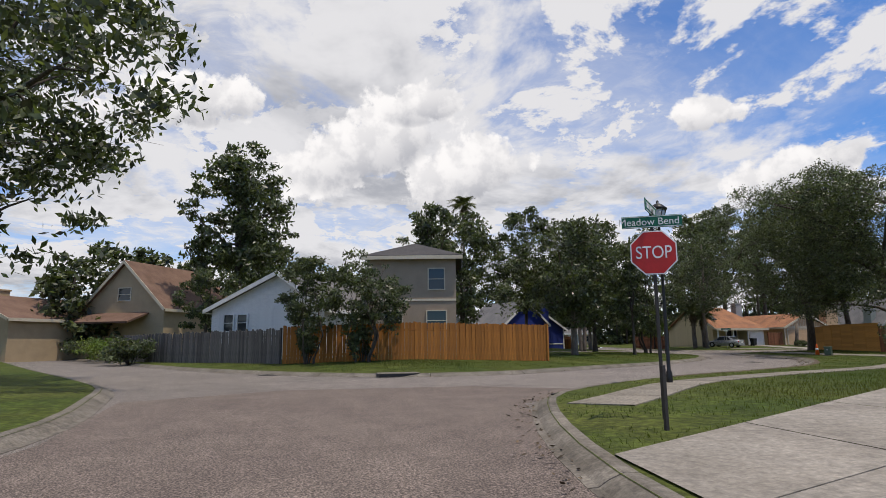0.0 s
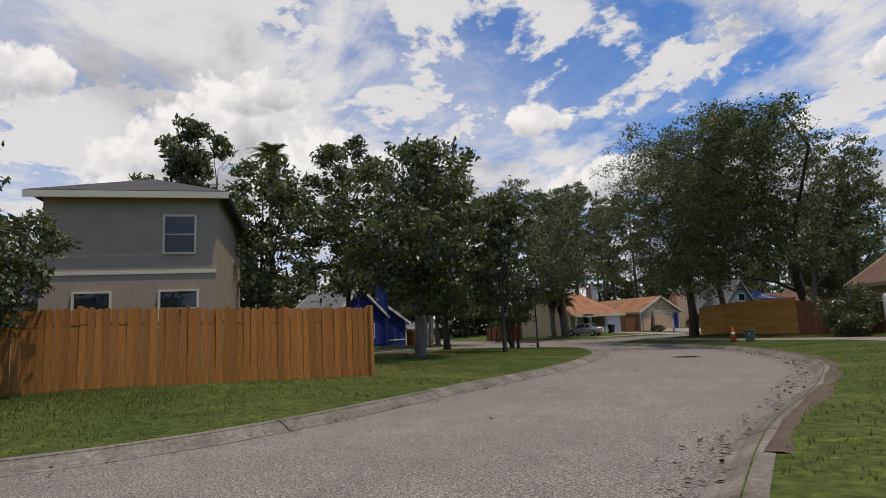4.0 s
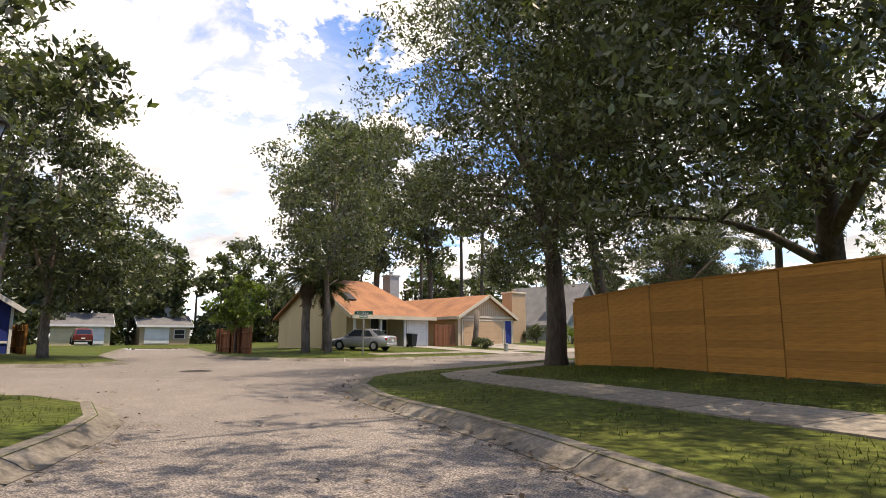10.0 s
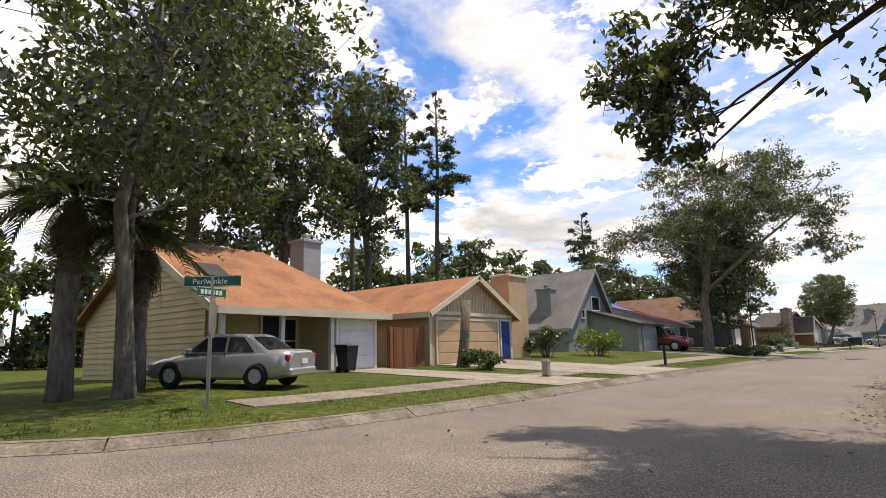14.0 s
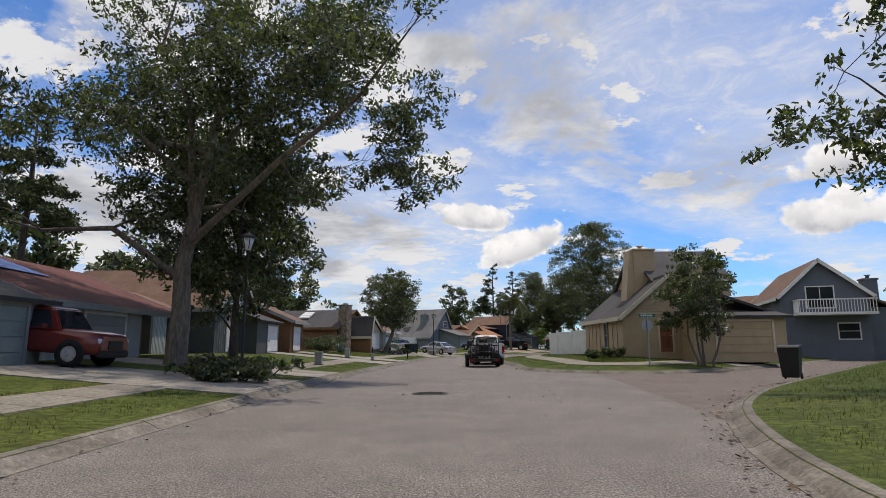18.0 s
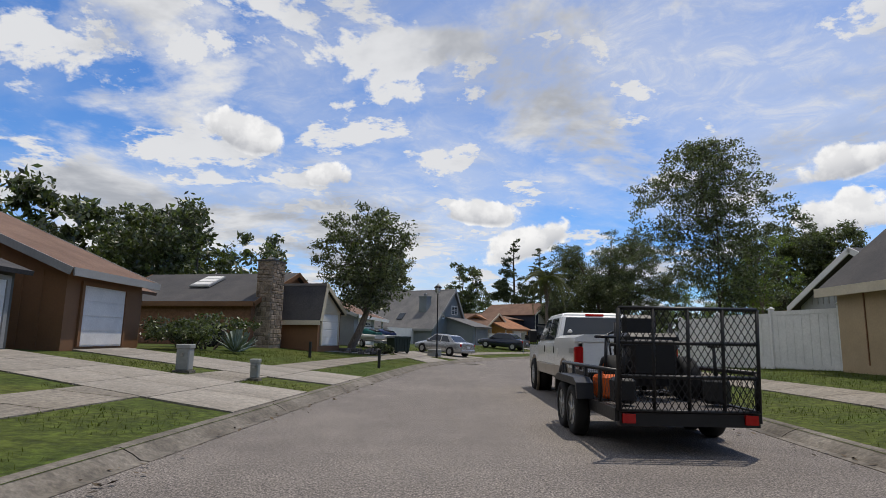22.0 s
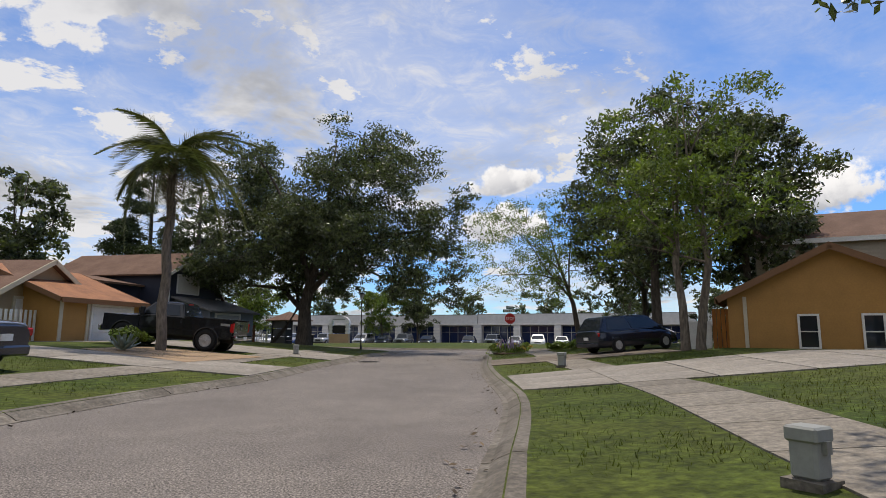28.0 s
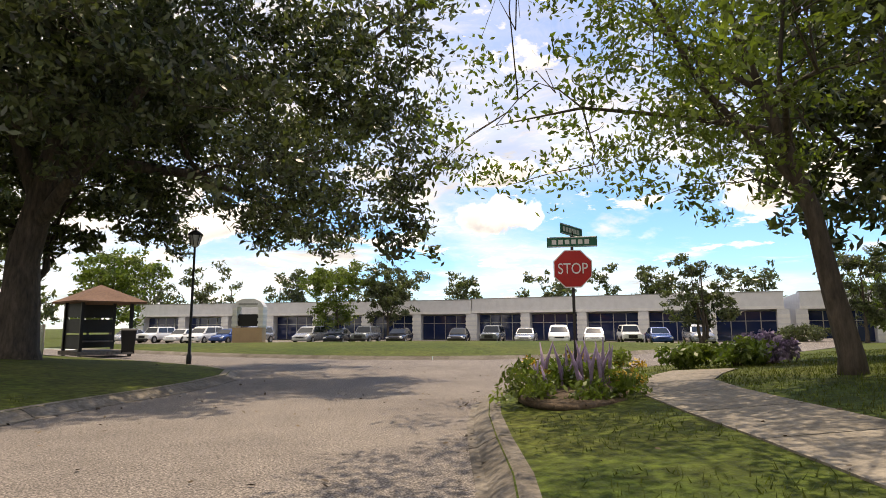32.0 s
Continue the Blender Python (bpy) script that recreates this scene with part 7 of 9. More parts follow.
for x, y, w, d, h, mat, label, turn in ((17.5, -28.6, 0.36, 0.3, 0.52, M_GREENBOX, "small green utility box on the grass beside a cone", 25),
    (-6.5, -5.5, 0.2, 0.2, 0.5, M_GRAYBOX, "slim grey utility pedestal on the verge", 0), (-5.9, 32.2, 0.34, 0.3, 0.62, M_GRAYBOX, "grey utility pedestal beside the sidewalk", 0),
    (-6.2, 43.1, 0.3, 0.28, 0.62, M_GRAYBOX, "grey utility pedestal beside a driveway", 0), (-4.5, 42.9, 0.18, 0.18, 0.46, M_GRAYBOX, "slim grey pedestal beside a driveway", 0),
    (16.2, 92.6, 0.2, 0.2, 0.42, M_GRAYBOX, "small grey pedestal beside a driveway", 0), (13.0, 69.0, 0.18, 0.18, 0.36, M_GRAYBOX, "small grey pedestal on the corner lawn", 0),
    (20.7, 80.2, 0.21, 0.2, 0.42, M_GRAYBOX, "grey pedestal beside the gravel bed", 30)):
    utility_box(x, y, w, d, h, mat, label, turn)
for x, y, h in ((-5.7, 53.6, 0.62), (-2.6, 51.3, 0.65), (-6.2, 4.6, 0.8)):
    p = thing("marker_post", "short dark square post on the verge", "post", x, y, gz(x, y), group="short dark posts")
    part("post", cube(-0.05, 0.05, -0.05, 0.05, -0.2, h, 0.008), M_PLASTIC, p)
    part("cap", cube(-0.06, 0.06, -0.06, 0.06, h, h + 0.03, 0.006), M_PLASTIC, p)

cone = thing("traffic_cone", "orange traffic cone with a white band on grass", "traffic cone", 16.5, -28.4, gz(16.5, -28.4))
part("base", cube(-0.17, 0.17, -0.17, 0.17, 0.0, 0.04, 0.012), M_BLACK, cone)
part("body", lathe([(0.13, 0.04), (0.035, 0.68), (0.02, 0.7)], 18), M_CONE, cone)
part("band", lathe([(0.093, 0.32), (0.076, 0.45), (0.07, 0.45), (0.07, 0.32)], 18), M_SIGNWHITE, cone, "white reflective band")


def mail_cluster(x, y, turn):
    c = thing("mailbox_cluster", "grey pedestal mailboxes on a post beside the kerb", "mailbox", x, y, gz(x, y), turn)
    part("pedestal", cube(-0.1, 0.1, -0.1, 0.1, -0.2, 0.55, 0.01), M_GRAYBOX, c)
    b = part("cabinet", cube(-0.38, 0.38, -0.22, 0.22, 0.5, 1.25, 0.02), M_GRAYBOX, c)
    part("roof", extruded([(-0.25, 1.25), (0.25, 1.25), (0.2, 1.32), (-0.2, 1.32)], "x", -0.4, 0.4), M_GRAYBOX, c)
    for r in range(4):
        for k in range(3):
            d = part("mail_door", cube(-0.35 + k * 0.24, -0.35 + k * 0.24 + 0.215, -0.235, -0.218, 0.55 + r * 0.17, 0.55 + r * 0.17 + 0.15, 0.004), M_GRAYBOX, b)
            part("lock", cube(-0.25 + k * 0.24, -0.235 + k * 0.24, -0.242, -0.234, 0.61 + r * 0.17, 0.63 + r * 0.17), M_STEEL, d)


mail_cluster(3.2, 6.0, 180)
mail_cluster(3.6, 7.0, 160)


def wheelie_bin(x, y, turn, mat, label, s=1.0):
    b = thing("wheeled_bin", label, "trash bin", x, y, gz(x, y), turn)
    bm = bmesh.new()
    lo, hi = [(-0.22, -0.24), (0.22, -0.24), (0.22, 0.24), (-0.22, 0.24)], [(-0.29, -0.32), (0.29, -0.32), (0.29, 0.36), (-0.29, 0.36)]
    v = [bm.verts.new((p[0] * s, p[1] * s, 0.06 * s)) for p in lo] + [bm.verts.new((p[0] * s, p[1] * s, 0.95 * s)) for p in hi]
    for q in ((3, 2, 1, 0), (4, 5, 6, 7), (0, 1, 5, 4), (1, 2, 6, 5), (2, 3, 7, 6), (3, 0, 4, 7)):
        bm.faces.new([v[i] for i in q])
    bmesh.ops.bevel(bm, geom=list(bm.edges), offset=0.02, segments=1, affect="EDGES")
    part("bin_body", bm, mat, b)
    part("lid", extruded([(-0.35 * s, 0.95 * s), (0.38 * s, 0.95 * s), (0.34 * s, 1.03 * s), (-0.3 * s, 1.0 * s)], "x", -0.31 * s, 0.31 * s), mat, b)
    part("handle", tube([(-0.22 * s, 0.4 * s, 0.92 * s), (0.22 * s, 0.4 * s, 0.92 * s)], [0.016, 0.016], 6), mat, b)
    for x in (-0.24, 0.2):
        part("wheel", lathe([(0.1, 0.0), (0.11, 0.01), (0.11, 0.04), (0.1, 0.05)], 12), M_TYRE, b, "", pose(x * s, 0.26 * s, 0.1, 0, 90, 0))


M_BINGREEN = paint("dark_green_plastic", (0.018, 0.032, 0.026), 0.5)
for x, y, turn, mat, label, s in ((-12.6, -8.0, 90, M_PLASTIC, "black wheeled bin beside the garage door", 0.9), (11.1, 22.3, -40, M_PLASTIC, "dark wheeled bin standing at the street corner", 1.05),
    (-10.0, 54.8, 90, M_PLASTIC, "dark wheeled bin beside the stone chimney", 0.95), (-8.6, 66.6, 80, M_BINGREEN, "dark green wheeled bin beside the vinyl fence", 0.9),
    (23.0, 113.2, 0, M_PLASTIC, "dark litter bin beside the shelter", 0.95), (31.2, 81.8, -50, M_PLASTIC, "dark wheeled bin against the house wall", 1.0), (-11.4, 41.9, 90, M_PLASTIC, "dark bin beside the charcoal house", 0.8)):
    wheelie_bin(x, y, turn, mat, label, s)
crate = thing("trash_container", "broad dark green wheeled container on the driveway edge", "trash bin", -2.9, 64.5, gz(-2.9, 64.5), 40)
part("body", extruded([(-0.5, 0.1), (0.5, 0.1), (0.6, 0.9), (-0.6, 0.9)], "y", -0.4, 0.4), M_BINGREEN, crate)
part("lid", extruded([(-0.64, 0.9), (0.64, 0.9), (0.55, 1.0), (-0.55, 1.0)], "y", -0.45, 0.45), M_BINGREEN, crate)
for k in range(5):
    part("rib", cube(-0.44 + k * 0.2, -0.4 + k * 0.2, -0.43, -0.4, 0.14, 0.86), M_BINGREEN, crate)
for k in (-0.4, 0.4):
    part("wheel", lathe([(0.1, 0.0), (0.11, 0.05), (0.1, 0.06)], 12), M_TYRE, crate, "", pose(k, -0.3, 0.1, 90, 0, 0))

# stack of ribbed grey edging beside the lamp
edging = thing("edging_stack", "stack of corrugated grey edging around the lamp base", "garden edging", -0.75, 64.9, gz(-0.75, 64.9), 40)
for k in range(6):
    part("rib", lathe([(0.4, 0.0), (0.43, 0.035), (0.4, 0.07)], 20), M_GRAYBOX, edging, "", pose(0, 0, 0.07 * k))
stones = thing("stone_edging", "low ring of dark edging stones on the lawn", "garden edging", -4.7, 61.0, gz(-4.7, 61.0))
stone = mesh_of("stone", cube(-0.17, 0.17, -0.09, 0.09, -0.05, 0.13, 0.03), M_WOOD_GRAY)
for k in range(18):
    a = k * 0.349
    part("stone", stone, None, stones, "", pose(1.0 * math.cos(a), 0.75 * math.sin(a), 0.13 * (k % 2), 0, 0, math.degrees(a) + 90))

dead = thing("dead_trunk", "dead bare tree trunk cut off at the top", "tree trunk", -11.5, -3.0, gz(-11.5, -3.0))
part("trunk", tube([(0, 0, -0.2), (0.02, 0, 0.3), (0.1, 0.05, 1.2), (0.22, 0.05, 2.6)], [0.34, 0.23, 0.2, 0.19], 10), M_BARK2, dead)

# ---- houses behind the fences ----
def plain_house(label, x, y, turn, w, d, low, peak, at, wall, roof, trim, z=0.6, ridge="y", lap=False, name="house"):
    h = house(label, x, y, turn, z, name)
    wall_pent(h, h, 0, w, 0, d, low, peak, at, wall, ridge)
    roof_pair(h, 0, w, 0, d, low, peak, at, roof, trim, ridge)
    if lap:
        lap_boards(h, 0, w, 0.0, peak - 0.2, 0.0, wall, None, 0.22, (lambda zz: (0.0, w) if zz < low else (at * (zz - low) / (peak - low), w - (w - at) * (zz - low) / (peak - low))) if ridge == "y" else None)
    return h


white_gable = plain_house("white lap-sided gabled house behind the weathered fence", 11.9, -64.9, 60, 7.2, 9, 2.5, 4.4, 4.4, M_WHITE, M_ROOF_GRAY, M_WHITE, lap=True)
window(white_gable, 0.9, 1.5, 1.3, 2.2, -0.04, M_WHITE)
window(white_gable, 1.8, 2.4, 1.3, 2.2, -0.04, M_WHITE)


def house_hip():
    h = house("light brown two-storey house with dark hipped roof", 12.8, -56.1, 76, 0.6)
    part("wall", cube(0, 5.2, 0, 8, -0.5, 5.75), M_BROWN2, h)
    c = ((-0.4, -0.4), (5.6, -0.4), (5.6, 8.4), (-0.4, 8.4))
    r0, r1 = (2.6, 2.6, 6.9), (2.6, 5.4, 6.9)
    for q in (((c[0]), (c[1]), r0), (c[2], c[3], r1)):
        part("roof", slab([(*q[0], 5.7), (*q[1], 5.7), q[2]], 0.12), M_ROOF_DARK, h)
    part("roof", slab([(*c[1], 5.7), (*c[2], 5.7), r1, r0], 0.12), M_ROOF_DARK, h)
    part("roof", slab([(*c[3], 5.7), (*c[0], 5.7), r0, r1], 0.12), M_ROOF_DARK, h)
    part("fascia", cube(-0.42, 5.62, -0.44, -0.4, 5.45, 5.67), M_TRIM, h)
    part("belt_trim", cube(0, 5.2, -0.04, 0.0, 3.0, 3.12), M_TRIM, h)
    window(h, 1.0, 2.0, 1.3, 2.4, 0.0, M_TRIM)
    window(h, 3.5, 4.6, 1.3, 2.4, 0.0, M_TRIM)
    window(h, 3.6, 4.5, 3.7, 4.9, 0.0, M_TRIM)


house_hip()
beige1 = plain_house("beige gabled house with brown roof beyond the fence", -7.0, -78.0, 62, 8, 10, 3.6, 7.4, 4.0, M_TAN, M_ROOF_BROWN, M_TRIM)
window(beige1, 3.4, 4.6, 4.2, 5.2, 0.0, M_TRIM)
part("porch_roof", slab([(0.5, -2.2, 2.4), (6.5, -2.2, 2.4), (6.5, 0.0, 3.2), (0.5, 0.0, 3.2)], 0.14), M_ROOF_BROWN, beige1)
beige2 = plain_house("low beige gabled house with a square chimney", -5.0, -88.0, 62, 8, 9, 2.6, 4.4, 4.0, M_TAN, M_ROOF_BROWN, M_TRIM)
chimney(beige2, 1.0, 2.4, 3.0, 4.2, 2.5, 5.2, M_TAN)
far_blue = plain_house("small grey-blue house beyond the corner lawn", -22.0, -47.0, 60, 8, 8, 2.4, 4.0, 4.0, M_GRAYW, M_ROOF_GRAY, M_WHITE)
garage_door(far_blue, 4.4, 7.2, 2.0, 0.0, M_WHITE, M_WHITE)


def house_royal():
    h = house("royal blue cottage with white trim and grey roof", -15.6, -38.0, 107, 0.55)
    wall_pent(h, h, 0, 6.0, 0, 8, 2.7, 5.2, 3.0, M_ROYAL)
    roof_pair(h, 0, 6.0, 0, 8, 2.7, 5.2, 3.0, M_ROOF_GRAY, M_WHITE)
    lap_boards(h, 0, 6, 0, 5.1, 0.0, M_ROYAL, None, 0.2, lambda z: (0, 6) if z < 2.7 else (3.0 * (z - 2.7) / 2.5, 6 - 3.0 * (z - 2.7) / 2.5))
    window(h, 0.8, 1.8, 0.7, 1.9, -0.03, M_WHITE, None, (2, 2))
    window(h, 3.6, 4.6, 0.7, 1.9, -0.03, M_WHITE, None, (2, 2))
    part("wing", extruded([(6.0, -0.5), (9.8, -0.5), (9.8, 2.1), (6.0, 4.3)], "y", 1.4, 7.0), M_ROYAL, h)
    part("wing_roof", slab([(5.95, 1.1, 4.5), (5.95, 7.3, 4.5), (10.3, 7.3, 1.98), (10.3, 1.1, 1.98)], 0.13), M_ROOF_GRAY, h)
    part("rake_board", slab([(6.0, 1.04, 4.48), (6.0, 1.1, 4.48), (10.3, 1.1, 1.99), (10.3, 1.04, 1.99)], 0.24), M_WHITE, h)
    part("corner_board", cube(9.72, 9.86, 1.34, 1.4, -0.4, 2.1), M_WHITE, h)
    chimney(h, 6.1, 7.0, 0.7, 1.4, -0.5, 5.6, M_ROYAL)
    part("sill_board", cube(7.1, 9.7, 1.36, 1.4, 0.25, 0.37), M_WHITE, h)


house_royal()
far1 = plain_house("low cream house at the end of the side street", -56.5, -20.9, 80, 5.6, 7, 2.1, 3.4, 3.5, M_CREAM, M_ROOF_GRAY, M_WHITE, 0.45, "x")
garage_door(far1, 2.4, 4.9, 1.8, 0.0, M_WHITE, M_WHITE)
far2 = plain_house("low pale house with grey roof along the side street", -56.0, -12.2, 80, 5.4, 7, 2.1, 3.3, 3.5, M_TAN, M_ROOF_GRAY, M_WHITE, 0.45, "x")
garage_door(far2, 0.6, 3.0, 1.9, 0.0, M_WHITE, M_WHITE)
window(far2, 3.7, 4.8, 0.6, 1.6, 0.0, M_WHITE)
chimney(far2, 2.9, 3.6, 3.0, 3.7, 3.0, 4.3, M_GRAYW)
brown_roof = plain_house("low house with orange-brown roof behind the white fence", 15.0, -14.5, -25, 12, 8, 2.3, 4.7, 4.0, M_TAN, M_ROOF_BROWN, M_TRIM, 0.7, "x")


def stone_stack(parent, x0, x1, y0, y1, z0, z1):
    part("chimney", cube(x0, x1, y0, y1, z0, z1), M_STONE, parent)
    rng = random.Random(4)
    st = mesh_of("stone", cube(-0.11, 0.11, -0.03, 0.03, -0.06, 0.06, 0.02), M_STONE)
    n = int((z1 - z0) / 0.15)
    for k in range(n):
        for j in range(int((x1 - x0) / 0.26)):
            part("stone", st, None, parent, "", pose(x0 + 0.15 + j * 0.26 + (0.1 if k % 2 else 0), y0 - 0.01, z0 + 0.08 + k * 0.15, 0, rng.uniform(-6, 6), 0))


stone_stack(brown_roof, 10.6, 11.8, -0.9, -0.05, -0.5, 4.6)


# ---- garden behind the scalloped fence ----
def shed():
    s = thing("garden_shed", "grey lap-sided garden shed with a small dark window", "shed", 26.2, -26.2, 0.75, -35)
    part("wall", extruded([(0, -0.4), (2.6, -0.4), (2.6, 2.05), (0, 2.35)], "x", 0, 2.9), M_GRAYW, s)
    lap_boards(s, 0, 2.9, 0, 2.2, 0.0, M_GRAYW, None, 0.15)
    part("roof", slab([(-0.25, -0.3, 2.5), (3.15, -0.3, 2.5), (3.15, 2.9, 2.2), (-0.25, 2.9, 2.2)], 0.1), M_ROOF_GRAY, s)
    part("fascia", cube(-0.25, 3.15, -0.34, -0.3, 2.34, 2.54), M_WHITE, s)
    part("corner_board", cube(-0.03, 0.12, -0.06, 0.0, 0, 2.3), M_WHITE, s)
    window(s, 0.5, 1.15, 1.1, 1.95, -0.03, M_WHITE, None, (1, 1))
    part("plain_panel", cube(1.6, 2.75, -0.07, -0.03, 0.1, 2.1), M_BLUEGRAY, s)


shed()
per = thing("pergola", "dark wooden garden pergola with slatted top", "pergola", 22.9, -24.6, gz(22.9, -24.6), -35)
for x in (0, 2.4):
    for y in (0, 1.8):
        part("post", cube(x - 0.06, x + 0.06, y - 0.06, y + 0.06, -0.2, 2.3), M_WOOD_GRAY, per)
for y in (0, 1.8):
    part("beam", cube(-0.3, 2.7, y - 0.04, y + 0.04, 2.3, 2.46), M_WOOD_GRAY, per)
for k in range(9):
    part("slat", cube(-0.25 + k * 0.34, -0.19 + k * 0.34, -0.3, 2.1, 2.46, 2.54), M_WOOD_GRAY, per)
for k in range(7):
    part("screen_board", cube(1.3 + k * 0.16, 1.44 + k * 0.16, 1.84, 1.87, 0.0, 1.9), M_WOOD_RED, per)


# ---- beyond the cross street ----
M_OFFICE = paint("white_stucco_office", (0.66, 0.66, 0.66))
M_OFFGLASS = glass("blue_office_glass", (0.012, 0.022, 0.075))


def office(label, x, y, turn, bays, wide, height, base=-0.38):
    b = thing("office_building", label, "office building", x, y, base, turn)
    length = bays * wide
    part("wall", cube(0, length, 1.4, 16, -0.4, height), M_OFFICE, b)
    part("parapet", cube(-0.1, length + 0.1, 0.0, 1.4, height * 0.66, height), M_OFFICE, b)
    part("ledge", cube(-0.12, length + 0.12, -0.06, 0.0, height * 0.66, height * 0.72), M_WHITE, b)
    part("coping", cube(-0.15, length + 0.15, -0.05, 1.5, height, height + 0.08), M_GRAYTRIM, b)
    for k in range(bays + 1):
        x0 = k * wide
        p = part("pier", cube(x0 - 0.5, x0 + 0.5, 0.02, 1.4, -0.4, height * 0.66), M_OFFICE, b)
        for z in range(5):
            part("band", cube(x0 - 0.53, x0 + 0.53, -0.02, 0.02, 0.3 + z * 0.5, 0.62 + z * 0.5), M_WHITE, p)
    for k in range(bays):
        x0 = k * wide + 0.5
        w = part("shop_window", cube(x0, x0 + wide - 1.0, 1.1, 1.2, 0.1, height * 0.62), M_OFFGLASS, b, "dark blue shop window")
        for j in range(1, 4):
            xm = x0 + (wide - 1.0) * j / 4
            part("mullion", cube(xm - 0.04, xm + 0.04, 1.04, 1.1, 0.1, height * 0.62), M_STEEL, w)
        part("transom", cube(x0, x0 + wide - 1.0, 1.04, 1.1, height * 0.42, height * 0.42 + 0.07), M_STEEL, w)
    return b


office("long white one-storey office block with dark blue shop windows", 26.0, 174.0, -44, 7, 6.4, 4.6)
office("white one-storey office wing with dark blue shop windows", 58.5, 142.8, -54, 5, 6.2, 4.7)
office("white one-storey office wing behind small trees", 78.5, 117.0, -54, 5, 6.2, 4.7)
lot = new("parking_lot", raw("parking_lot", [(18, 158, -0.34), (44, 133, -0.34), (52, 128, -0.34), (64, 112.5, -0.34), (82, 112, -0.34), (60, 142, -0.34), (27, 174, -0.34)], [(0, 1, 2, 3, 4, 5, 6)], M_ROAD))
tagged(lot, "grey asphalt car park before the offices", "car park", kind="structure")
mon = thing("monument_sign", "low stone-coloured monument sign with arched top", "sign", 30.6, 127.6, -0.3, -40)
part("base", cube(-1.1, 1.1, -0.25, 0.25, -0.2, 1.5), M_PEACH, mon)
for x in (-0.95, 0.95):
    part("pillar", cube(x - 0.16, x + 0.16, -0.28, 0.28, 1.5, 3.0), M_OFFICE, mon)
    for z in range(4):
        part("band", cube(x - 0.2, x + 0.2, -0.31, 0.31, 1.6 + z * 0.36, 1.76 + z * 0.36), M_WHITE, mon)
part("face", cube(-0.79, 0.79, -0.12, 0.12, 1.6, 2.4), M_BLACK, mon)
part("arch", extruded([(-1.15, 2.9), (1.15, 2.9), (0.9, 3.25), (0.4, 3.45), (-0.4, 3.45), (-0.9, 3.25)], "y", -0.25, 0.25), M_OFFICE, mon)
part("lettering_bar", cube(-0.7, 0.7, -0.27, -0.25, 3.02, 3.14), M_GRAYTRIM, mon)

kiosk = thing("bus_shelter", "dark shelter with a tiled pyramid roof", "shelter", 21.9, 115.6, gz(21.9, 115.6), 20)
for x in (-0.95, 0.95):
    for y in (-0.95, 0.95):
        part("post", cube(x - 0.06, x + 0.06, y - 0.06, y + 0.06, -0.2, 2.1), M_BLACK, kiosk)
for k in range(3):
    part("side_panel", cube(-0.95, 0.95, 0.9, 0.94, 0.15 + k * 0.65, 0.72 + k * 0.65), M_PLASTIC, kiosk)
for k in range(3):
    part("side_panel", cube(-0.94, -0.9, -0.9, 0.9, 0.15 + k * 0.65, 0.72 + k * 0.65), M_PLASTIC, kiosk)
for a in range(4):
    part("roof_slope", slab([(-1.4, -1.4, 2.1), (1.4, -1.4, 2.1), (0, 0, 2.85)], 0.08), M_ROOF_BROWN, kiosk, "", pose(0, 0, 0, 0, 0, 90 * a))
part("bench", cube(-0.8, 0.8, 0.45, 0.85, 0.4, 0.46), M_WOOD_GRAY, kiosk)
part("floor", cube(-1.1, 1.1, -1.1, 1.1, -0.1, 0.06), M_WALK, kiosk)
fence("railing", "pale upright railing beside the big oak", split_line([(14.0, 116.5), (20.0, 115.0)], 2.0), 1.2, 0.16, M_WHITE, width=0.05)
fence("board_fence", "reddish board fence behind the navy house", split_line([(13.5, 112.0), (18.5, 112.5)], 2.4), 1.5, 0.15, M_WOOD_RED)

# ---- vehicles ----
def body_loft(stations):
    """Cross-sections (y, half width, low, shoulder, top) joined into a smooth shell."""
    bm = bmesh.new()
    rings = []
    for y, w, lo, sh, top in stations:
        half = [(w * 0.86, lo), (w * 0.985, lo + 0.1), (w, lo + (sh - lo) * 0.45), (w * 0.99, sh - 0.06), (w * 0.95, sh), (w * 0.8, top), (w * 0.4, top + 0.012)]
        ring = [(x, z) for x, z in half] + [(-x, z) for x, z in half[::-1]]
        rings.append([bm.verts.new((x, y, z)) for x, z in ring])
    n = len(rings[0])
    for a, b in zip(rings, rings[1:]):
        for k in range(n):
            bm.faces.new((a[k - 1], a[k], b[k], b[k - 1]))
    bm.faces.new(rings[0])
    bm.faces.new(rings[-1][::-1])
    bmesh.ops.recalc_face_normals(bm, faces=bm.faces)
    for f in bm.faces:
        f.smooth = len(f.verts) == 4
    return bm


def road_wheel(parent, x, y, r, width, side, rim_mat=None):
    w = part("wheel", lathe([(r * 0.62, -width / 2), (r * 0.93, -width / 2), (r, -width * 0.3), (r, width * 0.3), (r * 0.93, width / 2), (r * 0.62, width / 2), (r * 0.6, 0.0)], 24), M_TYRE, parent, "black rubber tyre", pose(x, y, r, 0, 90 * side, 0))
    part("rim", lathe([(r * 0.64, width * 0.2), (r * 0.62, width * 0.46), (r * 0.5, width * 0.36), (r * 0.14, width * 0.42), (r * 0.12, width * 0.5)], 20), rim_mat or M_ALLOY, w, "alloy rim")
    for k in range(5):
        a = 72 * k
        part("spoke", cube(r * 0.1, r * 0.6, -r * 0.06, r * 0.06, width * 0.36, width * 0.47), rim_mat or M_ALLOY, w, "", pose(0, 0, 0, 0, 0, a))


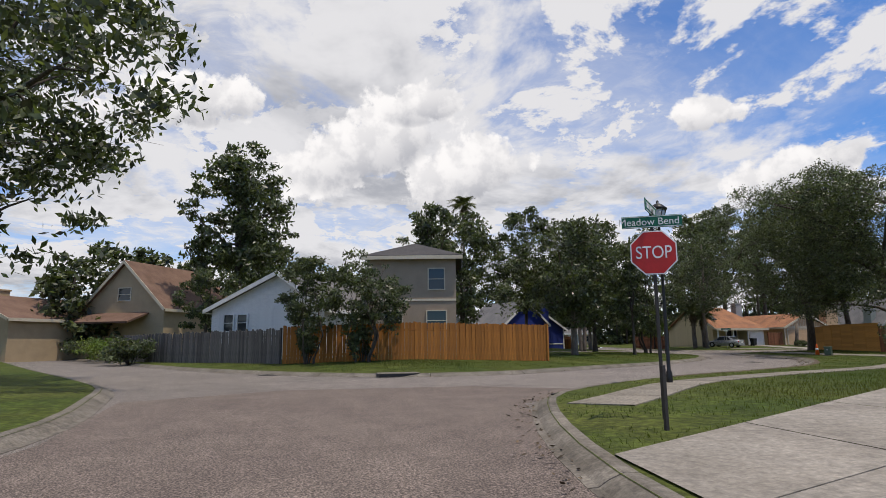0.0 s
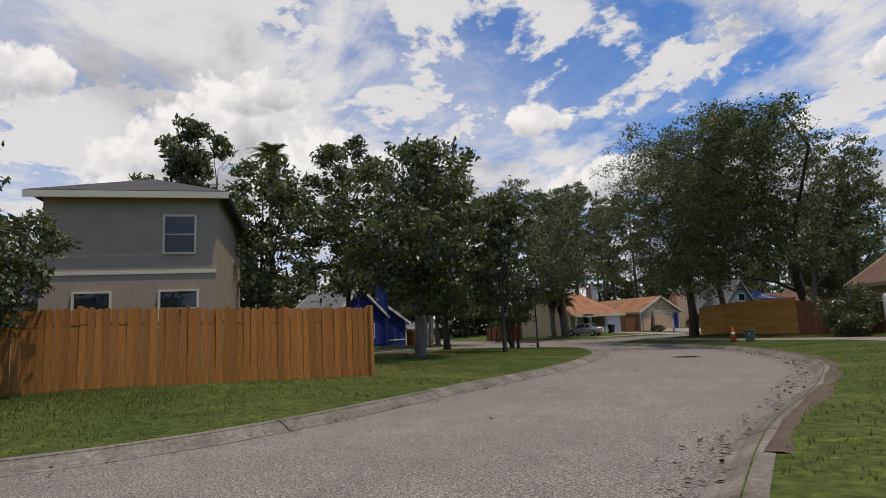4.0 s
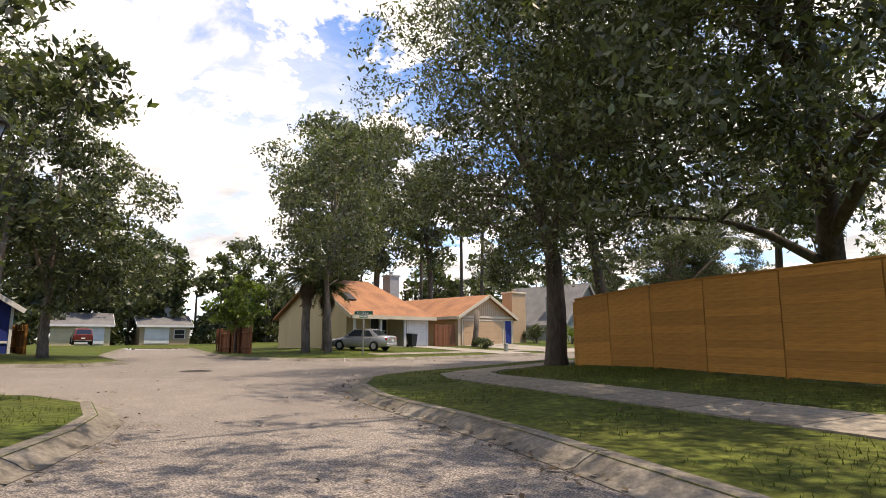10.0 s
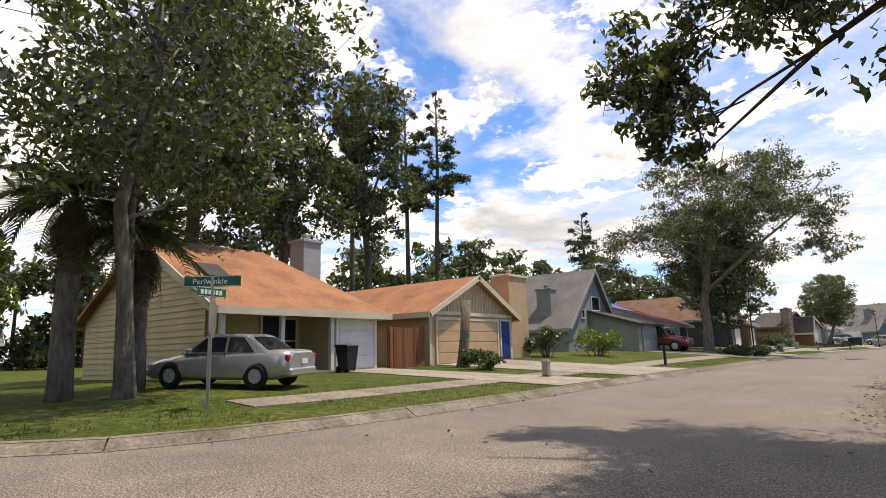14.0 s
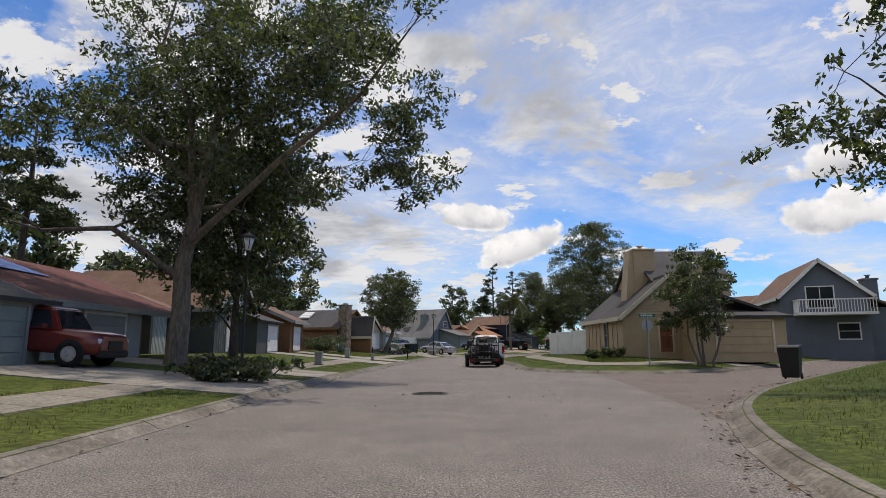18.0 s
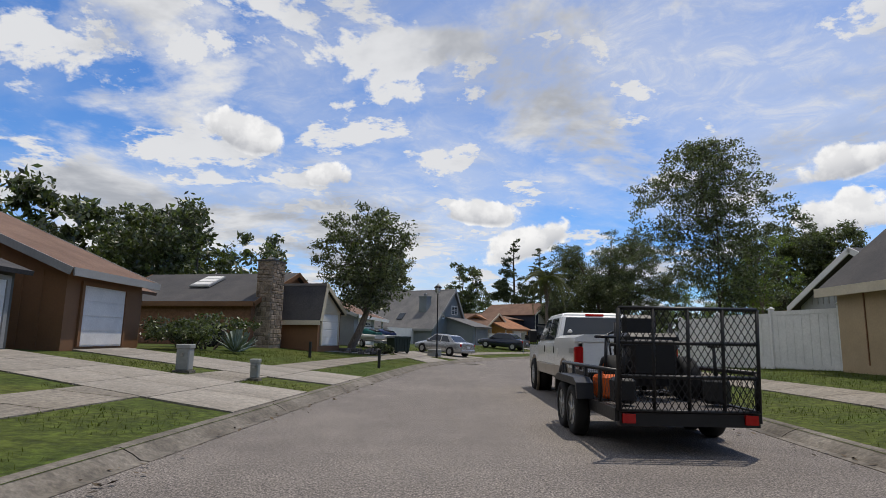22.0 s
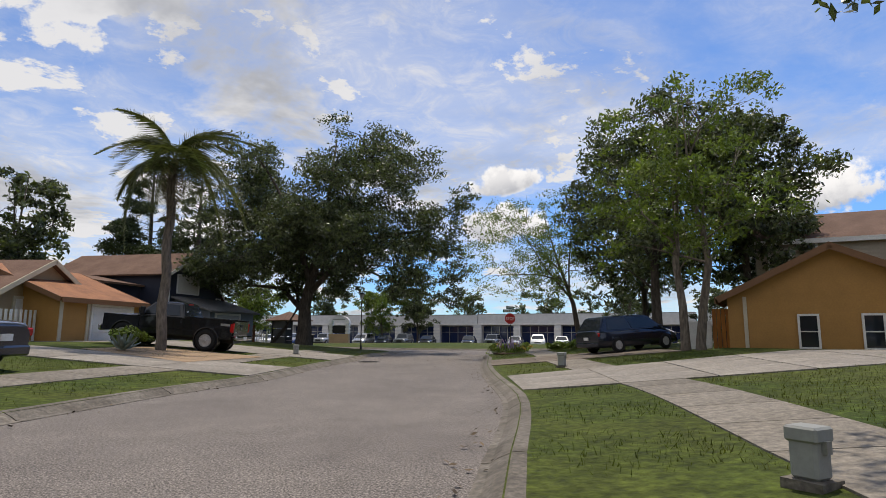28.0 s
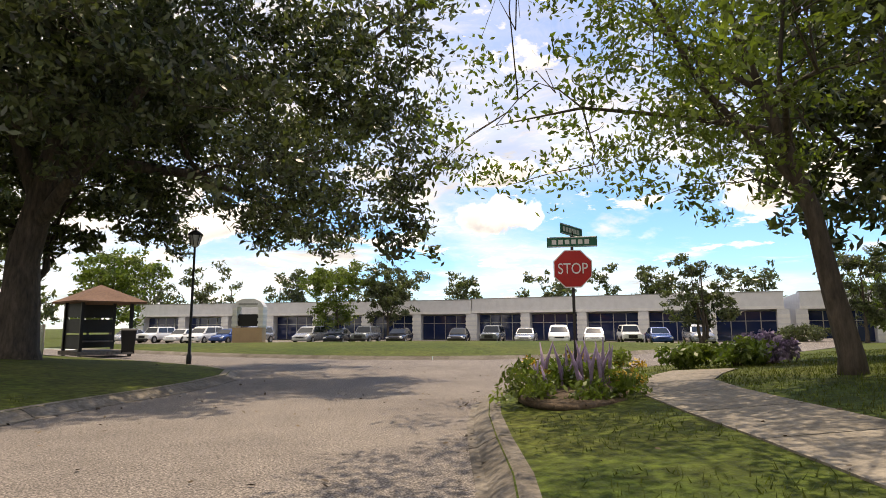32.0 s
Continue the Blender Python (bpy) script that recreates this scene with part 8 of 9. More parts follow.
def cabin_shell(a, b, c, d, wb, wt, low, top):
    """The painted upper body of a car: four sloping sides and a softly rounded roof; y runs from a (front) to d (back)."""
    bm = bmesh.new()
    mid = top - 0.07
    rings = (((a - 0.02, d + 0.02), wb, low), ((b + 0.1 * (a - b), c + 0.1 * (d - c)), wt + (wb - wt) * 0.12, mid), ((b + 0.06, c - 0.06), wt * 0.9, top - 0.015), ((b + 0.3, c - 0.3), wt * 0.55, top))
    rows = [[bm.verts.new((x, y, z)) for x, y in ((-w, y0), (w, y0), (w, y1), (-w, y1))] for (y0, y1), w, z in rings]
    for p, q in zip(rows, rows[1:]):
        for k in range(4):
            bm.faces.new((p[k - 1], p[k], q[k], q[k - 1]))
    bm.faces.new(rows[-1])
    bm.faces.new(rows[0][::-1])
    bmesh.ops.bevel(bm, geom=[e for e in bm.edges if abs(e.verts[0].co.z - e.verts[1].co.z) > 0.05 or e.verts[0].co.z > top - 0.1], offset=0.035, segments=2, affect="EDGES")
    bmesh.ops.recalc_face_normals(bm, faces=bm.faces)
    return bm


def pane(l0, l1, h1, h0, side, foot, head, out, lift=0.012):
    """A glass plate over a sloping quad, drawn in by shares of its width and height, and a little proud of it along out."""
    l0, l1, h1, h0 = (Vector(p) for p in (l0, l1, h1, h0))

    def at_(u, v):
        return (l0 * (1 - u) + l1 * u) * (1 - v) + (h0 * (1 - u) + h1 * u) * v

    n = (l1 - l0).cross(h0 - l0).normalized()
    if n.dot(Vector(out)) < 0:
        n = -n
    bm = bmesh.new()
    front = [bm.verts.new(at_(u, v) + n * lift) for u, v in ((side, foot), (1 - side, foot), (1 - side, 1 - head), (side, 1 - head))]
    back = [bm.verts.new(v.co - n * 0.03) for v in front]
    bm.faces.new(front)
    bm.faces.new(back[::-1])
    for k in range(4):
        bm.faces.new((front[k - 1], back[k - 1], back[k], front[k]))
    bmesh.ops.recalc_face_normals(bm, faces=bm.faces)
    return bm


VEHICLE_FORMS = {
    # length, width, height, wheel radius, axles, body stations, glasshouse (y of base front, roof front, roof back, base back), belt height
    "sedan": (4.45, 1.76, 1.44, 0.315, (0.88, 3.5), [(0.0, 0.62, 0.34, 0.5, 0.56), (0.12, 0.8, 0.22, 0.6, 0.68), (0.5, 0.86, 0.2, 0.68, 0.76), (1.3, 0.88, 0.2, 0.8, 0.92), (2.2, 0.88, 0.2, 0.86, 0.95), (3.4, 0.88, 0.2, 0.9, 0.98), (4.0, 0.86, 0.22, 0.92, 1.0), (4.35, 0.8, 0.3, 0.9, 0.97), (4.45, 0.7, 0.42, 0.8, 0.9)], (1.15, 1.85, 3.1, 3.85), 0.93),
    "suv": (4.3, 1.75, 1.66, 0.36, (0.8, 3.35), [(0.0, 0.72, 0.42, 0.72, 0.86), (0.1, 0.84, 0.36, 0.8, 0.95), (0.6, 0.86, 0.34, 0.9, 1.0), (1.3, 0.87, 0.34, 0.95, 1.04), (3.6, 0.87, 0.34, 0.98, 1.06), (4.2, 0.85, 0.36, 0.98, 1.06), (4.3, 0.8, 0.45, 0.92, 1.04)], (1.2, 1.6, 4.0, 4.25), 1.03),
    "van": (4.8, 1.9, 1.68, 0.33, (0.9, 3.75), [(0.0, 0.68, 0.36, 0.55, 0.62), (0.12, 0.86, 0.24, 0.68, 0.78), (0.6, 0.93, 0.22, 0.8, 0.92), (1.1, 0.95, 0.22, 0.9, 1.04), (2.4, 0.95, 0.22, 0.96, 1.06), (4.4, 0.94, 0.24, 0.98, 1.06), (4.7, 0.9, 0.28, 0.96, 1.04), (4.8, 0.82, 0.4, 0.9, 1.0)], (0.9, 1.75, 4.25, 4.68), 1.02),
}


def settle(ob, x, y, z, heading, half_l, half_w):
    """Tilt a vehicle to the slope that its wheels stand on."""
    if z <= 0.0:
        return
    c, s = math.cos(radians(heading)), math.sin(radians(heading))
    front, rear = gz(x + c * half_l, y + s * half_l), gz(x - c * half_l, y - s * half_l)
    right, left = gz(x + s * half_w, y - c * half_w), gz(x - s * half_w, y + c * half_w)
    ob.matrix_world = pose(x, y, (front + rear) / 2 + 0.04, 0, 0, heading - 90) @ pose(0, 0, 0, math.degrees(math.atan2(front - rear, 2 * half_l)), -math.degrees(math.atan2(right - left, 2 * half_w)), 0)


def vehicle(form, name, label, x, y, heading, mat, z=None, group="", far=False):
    """A parked road vehicle; x, y is the middle of its plan, heading the way its nose points."""
    length, width, height, r, axles, stations, green, belt = VEHICLE_FORMS[form]
    if z is None:
        z = gz(x, y) + 0.04 if not in_road([(x, y)])[0] else 0.0
    v = thing(name, label, "car", x, y, z, heading - 90, group)
    settle(v, x, y, z, heading, length * 0.3, width * 0.42)
    flip = pose(0, length / 2, 0, 0, 0, 180)  # profile runs from nose to tail

    def put(n, bm, m, parent=v, text="", at=None):
        return part(n, bm, m, parent, text, (flip @ at if at is not None else flip) if parent is v else at)

    hw = width / 2
    put("body", body_loft(stations), mat)
    a, b, c, d = green
    wb, wt = hw * 0.93, hw * 0.72
    top = height - 0.03
    put("cabin", cabin_shell(a, b, c, d, wb, wt, belt - 0.03, top + 0.03), mat)
    put("windscreen", pane((-wb, a, belt), (wb, a, belt), (wt, b, top), (-wt, b, top), 0.06, 0.05, 0.12, (0, -1, 0.6)), M_GLASS)
    put("rear_window", pane((-wb, d, belt), (wb, d, belt), (wt, c, top), (-wt, c, top), 0.08, 0.12, 0.14, (0, 1, 0.6)), M_GLASS)
    mid_b, mid_t = (a + d) / 2 + 0.05, (b + c) / 2 + 0.05
    for s in (-1, 1):
        for (y0, t0), (y1, t1) in (((a + 0.22, b + 0.1), (mid_b - 0.045, mid_t - 0.045)), ((mid_b + 0.045, mid_t + 0.045), (d - 0.42, c - 0.16))):
            put("side_window", pane((s * wb, y0, belt), (s * wb, y1, belt), (s * wt, t1, top), (s * wt, t0, top), 0.0, 0.04, 0.14, (s, 0, 0.3)), M_GLASS)
        for ya in axles:
            put("wheel_arch", lathe([(r * 1.16, -0.02), (r * 1.16, 0.012), (r * 1.05, 0.014)], 20), M_BLACK, v, "", pose(s * (hw - 0.022), ya, r, 0, 90 * s, 0))
        put("head_lamp", cube(s * hw * 0.72 - 0.16, s * hw * 0.72 + 0.16, 0.03, 0.2, stations[1][3] - 0.12, stations[1][3] + 0.03, 0.03), M_LAMP_GLASS, v, "clear headlamp")
        put("tail_lamp", cube(s * hw * 0.76 - 0.16, s * hw * 0.76 + 0.13, length - 0.16, length - 0.02, stations[-2][3] - 0.2, stations[-2][3] - 0.02, 0.03), M_RED_GLASS, v, "red tail lamp")
        if not far:
            put("mirror", cube(s * (hw + 0.09) - 0.09, s * (hw + 0.09) + 0.09, a + 0.3, a + 0.42, belt - 0.02, belt + 0.12, 0.03), mat)
            put("door_handle", cube(s * hw - 0.02, s * hw + 0.02, mid_b - 0.35, mid_b - 0.15, belt - 0.14, belt - 0.1), mat)
            put("door_seam", cube(s * (hw - 0.02) - 0.008, s * (hw - 0.02) + 0.008, mid_b - 0.006, mid_b + 0.006, 0.35, belt), M_BLACK)
    put("bumper", cube(-hw * 0.84, hw * 0.84, -0.04, 0.14, 0.28, 0.5, 0.04), mat if form != "suv" else M_BLACK)
    put("bumper", cube(-hw * 0.86, hw * 0.86, length - 0.14, length + 0.04, 0.3, 0.52, 0.04), mat if form != "suv" else M_BLACK)
    put("grille", cube(-hw * 0.42, hw * 0.42, -0.02, 0.05, 0.52, stations[1][3] - 0.02), M_BLACK)
    put("number_plate", cube(-0.16, 0.16, length + 0.02, length + 0.05, 0.62, 0.76), M_SIGNWHITE, v, "white plate with a plain bar")
    for s in (-1, 1):
        for ya in axles:
            road_wheel(v, s * (hw - 0.065), length / 2 - ya, r, 0.2, s)
    return v


def car_paint(name, c, rough=0.25, metal=0.5):
    m = material(name, c, rough, metal, color2=tuple(v * 0.93 for v in c), scale=2.0, grain=60.0, amount=0.04, spec=0.5)
    m.node_tree.nodes["Principled BSDF"].inputs["Coat Weight"].default_value = 0.6
    return m


P_SILVER = car_paint("silver_car_paint", (0.42, 0.43, 0.44))
P_GREY = car_paint("grey_car_paint", (0.20, 0.22, 0.24))
P_RED = car_paint("red_car_paint", (0.16, 0.016, 0.012), 0.3, 0.2)
P_NAVY = car_paint("dark_blue_car_paint", (0.012, 0.018, 0.035), 0.2, 0.3)
P_BLACK = car_paint("black_car_paint", (0.012, 0.012, 0.014), 0.2, 0.2)
P_WHITE = car_paint("white_car_paint", (0.76, 0.76, 0.74), 0.3, 0.0)
P_BLUE = car_paint("blue_car_paint", (0.02, 0.06, 0.22), 0.25, 0.2)

corner_car = vehicle("sedan", "sedan_car", "silver-grey sedan parked on the corner grass", -10.6, -13.5, 205, P_SILVER)
corner_car.matrix_world = corner_car.matrix_world @ Matrix.Scale(0.84, 4)
vehicle("suv", "sport_utility_car", "old dark red boxy sport utility car in a driveway", -11.9, 21.2, 0, P_RED)
lamp_car = vehicle("sedan", "sedan_car", "silver sedan parked across a driveway by the lamp", -0.2, 67.6, 139, P_SILVER)
lamp_car.matrix_world = lamp_car.matrix_world @ Matrix.Scale(0.9, 4)
vehicle("sedan", "sedan_car", "silver sedan in the driveway behind the vinyl fence", 15.6, 59.6, -4, P_SILVER)
vehicle("sedan", "sedan_car", "dark blue sedan on the driveway of the lap-sided house", 5.2, 82.6, 150, P_NAVY)
corner_van = vehicle("van", "minivan", "dark blue minivan backed up to the corner drive", 27.8, 84.2, -6, P_NAVY)
corner_van.matrix_world = corner_van.matrix_world @ Matrix.Scale(0.86, 4)
vehicle("suv", "sport_utility_car", "red car far down the side street", -51.6, -19.0, 172, P_RED, far=True)
vehicle("sedan", "sedan_car", "white sedan behind the corner lawn", -3.0, -52.0, 60, P_WHITE, far=True)


def pickup(name, label, x, y, heading, mat, z=None, lower=None, length=5.7, width=1.96, height=1.92, lid=False):
    if z is None:
        z = gz(x, y) + 0.04 if not in_road([(x, y)])[0] else 0.0
    v = thing(name, label, "pickup truck", x, y, z, heading - 90)
    settle(v, x, y, z, heading, length * 0.3, width * 0.42)
    L, hw = length / 2, width / 2
    # y forward: tail at -L, nose at +L
    bed0, cab0, cab1 = -L, -L + 1.95, L - 1.35
    rail, split, sill = 1.24, 0.74, 0.5
    rear, front = -L + 1.02, L - 0.9

    def skin(n, y0, y1, z0, z1, axle, m, text=""):
        """A pair of side panels; a wheel opening that rises above the panel parts it in two."""
        r, c = 0.47, 0.42
        lo, hi = math.asin((z0 - c) / r), math.asin(min(1.0, (z1 - c) / r))
        arc = [(r * math.cos(t), c + r * math.sin(t)) for t in np.linspace(lo, hi, 8)]
        if z1 < c + r:
            lines = [[(y0, z0)] + [(axle - a, h) for a, h in arc] + [(y0, z1)], [(y1, z0), (y1, z1)] + [(axle + a, h) for a, h in arc[::-1]]]
        else:
            lines = [[(y0, z0)] + [(axle - a, h) for a, h in arc] + [(axle + a, h) for a, h in arc[-2::-1]] + [(y1, z0), (y1, z1), (y0, z1)]]
        for s in (-1, 1):
            for line in lines:
                part(n, extruded(line, "x", s * (hw - 0.07), s * hw), m, v, text)

    low = lower or mat
    skin("bed_side", bed0 + 0.04, cab0 - 0.012, split, rail, rear, mat)
    skin("bed_skirt", bed0 + 0.04, cab0 - 0.012, sill, split - 0.004, rear, low, "tan lower panel" if lower else "")
    skin("wing", cab1 - 0.12, L - 0.06, split, rail - 0.1, front, mat)
    skin("wing_skirt", cab1 - 0.12, L - 0.06, sill, split - 0.004, front, low, "tan lower panel" if lower else "")
    mid = (cab0 + cab1) / 2 - 0.06
    for s in (-1, 1):
        for y0, y1 in ((cab0, mid - 0.006), (mid + 0.006, cab1 - 0.13)):
            door = part("door", cube(*sorted((s * (hw - 0.06), s * hw)), y0, y1, split, rail - 0.02, 0.012), mat, v)
            part("sill_panel", cube(*sorted((s * (hw - 0.06), s * hw)), y0, y1, sill, split - 0.004, 0.01), low, door, "tan lower panel" if lower else "")
            part("handle", cube(s * hw - 0.012, s * hw + 0.028, y0 + 0.07, y0 + 0.14, 0.98, 1.14, 0.01), M_BLACK, door, "black upright door handle")
        part("crease", cube(s * hw - 0.006, s * hw + 0.008, bed0 + 0.06, L - 0.3, rail - 0.13, rail - 0.115), mat, v)
        part("tail_lamp", cube(s * (hw - 0.07) - 0.075, s * (hw - 0.07) + 0.078, bed0 - 0.015, bed0 + 0.12, 0.78, 1.14, 0.02), M_RED_GLASS, v, "red tail lamp")
        part("mirror", cube(s * (hw + 0.15) - 0.1, s * (hw + 0.15) + 0.1, cab1 - 0.36, cab1 - 0.22, 1.2, 1.52, 0.03), M_BLACK, v, "tall black towing mirror")
        part("mirror_arm", cube(s * (hw + 0.02) - 0.06, s * (hw + 0.02) + 0.06, cab1 - 0.3, cab1 - 0.26, 1.26, 1.3), M_BLACK, v)
        part("head_lamp", cube(s * (hw - 0.24) - 0.16, s * (hw - 0.24) + 0.16, L - 0.1, L - 0.01, 0.82, 1.02, 0.02), M_LAMP_GLASS, v)
        part("decal_bar", cube(s * hw - 0.003, s * hw + 0.005, bed0 + 0.14, bed0 + 0.5, 1.02, 1.11), M_STEEL, v)
        part("fuel_flap", lathe([(0.085, 0.0), (0.085, 0.006), (0.075, 0.006)], 18), mat, v, "", pose(s * hw, cab0 - 0.32, 1.0, 0, 90 * s, 0))
        for ya in (rear, front):
            part("wheel_well", lathe([(0.45, -0.34), (0.45, -0.02), (0.44, -0.02)], 20), M_BLACK, v, "", pose(s * (hw - 0.04), ya, 0.42, 0, 90 * s, 0))
            part("fender_lip", lathe([(0.49, -0.05), (0.5, 0.018), (0.47, 0.02), (0.465, -0.05)], 26), low, v, "", pose(s * (hw - 0.012), ya, 0.42, 0, 90 * s, 0))
            road_wheel(v, s * (hw - 0.09), ya, 0.4, 0.27, s, M_ALLOY)
    part("body_core", cube(-hw + 0.065, hw - 0.065, bed0 + 0.06, L - 0.2, 0.62, rail - 0.22), M_BLACK, v)
    part("bonnet", body_loft([(cab1 - 0.16, hw * 0.985, 0.9, rail - 0.04, rail), (cab1 + 0.3, hw * 0.98, 0.88, 1.1, 1.19), (L - 0.35, hw * 0.95, 0.8, 1.04, 1.14), (L - 0.02, hw * 0.88, 0.66, 0.94, 1.04)]), mat, v)
    gate = part("tailgate", cube(-hw + 0.14, hw - 0.14, bed0 - 0.01, bed0 + 0.06, 0.66, rail - 0.012, 0.018), mat, v)
    part("latch", cube(-0.13, 0.13, bed0 - 0.03, bed0 - 0.008, 1.0, 1.1, 0.01), M_BLACK, gate, "black tailgate latch")
    part("badge", lathe([(0.05, 0.0), (0.045, 0.012)], 14), M_STEEL, gate, "small round maker's badge", pose(0.0, bed0 - 0.012, 0.94, 90, 0, 0))
    part("nameplate_bar", cube(-hw + 0.2, -hw + 0.46, bed0 - 0.016, bed0 - 0.008, 0.76, 0.81), M_STEEL, gate)
    if lid:
        # a fibreglass lid over the load bed, with a folded edge
        cover = part("bed_lid", extruded([(-hw - 0.005, rail - 0.01), (hw + 0.005, rail - 0.01), (hw, rail + 0.06), (hw * 0.82, rail + 0.12), (0, rail + 0.14), (-hw * 0.82, rail + 0.12), (-hw, rail + 0.06)], "y", bed0 - 0.03, cab0 - 0.03), mat, v, "white fibreglass bed lid")
        part("lid_lock", cube(-0.1, 0.1, bed0 - 0.06, bed0 - 0.025, rail + 0.03, rail + 0.09, 0.012), M_BLACK, cover, "black lid latch")
    else:
        part("bed_floor", cube(-hw + 0.08, hw - 0.08, bed0 + 0.05, cab0, 0.68, 0.74), M_BLACK, v)
        for s in (-1, 1):
            part("bed_rail", cube(s * (hw - 0.05) - 0.06, s * (hw - 0.05) + 0.06, bed0, cab0, rail - 0.01, rail + 0.03, 0.01), mat, v)
    wb, wt, top = hw * 0.955, hw * 0.76, height - 0.03
    turn = pose(0, 0, 0, 0, 0, 180)
    # cabin_shell counts from the windscreen back, so it is turned about
    part("cabin", cabin_shell(-cab1 - 0.02, -cab1 + 0.62, -cab0 - 0.22, -cab0 - 0.02, wb, wt, rail - 0.06, height), mat, v, "", turn)
    part("rear_window", pane((-wb, cab0 + 0.02, rail), (wb, cab0 + 0.02, rail), (wt, cab0 + 0.22, top), (-wt, cab0 + 0.22, top), 0.07, 0.1, 0.16, (0, -1, 0.2), 0.018), M_GLASS, v, "dark tinted rear window")
    part("windscreen", pane((-wb, cab1 + 0.02, rail), (wb, cab1 + 0.02, rail), (wt, cab1 - 0.62, top), (-wt, cab1 - 0.62, top), 0.06, 0.05, 0.14, (0, 1, 0.5), 0.018), M_GLASS, v)
    part("brake_light", cube(-0.2, 0.2, cab0 + 0.2, cab0 + 0.26, top - 0.06, top - 0.01), M_RED_GLASS, v, "high red brake light")
    for s in (-1, 1):
        for y0, y1, t0, t1 in ((cab0 + 0.2, mid - 0.06, cab0 + 0.36, mid - 0.06), (mid + 0.06, cab1 - 0.12, mid + 0.06, cab1 - 0.72)):
            part("side_window", pane((s * wb, y0, rail), (s * wb, y1, rail), (s * wt, t1, top), (s * wt, t0, top), 0.02, 0.04, 0.18, (s, 0, 0.2), 0.016), M_GLASS, v)
        part("sticker", lathe([(0.055, 0.0), (0.05, 0.004)], 14), M_SIGNWHITE, v, "round white sticker on the glass", pose(s * hw * 0.62, cab0 + 0.062, rail + 0.2, 107, 0, 0))
    part("bumper", cube(-hw * 0.99, hw * 0.99, bed0 - 0.2, bed0 - 0.02, 0.48, 0.66, 0.05), M_CHROME, v, "chrome step bumper")
    part("bumper", cube(-hw * 0.97, hw * 0.97, L - 0.02, L + 0.14, 0.46, 0.7, 0.05), M_CHROME, v, "chrome front bumper")
    part("grille", cube(-hw * 0.5, hw * 0.5, L - 0.06, L + 0.02, 0.72, 1.0), M_CHROME, v)
    part("number_plate", cube(-0.16, 0.16, bed0 - 0.215, bed0 - 0.195, 0.5, 0.63), M_SIGNWHITE, v, "white plate with a plain bar")
    part("chassis", cube(-hw * 0.5, hw * 0.5, -L + 0.1, L - 0.4, 0.34, 0.64), M_BLACK, v)
    return v


M_TANLOW = car_paint("tan_lower_paint", (0.30, 0.25, 0.19), 0.35, 0.3)
pickup("pickup_truck", "white pickup truck with tan lower panels, towing a trailer", 3.08, 43.0, 90, P_WHITE, 0.0, M_TANLOW, 5.6, 1.86, 1.88, True)
pickup("pickup_truck", "dark grey pickup truck parked on a driveway", 11.3, 92.8, 150, P_BLACK, None, None, 5.2, 1.85, 1.8)


def mesh_panel(x0, x1, z0, z1, step, thick, rng):
    """Expanded-metal mesh: crossed slanting wires in a plane y = 0."""
    vs, fs = [], []

    def wire(a, b):
        d = (Vector(b) - Vector(a)).normalized()
        n = Vector((-d.z, 0, d.x)) * thick
        k = len(vs)
        vs.extend([tuple(Vector(a) + n), tuple(Vector(b) + n), tuple(Vector(b) - n), tuple(Vector(a) - n)])
        fs.append((k, k + 1, k + 2, k + 3))

    h = z1 - z0
    for sgn in (1, -1):
        u = x0 - h
        while u < x1 + h:
            a, b = (u, z0), (u + h * 0.6 * sgn, z1)
            t0, t1 = 0.0, 1.0
            dx = b[0] - a[0]
            if dx:
                q0, q1 = sorted(((x0 - a[0]) / dx, (x1 - a[0]) / dx))
                t0, t1 = max(t0, q0), min(t1, q1)
            if t1 - t0 > 0.03:
                wire((a[0] + dx * t0, 0, z0 + h * t0), (a[0] + dx * t1, 0, z0 + h * t1))
            u += step
    return vs, fs


